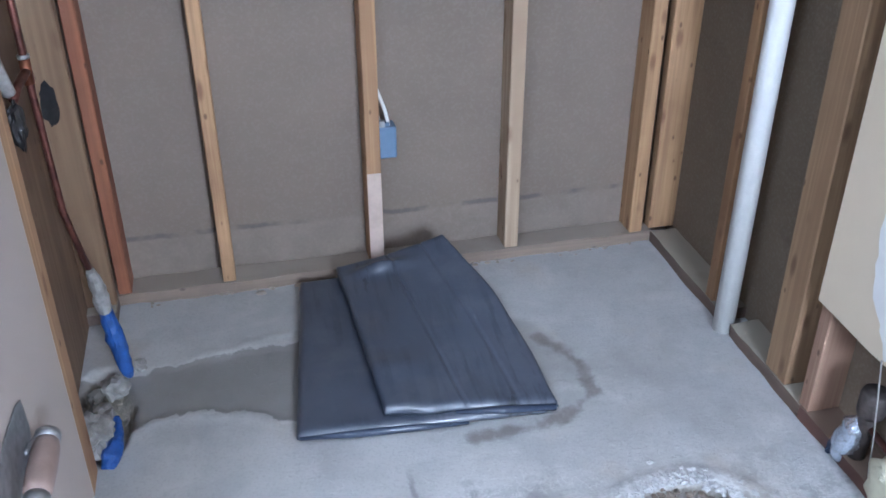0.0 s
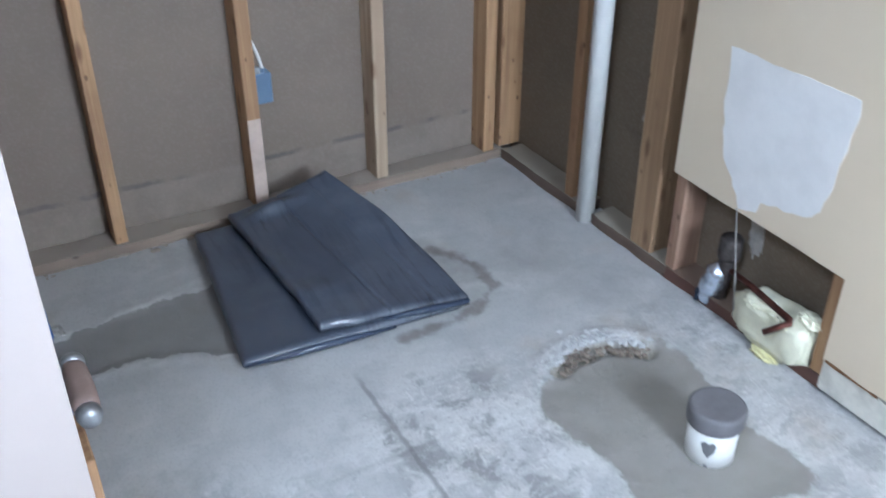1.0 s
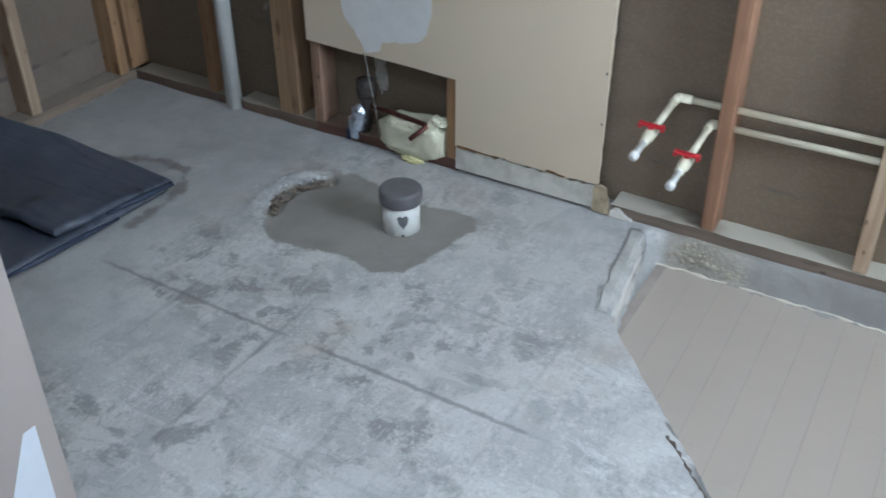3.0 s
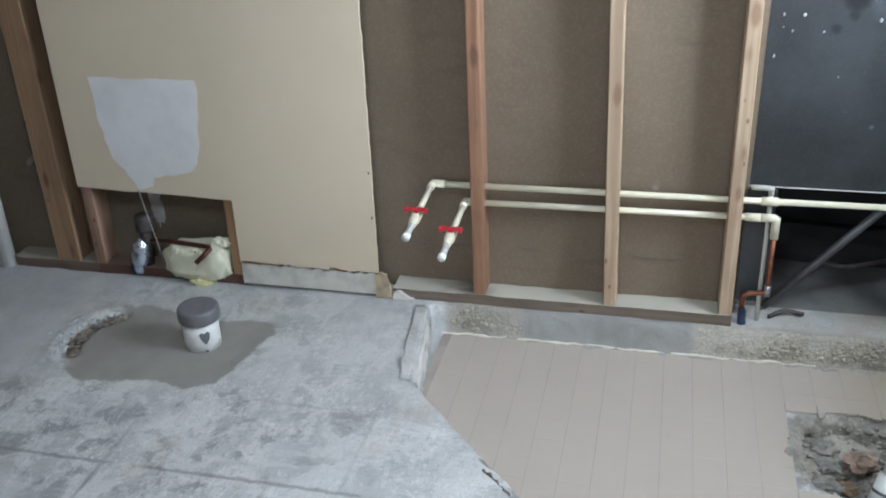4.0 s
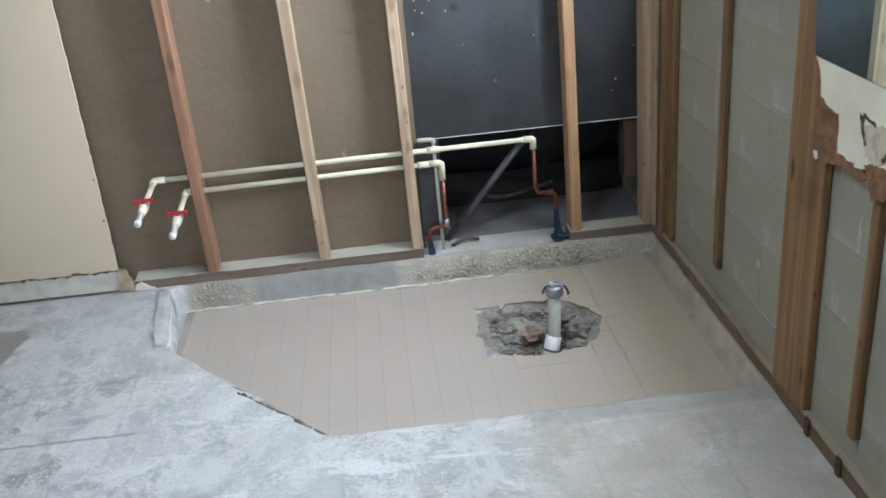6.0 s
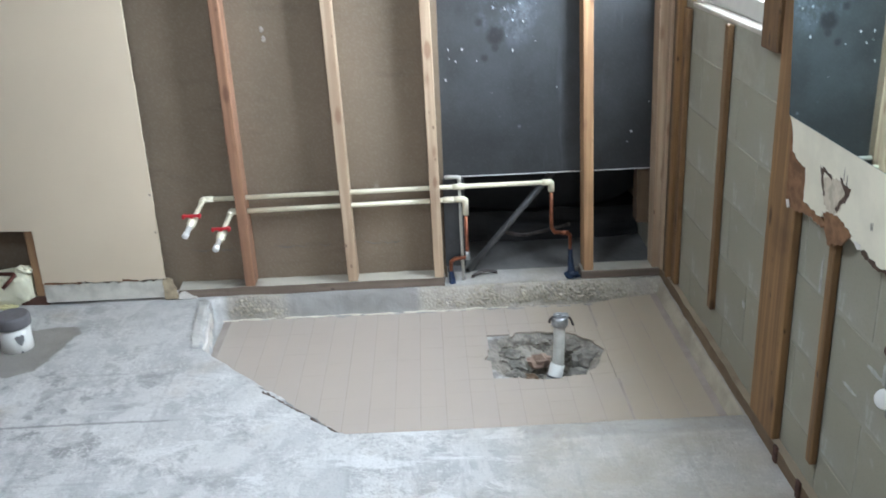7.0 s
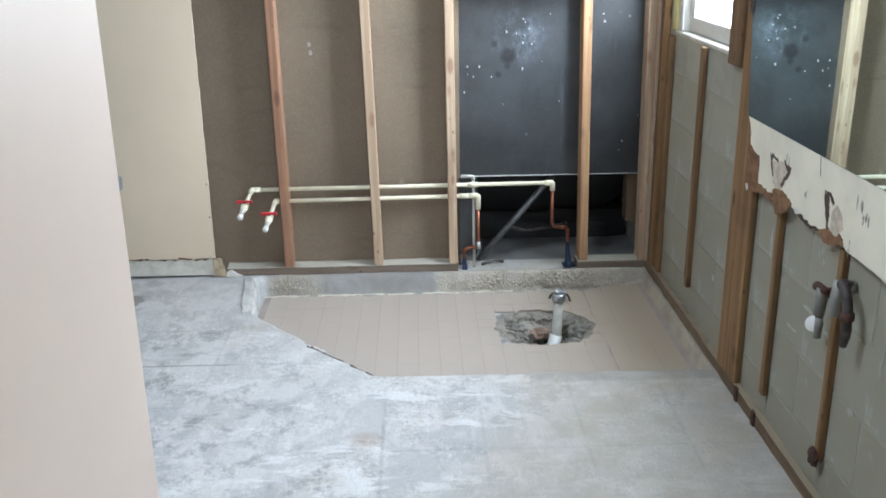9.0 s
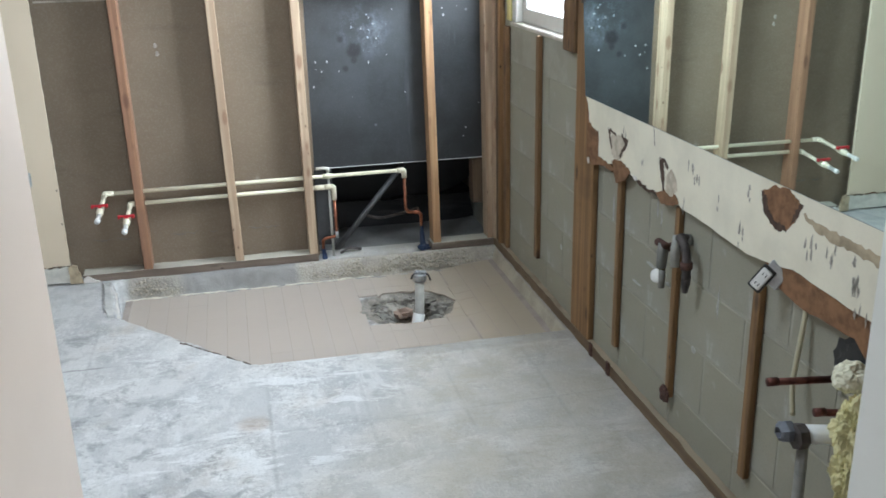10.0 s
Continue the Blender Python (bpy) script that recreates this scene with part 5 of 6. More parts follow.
# open door leaf beside the walk
door = tagged(new("door_1"), "white flush door standing open into the bathroom", "door", "", "structure")
part("leaf", box((-1.985, 0.414, 0.012), (-1.084, 0.449, 2.035), 0.002), DOOR_PAINT, door)
part("knob", lathe([(0.028, 0.0), (0.028, 0.006), (0.012, 0.010), (0.011, 0.030), (0.026, 0.040), (0.028, 0.052), (0.018, 0.064), (0.002, 0.067)], (-1.144, 0.449, 1.132), 20, axis="y"), STEEL, door, "brushed steel knob", True)
bolt = box((-1.0845, 0.414, 1.122), (-1.0640, 0.431, 1.149), 0.002)
for v in bolt.verts:
    if v.co.x > -1.07 and v.co.y > 0.42:
        v.co.x -= 0.012
part("latch", bolt, STEEL, door, "steel latch")

# ---- things in the alcove ----


def sheet_solid(top, bottom):
    """A closed skin between two equal grids of points."""
    own = bmesh.new()
    grids = [[[own.verts.new(p) for p in row] for row in g] for g in (top, bottom)]
    n, m = len(top), len(top[0])
    for g, flip in zip(grids, (False, True)):
        for i in range(n - 1):
            for j in range(m - 1):
                q = (g[i][j], g[i + 1][j], g[i + 1][j + 1], g[i][j + 1])
                own.faces.new(tuple(reversed(q)) if flip else q)
    a, b = grids
    rim = [(i, 0) for i in range(n)] + [(n - 1, j) for j in range(1, m)] + [(i, m - 1) for i in range(n - 2, -1, -1)] + [(0, j) for j in range(m - 2, 0, -1)]
    for (i, j), (k, l) in zip(rim, rim[1:] + rim[:1]):
        own.faces.new((a[k][l], a[i][j], b[i][j], b[k][l]))
    bmesh.ops.recalc_face_normals(own, faces=own.faces[:])
    return own


def fold(corners, height, thick, n=80, seed=0, pillow=0.012, bulge=0.0):
    """One folded layer: corners SW, SE, NE, NW in plan, height(u, v) of its upper skin, rounded all round."""
    sw, se, ne, nw = (Vector(c) for c in corners)
    top, bottom = [], []
    for i in range(n):
        u = i / (n - 1)
        row_t, row_b = [], []
        for j in range(n):
            v = j / (n - 1)
            p = (sw * (1 - u) + se * u) * (1 - v) + (nw * (1 - u) + ne * u) * v
            edge = min(u, 1 - u, v, 1 - v)
            k = min(1.0, edge / 0.035)
            round_off = math.sqrt(max(0.0, 1 - (1 - k) ** 2))
            h = height(u, v)
            wrinkle = pillow * (noise.noise(Vector((u * 3 + seed, v * 4, 0))) + 0.4 * noise.noise(Vector((u * 9, v * 6 + seed, 2))))
            mid = h - thick / 2
            out = 0.006 * (1 - k) * noise.noise(Vector((u * 6, v * 6, seed + 5)))
            out += bulge * u ** 3 * math.sin(math.pi * v)
            row_t.append((p.x + out, p.y + out, mid + (thick / 2 + wrinkle) * round_off + 0.0012))
            row_b.append((p.x + out, p.y + out, max(0.001, mid - thick / 2 * round_off)))
        top.append(row_t)
        bottom.append(row_b)
    return sheet_solid(top, bottom)


liner = thing("vinyl_liner", "folded dark grey vinyl shower liner lying on the concrete", "liner")
part("lower_fold", fold(((0.268, 2.112), (0.890, 2.072), (0.790, 2.770), (0.345, 2.790)), lambda u, v: 0.034 + 0.012 * v, 0.030, seed=3, pillow=0.006), VINYL, liner, "", True)


def flap(u, v):
    """Upper fold: low along the front, rising to the back corner on the east side."""
    low = 0.070 - 0.026 * u
    back = 0.088 + 0.095 * u ** 1.3
    rise = v ** (2.6 - 1.2 * u)
    sag = 0.012 * math.sin(math.pi * v) * (1 - u)
    ridge = 0.014 * math.exp(-((v - 0.22 - 0.1 * u) / 0.07) ** 2) * (1 - u) ** 2
    glint = 0.030 * math.exp(-((v - 0.89) / 0.035) ** 2 - ((u - 0.36) / 0.20) ** 2)
    crease = 0.005 * math.exp(-((u - 0.47) / 0.012) ** 2) + 0.004 * math.exp(-((u - 0.78) / 0.012) ** 2)
    return low + (back - low) * rise + sag + ridge + glint - crease


part("upper_fold", fold(((0.485, 2.120), (0.922, 2.078), (0.775, 2.745), (0.455, 2.785)), flap, 0.036, n=110, seed=8, pillow=0.006, bulge=0.040), VINYL, liner, "", True)
VINYL_EDGE = plain("glossy_vinyl_edge", (0.045, 0.06, 0.095), 0.14, 0, 0.2, 12, 0.1, 40)
part("front_edge", tube([(0.276, 2.112, 0.022), (0.42, 2.100, 0.020), (0.56, 2.092, 0.018), (0.69, 2.084, 0.014)], 0.010, 10, None, True, [0.004, 0.010, 0.009, 0.004]), VINYL_EDGE, liner, "glossy folded edge", True)
part("front_edge", tube([(0.66, 2.098, 0.043), (0.78, 2.084, 0.038), (0.912, 2.074, 0.030)], 0.011, 10, None, True, [0.004, 0.011, 0.009]), VINYL_EDGE, liner, "rolled glossy edge", True)

# white drain riser in the east wall
riser = thing("vent_pipe", "white plastic pipe standing between the studs", "pipe")
part("pipe", lathe([(0.030, -0.002), (0.030, TOP)], (EAST + 0.000, 2.326, 0.0), 28), PVC, riser, "", True)

# blue switch box on the north wall
jbox = thing("junction_box", "blue plastic electrical box nailed to a stud", "electrical box")
part("box_body", box((0.606, NORTH + 0.004, 0.392), (0.664, NORTH + 0.060, 0.490), 0.004), BOX_BLUE, jbox)
part("box_ear", box((0.622, NORTH + 0.010, 0.490), (0.646, NORTH + 0.030, 0.502), 0.002), BOX_BLUE, jbox)
part("clamp", box((0.614, NORTH + 0.008, 0.488), (0.632, NORTH + 0.022, 0.510), 0.002), STEEL, jbox, "small metal clamp")
for way in ([(0.602, NORTH + 0.030, 0.650), (0.612, NORTH + 0.026, 0.605), (0.632, NORTH + 0.020, 0.545), (0.645, NORTH + 0.022, 0.488)], [(0.604, NORTH + 0.030, 0.575), (0.610, NORTH + 0.024, 0.540), (0.618, NORTH + 0.020, 0.488)]):
    part("cable", tube(curve_points(way), 0.0052, 8), CABLE, jbox, "white cable", True)

# copper pipe with wrapped foot in the wing wall
riser2 = thing("shower_riser", "copper water pipe with taped foot in the wing wall", "pipe")
part("pipe", tube([(-0.222, 2.52, 1.75), (-0.220, 2.50, 0.86), (-0.214, 2.50, 0.50), (-0.180, 2.515, 0.28)], 0.0085, 12), COPPER_OLD, riser2, "", True)
part("tee", lathe([(0.0125, -0.03), (0.0125, 0.03)], (-0.220, 2.50, 0.855), 14), COPPER, riser2, "", True)
part("branch", tube([(-0.220, 2.50, 0.855), (-0.225, 2.40, 0.855), (-0.225, 2.34, 0.85)], 0.010, 12), COPPER_OLD, riser2, "", True)
part("solder_ring", lathe([(0.0135, -0.004), (0.0135, 0.004)], (-0.220, 2.50, 0.888), 14), STEEL, riser2, "", True)
part("stub_end", lump((-0.225, 2.315, 0.80), (0.018, 0.022, 0.05), 5, 3), BLACK_RUBBER, riser2, "black capped stub")
part("white_elbow", tube(curve_points([(-0.235, 2.28, 0.98), (-0.232, 2.30, 0.93), (-0.226, 2.32, 0.87)]), 0.014, 12), TAPE_PALE, riser2, "grey plastic wrapped elbow", True)


def wrapped(points, radii, seed, sides=16):
    bm = tube(curve_points(points, 5), 0.02, sides, None, True, None)
    n = len(points) * 5 - 4
    for k, v in enumerate(bm.verts):
        t = (k // sides) / max(1, n - 1)
        r = np.interp(t, np.linspace(0, 1, len(radii)), radii)
        c = Vector(curve_points(points, 5)[min(k // sides, n - 1)])
        d = v.co - c
        v.co = c + d * (r / 0.02) * (1 + 0.30 * noise.noise(v.co * 45 + Vector((seed, 0, 0))))
    return bm


part("wrap_top", wrapped([(-0.182, 2.500, 0.330), (-0.176, 2.508, 0.27), (-0.170, 2.512, 0.20)], (0.012, 0.020, 0.020), 3), TAPE_PALE, riser2, "grey plastic wrap")
part("wrap_tape", wrapped([(-0.172, 2.511, 0.215), (-0.160, 2.505, 0.12), (-0.146, 2.492, 0.03), (-0.140, 2.488, -0.004)], (0.018, 0.024, 0.019, 0.007), 7), TAPE_BLUE, riser2, "blue tape wrapping")
stub = thing("taped_pipe_stub", "blue taped pipe stub in the broken concrete", "pipe")
part("pipe", tube([(-0.225, 2.19, -0.055), (-0.222, 2.20, 0.10)], 0.010, 10), COPPER_OLD, stub)
part("wrap_tape", wrapped([(-0.172, 2.145, -0.012), (-0.165, 2.175, 0.012), (-0.152, 2.225, 0.020), (-0.158, 2.285, 0.028)], (0.020, 0.024, 0.014, 0.009), 12), TAPE_BLUE, stub, "blue tape")
part("wrap_plastic", lump((-0.205, 2.24, 0.03), (0.045, 0.075, 0.035), 4, 3, 0.6), TAPE_PALE, stub, "crumpled grey plastic")
for k, (cx, cy, cz, s) in enumerate(((-0.175, 2.45, -0.004, 0.036), (-0.215, 2.37, -0.02, 0.03), (-0.19, 2.31, -0.03, 0.024), (-0.12, 2.53, -0.004, 0.026), (-0.225, 2.43, -0.01, 0.022))):
    solid("mortar_lump", lump((cx, cy, cz), (s, s * 1.2, s * 0.6), k + 3, 3, 0.35), MORTAR_WHITE, "pale broken mortar lump on the slab", "rubble", "rubble by the wing wall")

# trowel leaning flat against the wing wall
trowel = thing("trowel", "steel pointing trowel with wooden handle against the wall", "trowel")
blade = bmesh.new()
shape = [(-0.1705, y, z) for y, z in ((1.655, 0.598), (1.625, 0.612), (1.520, 0.622), (1.440, 0.600), (1.425, 0.545), (1.440, 0.470), (1.540, 0.452), (1.630, 0.470), (1.662, 0.540))]
fr = [blade.verts.new(p) for p in shape]
bk = [blade.verts.new((x + 0.0015, y, z)) for x, y, z in shape]
blade.faces.new(fr)
blade.faces.new(list(reversed(bk)))
for k in range(len(shape)):
    blade.faces.new((fr[k], bk[k], bk[(k + 1) % len(shape)], fr[(k + 1) % len(shape)]))
part("blade", blade, STEEL, trowel)
part("shank", tube(curve_points([(-0.169, 1.600, 0.532), (-0.158, 1.640, 0.530), (-0.147, 1.655, 0.528), (-0.141, 1.644, 0.527)]), 0.005, 10), STEEL, trowel, "", True)
part("ferrule", lathe([(0.012, -0.010), (0.021, -0.006), (0.0215, 0.006), (0.014, 0.012)], (-0.141, 1.640, 0.526), 18, axis="y"), STEEL, trowel, "bright steel ferrule", True)
part("handle", lathe([(0.0205, -0.062), (0.0225, -0.040), (0.0235, 0.0), (0.0225, 0.045), (0.0195, 0.062)], (-0.142, 1.572, 0.522), 20, axis="y"), HANDLE_WOOD, trowel, "", True)
part("butt", lathe([(0.010, -0.020), (0.018, -0.016), (0.0215, -0.004), (0.021, 0.004)], (-0.142, 1.506, 0.5195), 18, axis="y"), STEEL, trowel, "bright steel butt", True)
solid("wood_offcut", box((WING_X + 0.001, 1.47, -0.002), (WING_X + 0.020, 1.600, 0.453), 0.003), WOOD, "pine offcut standing against the wall", "offcut")

# white carton in front of the wall
carton = thing("carton", "white printed carton standing by the wall", "carton")
apex, foot_a, foot_b, thick = Vector((-0.289, 1.134, 0.448)), Vector((-0.570, 1.075, -0.002)), Vector((-0.282, 1.170, -0.002)), Vector((-0.034, -0.014, 0.014))
bm = bmesh.new()
front = [bm.verts.new(p) for p in (apex, foot_a, foot_b)]
back = [bm.verts.new((p.x + thick.x, p.y + thick.y, p.z + (thick.z if p is apex else 0))) for p in (apex, foot_a, foot_b)]
bm.faces.new(front)
bm.faces.new(list(reversed(back)))
for k in range(3):
    bm.faces.new((front[k], back[k], back[(k + 1) % 3], front[(k + 1) % 3]))
bmesh.ops.recalc_face_normals(bm, faces=bm.faces[:])
bmesh.ops.bevel(bm, geom=bm.edges[:], offset=0.003, segments=2, affect="EDGES")
part("body", bm, CARTON, carton)
side = (foot_a - apex).normalized()
out = side.cross(thick).normalized()
out = out if out.z > 0 else -out
for k in range(5):
    a = apex + side * (0.060 + 0.020 * k) + thick * 0.5 + out * 0.0012
    bm = bmesh.new()
    for q in (a - thick * 0.18, a + thick * 0.18, a + thick * 0.18 + side * 0.012, a - thick * 0.18 + side * 0.012):
        bm.verts.new(q)
    bm.faces.new(bm.verts[:])
    bmesh.ops.solidify(bm, geom=bm.faces[:], thickness=0.0008)
    part("print_bar", bm, LABEL_GREY, carton)

# ---- toilet stub ----
toilet = thing("drain_stub", "capped white toilet drain stub set in fresh mortar", "drain pipe")
cx, cy = 1.120, 1.328
part("pipe", lathe([(0.0572, -0.03), (0.0572, 0.094)], (cx, cy, 0.0), 36), PVC, toilet, "", True)
part("cap", lathe([(0.0600, 0.088), (0.0650, 0.090), (0.0660, 0.095), (0.0662, 0.121), (0.0650, 0.129), (0.061, 0.1335), (0.056, 0.1342), (0.050, 0.1335), (0.002, 0.1345)], (cx, cy, 0.0), 36), CAP_GREY, toilet, "dark grey rubber cap", True)
for shape in ([(-0.36, 0.058), (-0.20, 0.066), (-0.06, 0.060), (0.10, 0.067), (0.24, 0.058), (0.20, 0.040), (-0.02, 0.020), (-0.24, 0.036)], [(-0.12, 0.000), (0.02, 0.000), (0.06, -0.014), (-0.16, -0.014)]):
    bm = bmesh.new()
    facing = math.atan2(-1.2, -1.6) + 0.06
    vs = [bm.verts.new((cx + 0.0580 * math.cos(facing + a), cy + 0.0580 * math.sin(facing + a), z)) for a, z in shape]
    mid = bm.verts.new((cx + 0.0584 * math.cos(facing), cy + 0.0584 * math.sin(facing), sum(z for _, z in shape) / len(shape)))
    for k in range(len(vs)):
        bm.faces.new((vs[k], vs[(k + 1) % len(vs)], mid))
    bmesh.ops.recalc_face_normals(bm, faces=bm.faces[:])
    bmesh.ops.solidify(bm, geom=bm.faces[:], thickness=0.0008)
    part("dark_mark", bm, LABEL_GREY, toilet, "dark grey smear")
bm = bmesh.new()
pebble = random.Random(8)
for k in range(90):
    t = pebble.random()
    px, py = 0.985 + 0.245 * t + pebble.gauss(0, 0.008), 1.730 + 0.030 * math.sin(t * math.pi) - 0.045 * t ** 4 + pebble.gauss(0, 0.014)
    s = pebble.uniform(0.003, 0.009)
    lump((px, py, -0.018 + pebble.uniform(0, 0.012)), (s, s * pebble.uniform(0.7, 1.4), s * 0.5), k, 2, 0.9, 60, bm)
rim = bmesh.new()
for k in range(120):
    u = pebble.random()
    a = -0.15 + 1.25 * u
    px, py = 0.960 + 0.29 * u + pebble.gauss(0, 0.012), 1.760 + 0.045 * math.sin(a * math.pi * 0.85) - 0.085 * u ** 3 + abs(pebble.gauss(0, 0.022))
    s = pebble.uniform(0.004, 0.011)
    lump((px, py, 0.000), (s, s * pebble.uniform(0.7, 1.5), s * 0.6), k, 2, 0.8, 50, rim)
tagged(solid("rubble_crumbs", rim, plain("powdery_mortar", (0.55, 0.55, 0.545), 0.95, 0, 0.3, 18, 0.8, 60), "pale broken concrete crumbs round the scoop", "rubble"), kind="stuff")
tagged(solid("gravel_crumbs", bm, plain("gravel_brown", (0.265, 0.218, 0.175), 0.95, 0, 0.5, 60, 0.4), "brown gravel crumbs in the broken scoop", "gravel"), kind="stuff")

# ---- niche behind the drywall panel ----
trap = thing("niche_pipe", "dark drain pipe wrapped in crumpled foil tape", "pipe")
part("pipe", tube([(EAST + 0.030, 1.745, 0.0), (EAST + 0.025, 1.735, 0.12), (EAST + 0.020, 1.725, 0.235)], 0.020, 14), STEEL_DARK, trap, "", True)
part("hub", lathe([(0.030, 0.0), (0.032, 0.01), (0.032, 0.055), (0.028, 0.065)], (EAST + 0.022, 1.728, 0.175), 18), STEEL_DARK, trap, "", True)
part("foil_wrap", wrapped([(EAST + 0.012, 1.772, 0.012), (EAST + 0.014, 1.765, 0.06), (EAST + 0.018, 1.752, 0.115), (EAST + 0.022, 1.742, 0.145)], (0.020, 0.034, 0.034, 0.018), 21), FOIL, trap, "silver-blue foil wrap", True)
part("foil_foot", lump((EAST + 0.012, 1.792, 0.026), (0.018, 0.020, 0.028), 6, 3, 0.6), TAPE_DARK, trap, "dark blue tape")
solid("splash_mark", lump((EAST + DEPTH - 0.0005, 1.705, 0.260), (0.002, 0.020, 0.070), 9, 4, 0.9), plain("thin_plaster", (0.50, 0.47, 0.43), 0.9, 0, 0.3, 30, 0.3), "white plaster splash on the board paper", "plaster")
cord = thing("cord", "thin grey-white cord hanging in the niche", "cord")
part("strand", tube(curve_points([(EAST - 0.016, 1.700, 0.352), (EAST - 0.012, 1.699, 0.325), (EAST - 0.004, 1.690, 0.24), (EAST + 0.002, 1.676, 0.14), (EAST + 0.006, 1.668, 0.06), (EAST + 0.010, 1.666, 0.040)]), 0.0018, 8), TAPE_PALE, cord, "", True)
batt = thing("insulation_batt", "pale yellow fibreglass stuffed in the niche", "insulation")
bag = lump((0, 0, 0), (1.0, 1.0, 1.0), 3, 4, 0.05, 3)
for v in bag.verts:
    p = v.co.normalized()
    q = Vector([math.copysign(abs(c) ** 0.55, c) for c in p])
    rise = 0.25 * max(0.0, -q.y) ** 2
    crumple = 1 + 0.16 * noise.noise(p * 2.3 + Vector((4, 1, 0))) + 0.22 * abs(noise.noise(p * 5.0)) + 0.06 * noise.noise(p * 11)
    v.co = Vector((EAST + 0.018 + 0.050 * q.x * crumple, 1.524 + 0.118 * q.y * crumple, 0.080 + 0.064 * q.z * (1 + rise) * crumple + 0.010 * max(0.0, -q.y)))
part("wool", bag, INSULATION_PALE, batt, "", True)
part("loose_wool", lump((EAST - 0.025, 1.512, 0.010), (0.020, 0.040, 0.012), 5, 4, 0.5), INSULATION, batt, "deeper yellow tuft")
tuft = random.Random(6)
for k in range(5):
    part("loose_wool", lump((EAST - 0.024 + tuft.uniform(-0.010, 0.020), 1.44 + 0.035 * k, 0.126 + tuft.uniform(-0.012, 0.016)), (0.010, tuft.uniform(0.010, 0.024), tuft.uniform(0.006, 0.014)), k + 2, 3, 0.9), INSULATION_PALE, batt)
part("loose_wool", lump((EAST + 0.005, 1.425, 0.160), (0.022, 0.035, 0.018), 8, 4, 0.4), INSULATION_PALE, batt, "pale tuft")
pipe = thing("copper_stub", "tarnished bent copper tube in the niche", "pipe")
part("tube", tube([(EAST + 0.030, 1.735, 0.136), (EAST + 0.005, 1.62, 0.150), (EAST - 0.030, 1.458, 0.157), (EAST - 0.040, 1.450, 0.153), (EAST - 0.074, 1.492, 0.112)], 0.0085, 12), COPPER_OLD, pipe, "", True)

# ---- supply pipes with valves on the east wall ----
PX = EAST + 0.040
supply = thing("supply_pipe", "cream plastic water pipes running through the studs", "pipe", "water pipes")
part("pipe", tube([(PX, 0.652, 0.418), (PX, -0.772, 0.424)], 0.0098, 14), CPVC, supply, "", True)
part("elbow", tube([(PX - 0.040, 0.652, 0.4185), (PX - 0.012, 0.652, 0.4185), (PX, 0.650, 0.4185), (PX, 0.640, 0.4185), (PX, 0.612, 0.4185)], 0.0130, 14), CPVC, supply, "", True)
part("elbow", tube([(PX, -0.740, 0.424), (PX, -0.770, 0.424), (PX, -0.776, 0.418), (PX, -0.776, 0.385)], 0.0130, 14), CPVC, supply, "", True)
part("coupling", lathe([(0.0130, -0.025), (0.0130, 0.025)], (PX, -0.395, 0.4225), 14, axis="y"), CPVC, supply, "", True)
part("drop", tube([(PX, -0.776, 0.39), (PX, -0.778, 0.225), (PX, -0.792, 0.203), (PX, -0.842, 0.198), (PX, -0.856, 0.186), (PX, -0.857, 0.10)], 0.0080, 12), COPPER, supply, "copper drop", True)
part("fitting", lathe([(0.0105, -0.014), (0.0105, 0.014)], (PX, -0.835, 0.199), 12, axis="y"), COPPER, supply, "", True)
part("foot_wrap", wrapped([(PX, -0.857, 0.125), (PX, -0.860, 0.06), (PX - 0.005, -0.866, -0.004)], (0.010, 0.013, 0.019), 5), TAPE_DARK, supply, "dark blue taped foot")
part("foot_tape", lump((PX - 0.015, -0.862, 0.014), (0.030, 0.030, 0.013), 3, 3, 0.5), TAPE_DARK, supply, "dark blue tape at the floor")


def valve(parent, y, z, x_elbow):
    x_tip = 1.195
    slope = 0.10
    at = lambda x: (x, y, z - slope * (x_elbow - x))
    part("arm", tube([at(x_elbow), at(1.355)], 0.0098, 14), CPVC, parent, "", True)
    body = part("valve", tube([at(1.365), at(1.350), at(1.345), at(1.300), at(1.294), at(1.272)], 0.015, 16, None, True, [0.013, 0.013, 0.0168, 0.0168, 0.013, 0.013]), CPVC, parent, "cream ball valve", True)
    part("stub", tube([at(1.28), at(1.215), at(1.212), at(x_tip)], 0.011, 14, None, True, [0.0098, 0.0098, 0.0125, 0.0125]), PVC, parent, "white capped stub", True)
    cx, cy, cz = at(1.322)
    handle = box((cx - 0.008, cy - 0.034, cz + 0.020), (cx + 0.010, cy + 0.034, cz + 0.029), 0.003)
    box((cx - 0.007, cy - 0.007, cz + 0.012), (cx + 0.007, cy + 0.007, cz + 0.024), 0.001, handle)
    box((cx - 0.009, cy - 0.036, cz + 0.014), (cx + 0.011, cy - 0.026, cz + 0.030), 0.002, handle)
    box((cx - 0.009, cy + 0.026, cz + 0.014), (cx + 0.011, cy + 0.036, cz + 0.030), 0.002, handle)
    part("handle", handle, RED, body, "red plastic lever")


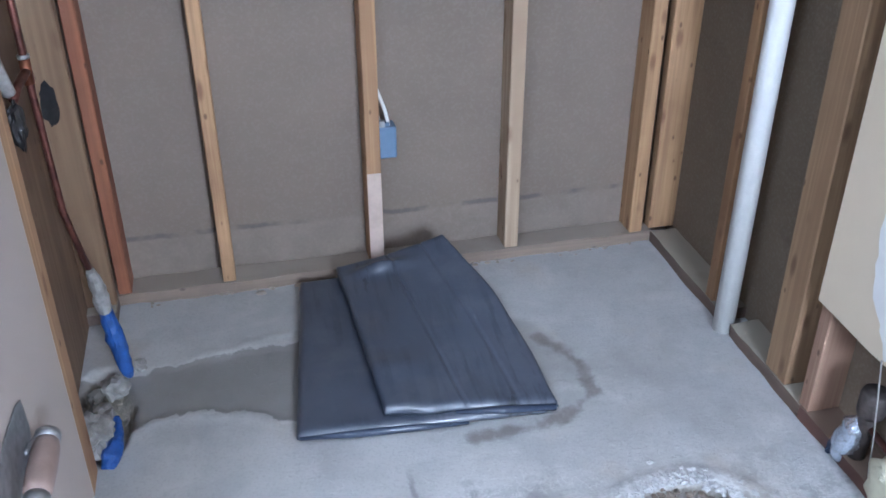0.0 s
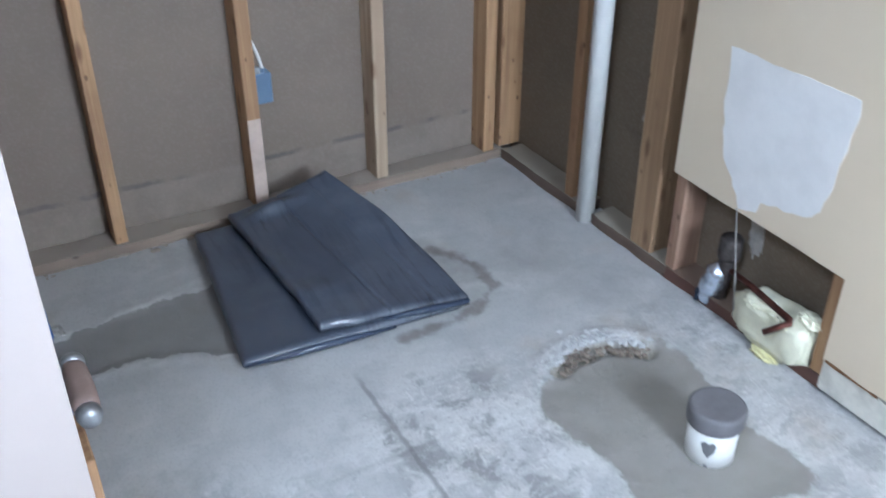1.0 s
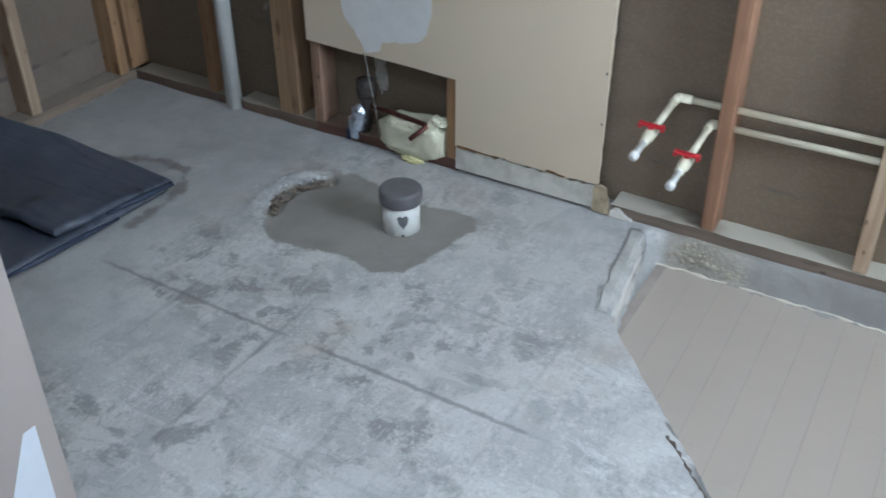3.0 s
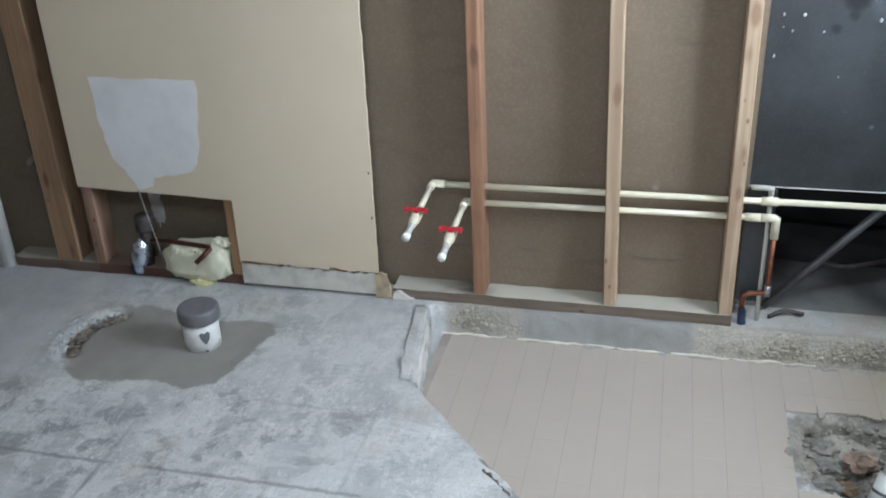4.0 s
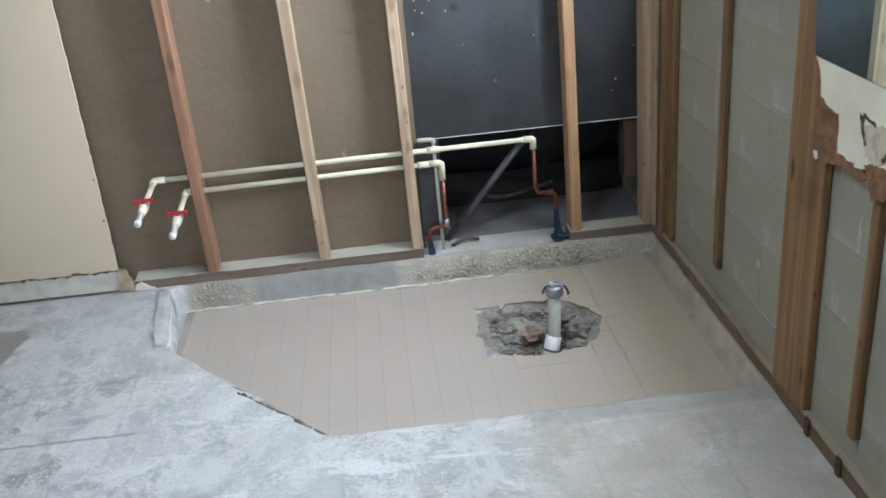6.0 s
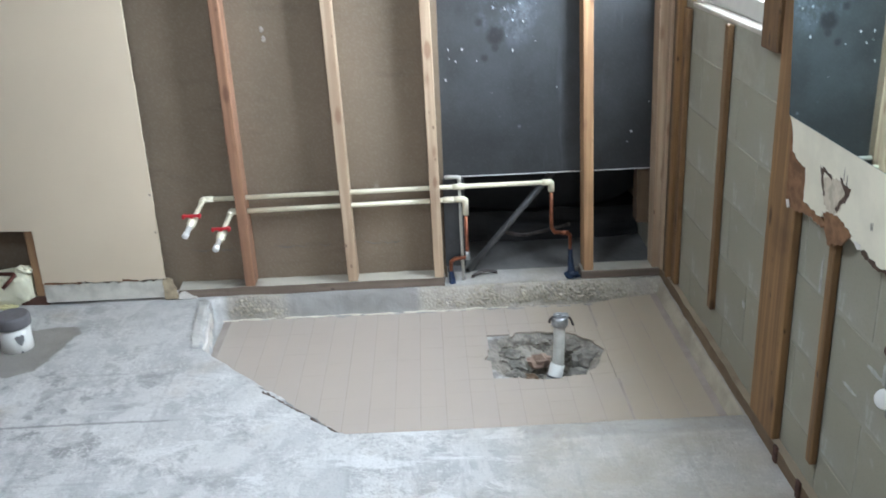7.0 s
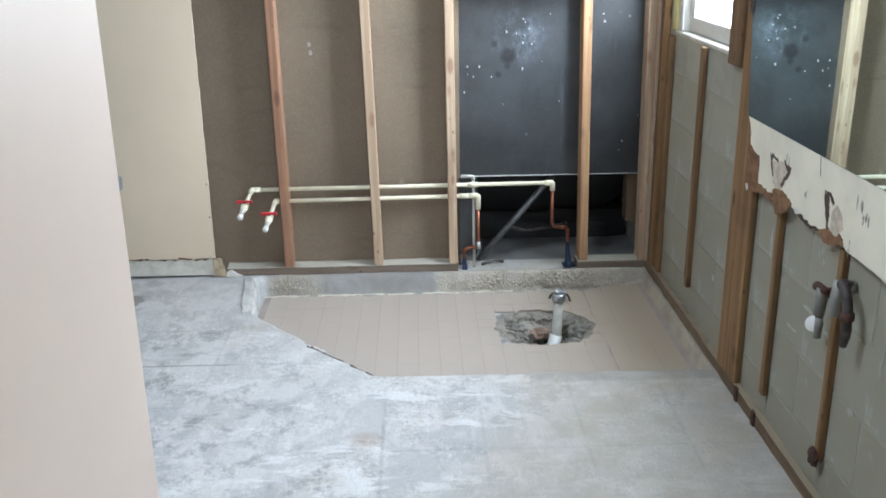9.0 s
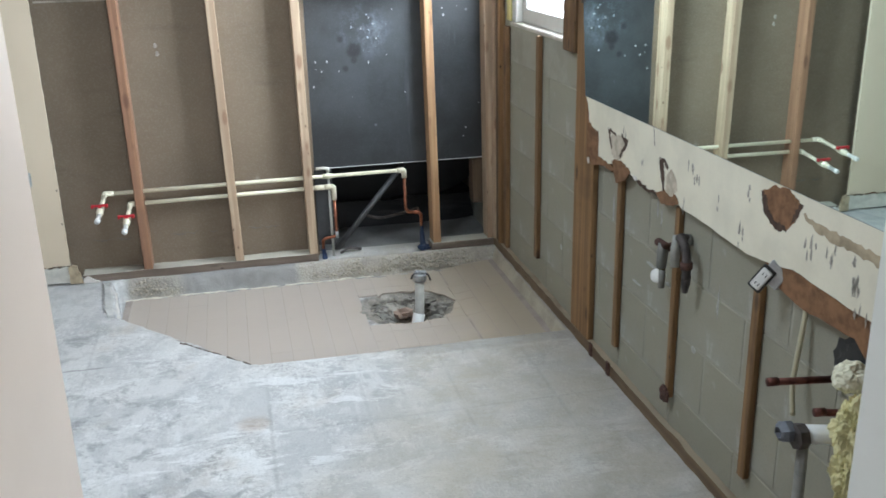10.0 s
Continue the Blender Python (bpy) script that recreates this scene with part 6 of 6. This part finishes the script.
valve(supply, 0.652, 0.4185, PX - 0.03)
second = thing("supply_pipe", "cream plastic water pipe with red valve and copper foot", "pipe", "water pipes")
part("pipe", tube([(PX, 0.545, 0.360), (PX, -0.405, 0.368)], 0.0098, 14), CPVC, second, "", True)
part("elbow", tube([(PX - 0.040, 0.545, 0.3605), (PX - 0.012, 0.545, 0.3605), (PX, 0.543, 0.3605), (PX, 0.533, 0.3605), (PX, 0.527, 0.3605)], 0.0130, 14), CPVC, second, "", True)
part("elbow", tube([(PX, -0.375, 0.368), (PX, -0.412, 0.368), (PX, -0.420, 0.362), (PX, -0.420, 0.300)], 0.0130, 14), CPVC, second, "", True)
part("coupling", lathe([(0.0130, -0.022), (0.0130, 0.022)], (PX, -0.352, 0.3675), 14, axis="y"), CPVC, second, "", True)
part("drop", tube([(PX, -0.420, 0.31), (PX, -0.422, 0.125), (PX, -0.412, 0.108), (PX, -0.368, 0.104), (PX, -0.352, 0.092), (PX - 0.004, -0.350, 0.03)], 0.0080, 12), COPPER, second, "copper drop", True)
part("fitting", lathe([(0.0105, -0.018), (0.0105, 0.018)], (PX, -0.422, 0.118), 12), STEEL, second, "", True)
part("foot_wrap", wrapped([(PX - 0.004, -0.350, 0.050), (PX - 0.008, -0.352, 0.02), (PX - 0.016, -0.356, -0.010)], (0.010, 0.012, 0.014), 8), plain("dull_blue_tape", (0.010, 0.026, 0.075), 0.5, 0, 0.4, 40, 0.3, 60), second, "dull blue taped foot")
valve(second, 0.545, 0.3605, PX - 0.03)
post = thing("conduit", "thin white vertical conduit beside the stud", "pipe")
part("pipe", tube([(PX + 0.014, -0.402, 0.0), (PX + 0.014, -0.398, 0.455)], 0.0068, 12), PIPE_PALE, post, "", True)
part("elbow", tube([(PX + 0.014, -0.398, 0.44), (PX + 0.014, -0.398, 0.456), (PX + 0.014, -0.385, 0.460), (PX + 0.014, -0.340, 0.460)], 0.0085, 12), PIPE_PALE, post, "", True)
solid("drain_pipe", tube([(1.64, -0.430, 0.012), (1.68, -0.800, 0.425)], 0.014, 12), plain("dark_grey_pipe", (0.10, 0.10, 0.10), 0.5, 0.2, 0.3, 20, 0.2), "grey drain pipe slanting under the tub", "pipe", smooth=True)
solid("tub_pipe", tube(curve_points([(1.70, -0.60, 0.155), (1.74, -0.68, 0.125), (1.80, -0.80, 0.122), (1.84, -0.90, 0.13)]), 0.008, 10), STEEL_DARK, "thin grey pipe under the tub", "pipe", smooth=True)
solid("rebar_scrap", tube(curve_points([(1.57, -0.44, 0.010), (1.60, -0.49, 0.02), (1.60, -0.55, 0.012)]), 0.007, 8), STEEL_DARK, "dark bent scrap on the floor", "scrap", smooth=True)
solid("wood_scrap", rough_box((1.62, -1.24, 0.20), (1.70, -1.15, 0.44), 3, 0.012, 3), WOOD_DARK, "dark wood scrap in the tub space", "scrap")

# ---- shower drain ----
drain = thing("shower_drain", "white drain riser with metal cap in the dug hole", "drain pipe")
dx, dy = 1.000, -0.735
part("pipe", tube([(dx - 0.012, dy + 0.020, -0.235), (dx + 0.004, dy + 0.004, -0.150), (dx, dy, 0.055)], 0.0215, 20), PIPE_PALE, drain, "", True)
part("coupling", tube([(dx - 0.028, dy + 0.036, -0.228), (dx + 0.004, dy + 0.006, -0.128)], 0.0275, 20), PVC, drain, "white coupling", True)
part("primer_stripe", tube([(dx - 0.0120, dy + 0.0210, -0.178), (dx - 0.0096, dy + 0.0188, -0.1705)], 0.0282, 20), CAP_GREY, drain, "dark primer stripe", True)
part("cap", lathe([(0.029, 0.038), (0.031, 0.042), (0.031, 0.066), (0.027, 0.072), (0.012, 0.074), (0.004, 0.075)], (dx, dy, 0.0), 20), STEEL, drain, "steel test plug", True)
part("wing_nut", lump((dx, dy - 0.004, 0.075), (0.016, 0.026, 0.010), 5, 3, 0.5, 12), STEEL, drain, "steel wing nut")
part("wing_arm", tube(curve_points([(dx, dy - 0.022, 0.074), (dx - 0.003, dy - 0.040, 0.062), (dx - 0.004, dy - 0.050, 0.036)]), 0.0045, 8), STEEL_DARK, drain, "", True)
part("wing_arm", tube(curve_points([(dx, dy + 0.020, 0.074), (dx - 0.002, dy + 0.034, 0.066), (dx - 0.003, dy + 0.040, 0.050)]), 0.0045, 8), STEEL_DARK, drain, "", True)
BRICK = plain("broken_brick", (0.33, 0.235, 0.18), 0.95, 0, 0.4, 25, 0.7, 60)
for k, (cx, cy, cz, s, m) in enumerate(((1.10, -0.56, -0.135, 0.034, RUBBLE), (0.93, -0.56, -0.130, 0.030, RUBBLE), (1.075, -0.668, -0.150, 0.034, BRICK), (1.12, -0.79, -0.122, 0.036, RUBBLE), (0.93, -0.80, -0.140, 0.030, RUBBLE),
                                        (1.04, -0.84, -0.126, 0.042, RUBBLE), (1.04, -0.57, -0.150, 0.030, RUBBLE), (0.99, -0.62, -0.180, 0.026, MUD))):
    solid("rubble_piece", lump((cx, cy, cz), (s, s * 1.3, s * 0.75), k + 1, 3, 0.45), m, "rough rubble piece in the drain hole", "rubble", "rubble in the drain hole")
bm = bmesh.new()
gravel = random.Random(77)
for k in range(260):
    a, r = gravel.uniform(0, 2 * math.pi), 0.93 * math.sqrt(gravel.random())
    cx, cy = 1.035 + 0.19 * r * math.cos(a), -0.685 + 0.21 * r * math.sin(a)
    low = max(0.0, 1.0 - math.hypot((cx - 0.975) / 0.190, (cy + 0.69) / 0.165))
    s = gravel.uniform(0.004, 0.012)
    lump((cx, cy, PIT - 0.024 - 0.080 * min(1.0, low * 1.8) + 0.3 * s), (s, s * gravel.uniform(0.8, 1.5), s * 0.7), k, 1, 0.6, 9, bm)
tagged(solid("gravel", bm, plain("gravel_mix", (0.30, 0.275, 0.23), 0.95, 0, 0.55, 40, 0.6), "grey-brown gravel in the dug drain hole", "gravel"), kind="stuff")

# broken mortar kerb at the shower's north end and crumbs of white mortar along the wall
kerb = thing("mortar_kerb", "broken pale mortar kerb at the shower edge", "kerb")
own = rough_box((1.032, 0.602, -0.106), (1.455, 0.648, 0.010), 16, 0.012, 6)
for v in own.verts:
    v.co.z -= 0.018 * max(0.0, (0.622 - v.co.y) / 0.02) * (v.co.z > -0.03)
    v.co.y += 0.13 * (v.co.x - 1.04)
part("kerb_piece", own, MORTAR_PALE, kerb, "", True)
own = rough_box((1.040, 0.596, -0.104), (1.36, 0.606, -0.010), 12, 0.009, 17)
for v in own.verts:
    v.co.y += 0.13 * (v.co.x - 1.04)
part("kerb_face", own, GYPSUM, kerb, "chalky white broken face", True)
fillet = bmesh.new()
rows = []
for k in range(61):
    x = 0.400 + 1.070 * k / 60
    w = lambda a: 0.005 * noise.noise(Vector((x * 14, a * 3.1, 2)))
    rows.append([fillet.verts.new(p) for p in ((x, -1.205 + w(1), PIT + 0.038), (x, -1.214 + 0.5 * w(2), PIT + 0.050 + 0.5 * w(3)), (x, -1.221 + 0.3 * w(4), -0.030 + 0.5 * w(5)), (x, -1.229, -0.012), (x, -1.240, -0.014), (x, -1.240, PIT))])
for a, b in zip(rows, rows[1:]):
    for k in range(6):
        fillet.faces.new((a[k], a[(k + 1) % 6], b[(k + 1) % 6], b[k]))
fillet.faces.new(rows[0])
fillet.faces.new(list(reversed(rows[-1])))
bmesh.ops.recalc_face_normals(fillet, faces=fillet.faces[:])
solid("mortar_fillet", fillet, plain("greyish_mortar", (0.42, 0.375, 0.29), 0.95, 0, 0.25, 10, 0.6, 70), "pale mortar fillet between the tiles and the block wall", "mortar", smooth=True)
bead = random.Random(4)
edge = random.Random(12)
way = [(0.396 + 0.0095 * k + edge.uniform(-0.003, 0.003), 0.048 + 0.0094 * k + edge.uniform(-0.003, 0.003), 0.0 + edge.uniform(-0.004, 0.002)) for k in range(30)]
solid("edge_strip", tube(way, 0.005, 6, None, True, [edge.uniform(0.0005, 0.0055) for k in range(30)]), plain("corroded_strip", (0.17, 0.135, 0.11), 0.9, 0.1, 0.5, 40, 0.4), "corroded brown metal strip along the slanted shower edge", "edge strip")
solid("caulk_bead", tube([(1.464 + bead.uniform(-0.006, 0.004), 0.62 - 0.028 * k, -0.0965 + bead.uniform(-0.001, 0.003)) for k in range(44)], 0.004, 6, None, True, [bead.uniform(0.0015, 0.0062) for k in range(44)]), plain("old_caulk", (0.70, 0.66, 0.55), 0.7, 0, 0.15), "broken white caulk bead along the tile edge", "caulk")
bm = bmesh.new()
crumb = random.Random(31)
for k in range(64):
    y = crumb.uniform(-1.18, 0.58)
    s = crumb.uniform(0.004, 0.010)
    lump((1.462 + crumb.gauss(0, 0.006), y, PIT + 0.006), (s * 0.8, s * crumb.uniform(1.2, 3.0), s * 0.55), k, 2, 0.6, 9, bm)
tagged(solid("mortar_crumbs", bm, MORTAR_WHITE, "pale mortar crumbs along the tile edge", "mortar"), kind="stuff")
bm = bmesh.new()
for k in range(760):
    y = crumb.uniform(-1.22, -0.28) if k < 640 else crumb.uniform(0.34, 0.61)
    t = crumb.random()
    s = crumb.uniform(0.003, 0.009)
    lump((1.470 + 0.026 * t, y, -0.078 + 0.075 * t + crumb.uniform(-0.006, 0.004)), (s, s * crumb.uniform(0.8, 1.5), s), k, 1, 0.6, 9, bm)
tagged(solid("aggregate", bm, plain("pebbly_aggregate", (0.42, 0.383, 0.31), 0.95, 0, 0.30, 70, 0.5), "pebbly broken aggregate along the wall", "aggregate"), kind="stuff")

# ---- fittings on the block wall ----
bib = thing("wall_valve", "old grey stub-out with rusty ends on the block wall", "pipe fitting")
by, bx = -1.212, -0.470
part("stub", tube([(bx, BLOCK_FACE, 0.640), (bx, by, 0.640)], 0.014, 12), RUST, bib, "rusty stub", True)
part("body", tube([(bx, by, 0.655), (bx + 0.001, by + 0.001, 0.63), (bx + 0.003, by + 0.002, 0.575)], 0.0165, 14, None, True, [0.015, 0.018, 0.015]), PIPE_GREY, bib, "", True)
nut = tube([(bx + 0.034, by + 0.004, 0.650), (bx + 0.028, by + 0.004, 0.650), (bx - 0.020, by, 0.652)], 0.012, 12, None, True, [0.010, 0.0135, 0.011])
part("nut", nut, RUST, bib, "dark rusty cross handle", True)
part("valve_neck", tube([(bx + 0.002, by, 0.590), (bx + 0.003, by + 0.002, 0.572)], 0.0135, 12), plain("dull_brass", (0.34, 0.27, 0.10), 0.45, 0.5, 0.3, 30, 0.1), bib, "dull brass ring", True)
cap = lathe([(0.014, -0.016), (0.021, -0.012), (0.0225, 0.000), (0.0225, 0.008), (0.019, 0.012), (0.004, 0.0135)], (0, 0, 0), 22)
cap.transform(Matrix.Translation((bx + 0.012, by + 0.006, 0.545)) @ Vector((0, 0, 1)).rotation_difference(Vector((-0.62, 0.72, 0.32))).to_matrix().to_4x4())
part("white_knob", cap, OUTLET_WHITE, bib, "round white plastic cap", True)
part("tail", tube([(bx - 0.006, by + 0.002, 0.570), (bx - 0.004, by + 0.002, 0.512)], 0.011, 10), PIPE_GREY, bib, "", True)
arm = thing("waste_arm", "dark iron waste arm bent down the wall", "pipe")
part("sleeve", tube([(-0.540, by - 0.006, 0.700), (-0.542, by - 0.004, 0.66), (-0.546, by - 0.002, 0.605)], 0.018, 16, None, True, [0.011, 0.0150, 0.0125]), plain("grey_sleeve", (0.33, 0.325, 0.295), 0.5, 0, 0.25, 25, 0.1), arm, "pale grey plastic sleeve", True)
part("bend", tube(curve_points([(-0.556, BLOCK_FACE, 0.690), (-0.575, by, 0.705), (-0.612, by + 0.006, 0.698), (-0.632, by + 0.006, 0.665), (-0.632, by + 0.004, 0.625), (-0.626, by, 0.595)]), 0.0130, 14), STEEL_DARK, arm, "", True)
part("collar", lathe([(0.015, -0.012), (0.0185, -0.009), (0.0185, 0.009), (0.015, 0.012)], (-0.632, by + 0.005, 0.640), 14), RUST, arm, "", True)
part("tail", tube([(-0.627, by, 0.605), (-0.625, by, 0.580), (-0.622, by, 0.552)], 0.0135, 12, None, True, [0.0140, 0.0130, 0.008]), STEEL_DARK, arm, "", True)
part("cuff", lathe([(0.018, -0.008), (0.018, 0.008)], (-0.560, BLOCK_FACE + 0.012, 0.690), 12, axis="y"), PIPE_GREY, arm, "", True)
solid("pipe_foot", lump((-0.498, SOUTH + 0.003, 0.155), (0.024, 0.012, 0.028), 4, 3, 0.4), RUST, "rusty bracket at the foot of the furring strip", "bracket")

outlet = thing("outlet", "white duplex outlet hanging from a steel box", "outlet")
tilt = Matrix.Translation((-1.040, -1.200, 0.752)) @ Euler((0.20, -0.55, 0.55)).to_matrix().to_4x4() @ Matrix.Scale(0.66, 4)
for name, lo, hi, m, b in (("steel_box", (-0.060, -0.045, -0.005), (0.020, 0.005, 0.075), STEEL, 0.004), ("cover", (-0.026, 0.006, -0.055), (0.030, 0.014, 0.050), BLACK, 0.006), ("receptacle", (-0.019, 0.013, -0.045), (0.023, 0.022, 0.040), OUTLET_WHITE, 0.006)):
    bm = box(lo, hi, b, None, 2)
    bm.transform(tilt)
    part(name, bm, m, outlet)
for z in (-0.026, 0.018):
    for x in (-0.006, 0.008):
        bm = box((x - 0.0016, 0.0215, z - 0.006), (x + 0.0016, 0.0226, z + 0.006))
        bm.transform(tilt)
        part("slot", bm, BLACK, outlet)

for x0, z0, y_tip, label in ((-1.300, 0.606, -1.073, "capped copper stub-out beside the cable"), (-1.368, 0.556, -1.150, "copper stub-out above the white drain arm")):
    ob = thing("copper_stub", label, "pipe", "copper stub-outs")
    part("tube", tube([(x0, BLOCK_FACE, z0 - 0.006), (x0, y_tip, z0 + 0.010)], 0.0085, 12), COPPER_OLD, ob, "", True)
    part("cap", tube([(x0, y_tip - 0.020, z0 + 0.009), (x0, y_tip + 0.004, z0 + 0.0105)], 0.0100, 12), COPPER_OLD, ob, "", True)
waste = thing("sink_drain", "white sink drain arm with grey nut and downpipe", "drain pipe")
part("arm", tube([(-1.395, BLOCK_FACE, 0.510), (-1.386, -1.118, 0.528)], 0.021, 16), PVC, waste, "white plastic arm", True)
part("nut", lathe([(0.022, -0.014), (0.029, -0.010), (0.029, 0.012), (0.022, 0.016)], (-1.384, -1.104, 0.524), 8, axis="y"), STEEL_DARK, waste, "grey faceted nut")
part("flare", lathe([(0.020, -0.004), (0.025, 0.002), (0.026, 0.016), (0.020, 0.026), (0.014, 0.030), (0.010, 0.014)], (-1.368, -1.092, 0.530), 6, axis="y"), plain("dull_zinc", (0.20, 0.215, 0.25), 0.55, 0.3, 0.25, 30, 0.2), waste, "dull zinc slip nut")
part("downpipe", tube([(-1.388, -1.112, 0.51), (-1.394, -1.116, 0.0)], 0.0125, 14), PIPE_GREY, waste, "", True)
solid("loose_cable", tube(curve_points([(-1.150, BLOCK_FACE + 0.004, 0.755), (-1.168, -1.235, 0.68), (-1.172, -1.225, 0.60), (-1.180, -1.215, 0.53), (-1.200, -1.210, 0.46)]), 0.0065, 8), CABLE_YELLOW, "yellowed flat cable hanging on the block wall", "cable", smooth=True)
wool = thing("wall_insulation", "yellow fibreglass bursting from the wall cavity", "insulation")
part("wool", lump((-1.440, -1.195, 0.560), (0.040, 0.042, 0.070), 3, 5, 0.4, 18), INSULATION, wool)
part("wool", lump((-1.445, -1.19, 0.455), (0.028, 0.036, 0.070), 8, 5, 0.45, 18), INSULATION, wool)
part("pale_tuft", lump((-1.402, -1.20, 0.660), (0.036, 0.040, 0.036), 14, 4, 0.25, 12), INSULATION_PALE, wool)
# thin black patch stands in for a shadow smear on the blocks
solid("wall_hole", lump((-1.325, BLOCK_FACE + 0.0005, 0.650), (0.060, 0.003, 0.055), 2, 3, 0.4), BLACK, "flat black patch painted for the dark shadow on the block wall", "hole")

# red handled tool stuck behind the trim
tool = thing("scraper", "red handled scraper tucked beside the mirror", "tool")
part("handle", tube([(0.358, SOUTH + 0.019, 1.536), (0.351, SOUTH + 0.019, 1.520), (0.325, SOUTH + 0.019, 1.456), (0.302, SOUTH + 0.019, 1.400)], 0.012, 14, None, True, [0.007, 0.0110, 0.0115, 0.008]), RED, tool, "red plastic handle", True)
part("shank", tube([(0.303, SOUTH + 0.018, 1.405), (0.291, SOUTH + 0.017, 1.366)], 0.006, 10), STEEL_DARK, tool, "", True)
part("blade", box((0.270, SOUTH + 0.014, 1.308), (0.297, SOUTH + 0.018, 1.372), 0.001), STEEL_DARK, tool)

# ---- pieces: shower tiles and wall blocks ----
SIDE, GAP = 0.0885, 0.0006
bm = box((-SIDE / 2 + 0.0001, -SIDE / 2 + GAP, -0.006), (SIDE / 2 - 0.0001, SIDE / 2 - GAP, 0.0))
for v in bm.verts:
    if v.co.z > -0.001:
        v.co.y *= 0.991
tile_mesh = link_mesh("tile", bm, TILE)
shift = random.Random(17)


def cut_tile(x, y):
    """A tile broken along the edge of the drain hole."""
    own = bmesh.new()
    cells, w = 13, SIDE / 2 - GAP
    size = 2 * w / cells
    for i in range(cells):
        for j in range(cells):
            cx, cy = x - w + (i + 0.5) * size, y - w + (j + 0.5) * size
            edge = math.hypot((cx - 1.035) / 0.200, (cy + 0.685) / 0.225) + 0.10 * noise.noise(Vector((cx * 24, cy * 24, 1)))
            if edge > 0.98:
                box((cx - size / 2 - x, cy - size / 2 - y, -0.006), (cx + size / 2 - x, cy + size / 2 - y, 0.0), 0, own)
    bmesh.ops.remove_doubles(own, verts=own.verts[:], dist=0.0002)
    return link_mesh("tile", own, TILE)


tiles = tagged(new("shower_tiles"), "pink-beige square tiles on the sunken shower floor", "tiled floor", "", "structure")
bm = bmesh.new()
for lo, hi in (((0.390, -0.44), (1.466, 0.033)), ((0.391, 0.033), (1.466, 0.615)), ((0.390, -1.222), (1.466, -0.93)), ((0.390, -0.93), (0.82, -0.44)), ((1.25, -0.93), (1.466, -0.44))):
    box((*lo, PIT - 0.002), (*hi, PIT + 0.0061), 0, bm)
for v in bm.verts:
    if v.co.y > 0.5 and v.co.x < 0.5:
        v.co.x = 0.398 + (v.co.y - 0.033) * 1.093
    v.co.z += float(shower_rise(v.co.y))
part("grout_bed", bm, plain("pinkish_grout", (0.385, 0.335, 0.292), 0.9, 0, 0.2, 9, 0.3), tiles)
for i in range(-1, 14):
    for j in range(-14, 8):
        x, y = 0.419 + SIDE * (i + 0.5), 0.055 + SIDE * (j + 0.5)
        if x > 1.47 or y < -1.185 or y > 0.625 or x < 0.37:
            continue
        nx = (x - 0.392) * 0.675 - (y - 0.033) * 0.738
        if nx < -0.05:
            continue
        reach = math.hypot((x - 1.035) / 0.200, (y + 0.685) / 0.225)
        corner = 0.86 < x < 1.20 and -0.58 < y < -0.48
        if reach < 0.72 or corner:
            continue
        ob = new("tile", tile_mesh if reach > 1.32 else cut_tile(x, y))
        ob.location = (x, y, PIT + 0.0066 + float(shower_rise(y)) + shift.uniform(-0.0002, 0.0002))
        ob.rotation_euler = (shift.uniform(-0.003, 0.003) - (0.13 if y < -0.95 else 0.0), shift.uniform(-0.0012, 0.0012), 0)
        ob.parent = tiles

BL, BH, JO = 0.406, 0.203, 0.010


def block_piece(length, height):
    own = box((-length / 2, -0.006, -height / 2), (length / 2, 0.0, height / 2), 0.002)
    return link_mesh("block", own, BLOCK)


block_meshes = {}
for row in range(0, 13):
    z0 = -0.03 + row * BH
    x = PARTITION - (0.203 if row % 2 else 0.0) - 0.1
    while x < 1.62:
        spans = [(x, x + BL - JO)]
        z1, zb = z0 + BH - JO, z0
        if z1 > WIN[2] and zb < WIN[3]:
            a, b = spans[0]
            spans = [(a, min(b, WIN[0]))] if a < WIN[0] else []
            if b > WIN[1]:
                spans.append((max(a, WIN[1]), b))
        for a, b in spans:
            if b - a < 0.02 or z1 > TOP + 0.1:
                continue
            key = (round(b - a, 3), round(z1 - zb, 3))
            if key not in block_meshes:
                block_meshes[key] = block_piece(b - a, z1 - zb)
            ob = new("block", block_meshes[key])
            ob.location = ((a + b) / 2, BLOCK_FACE + shift.uniform(-0.0008, 0.0004), (zb + z1) / 2)
            ob.parent = wall_south
        x += BL
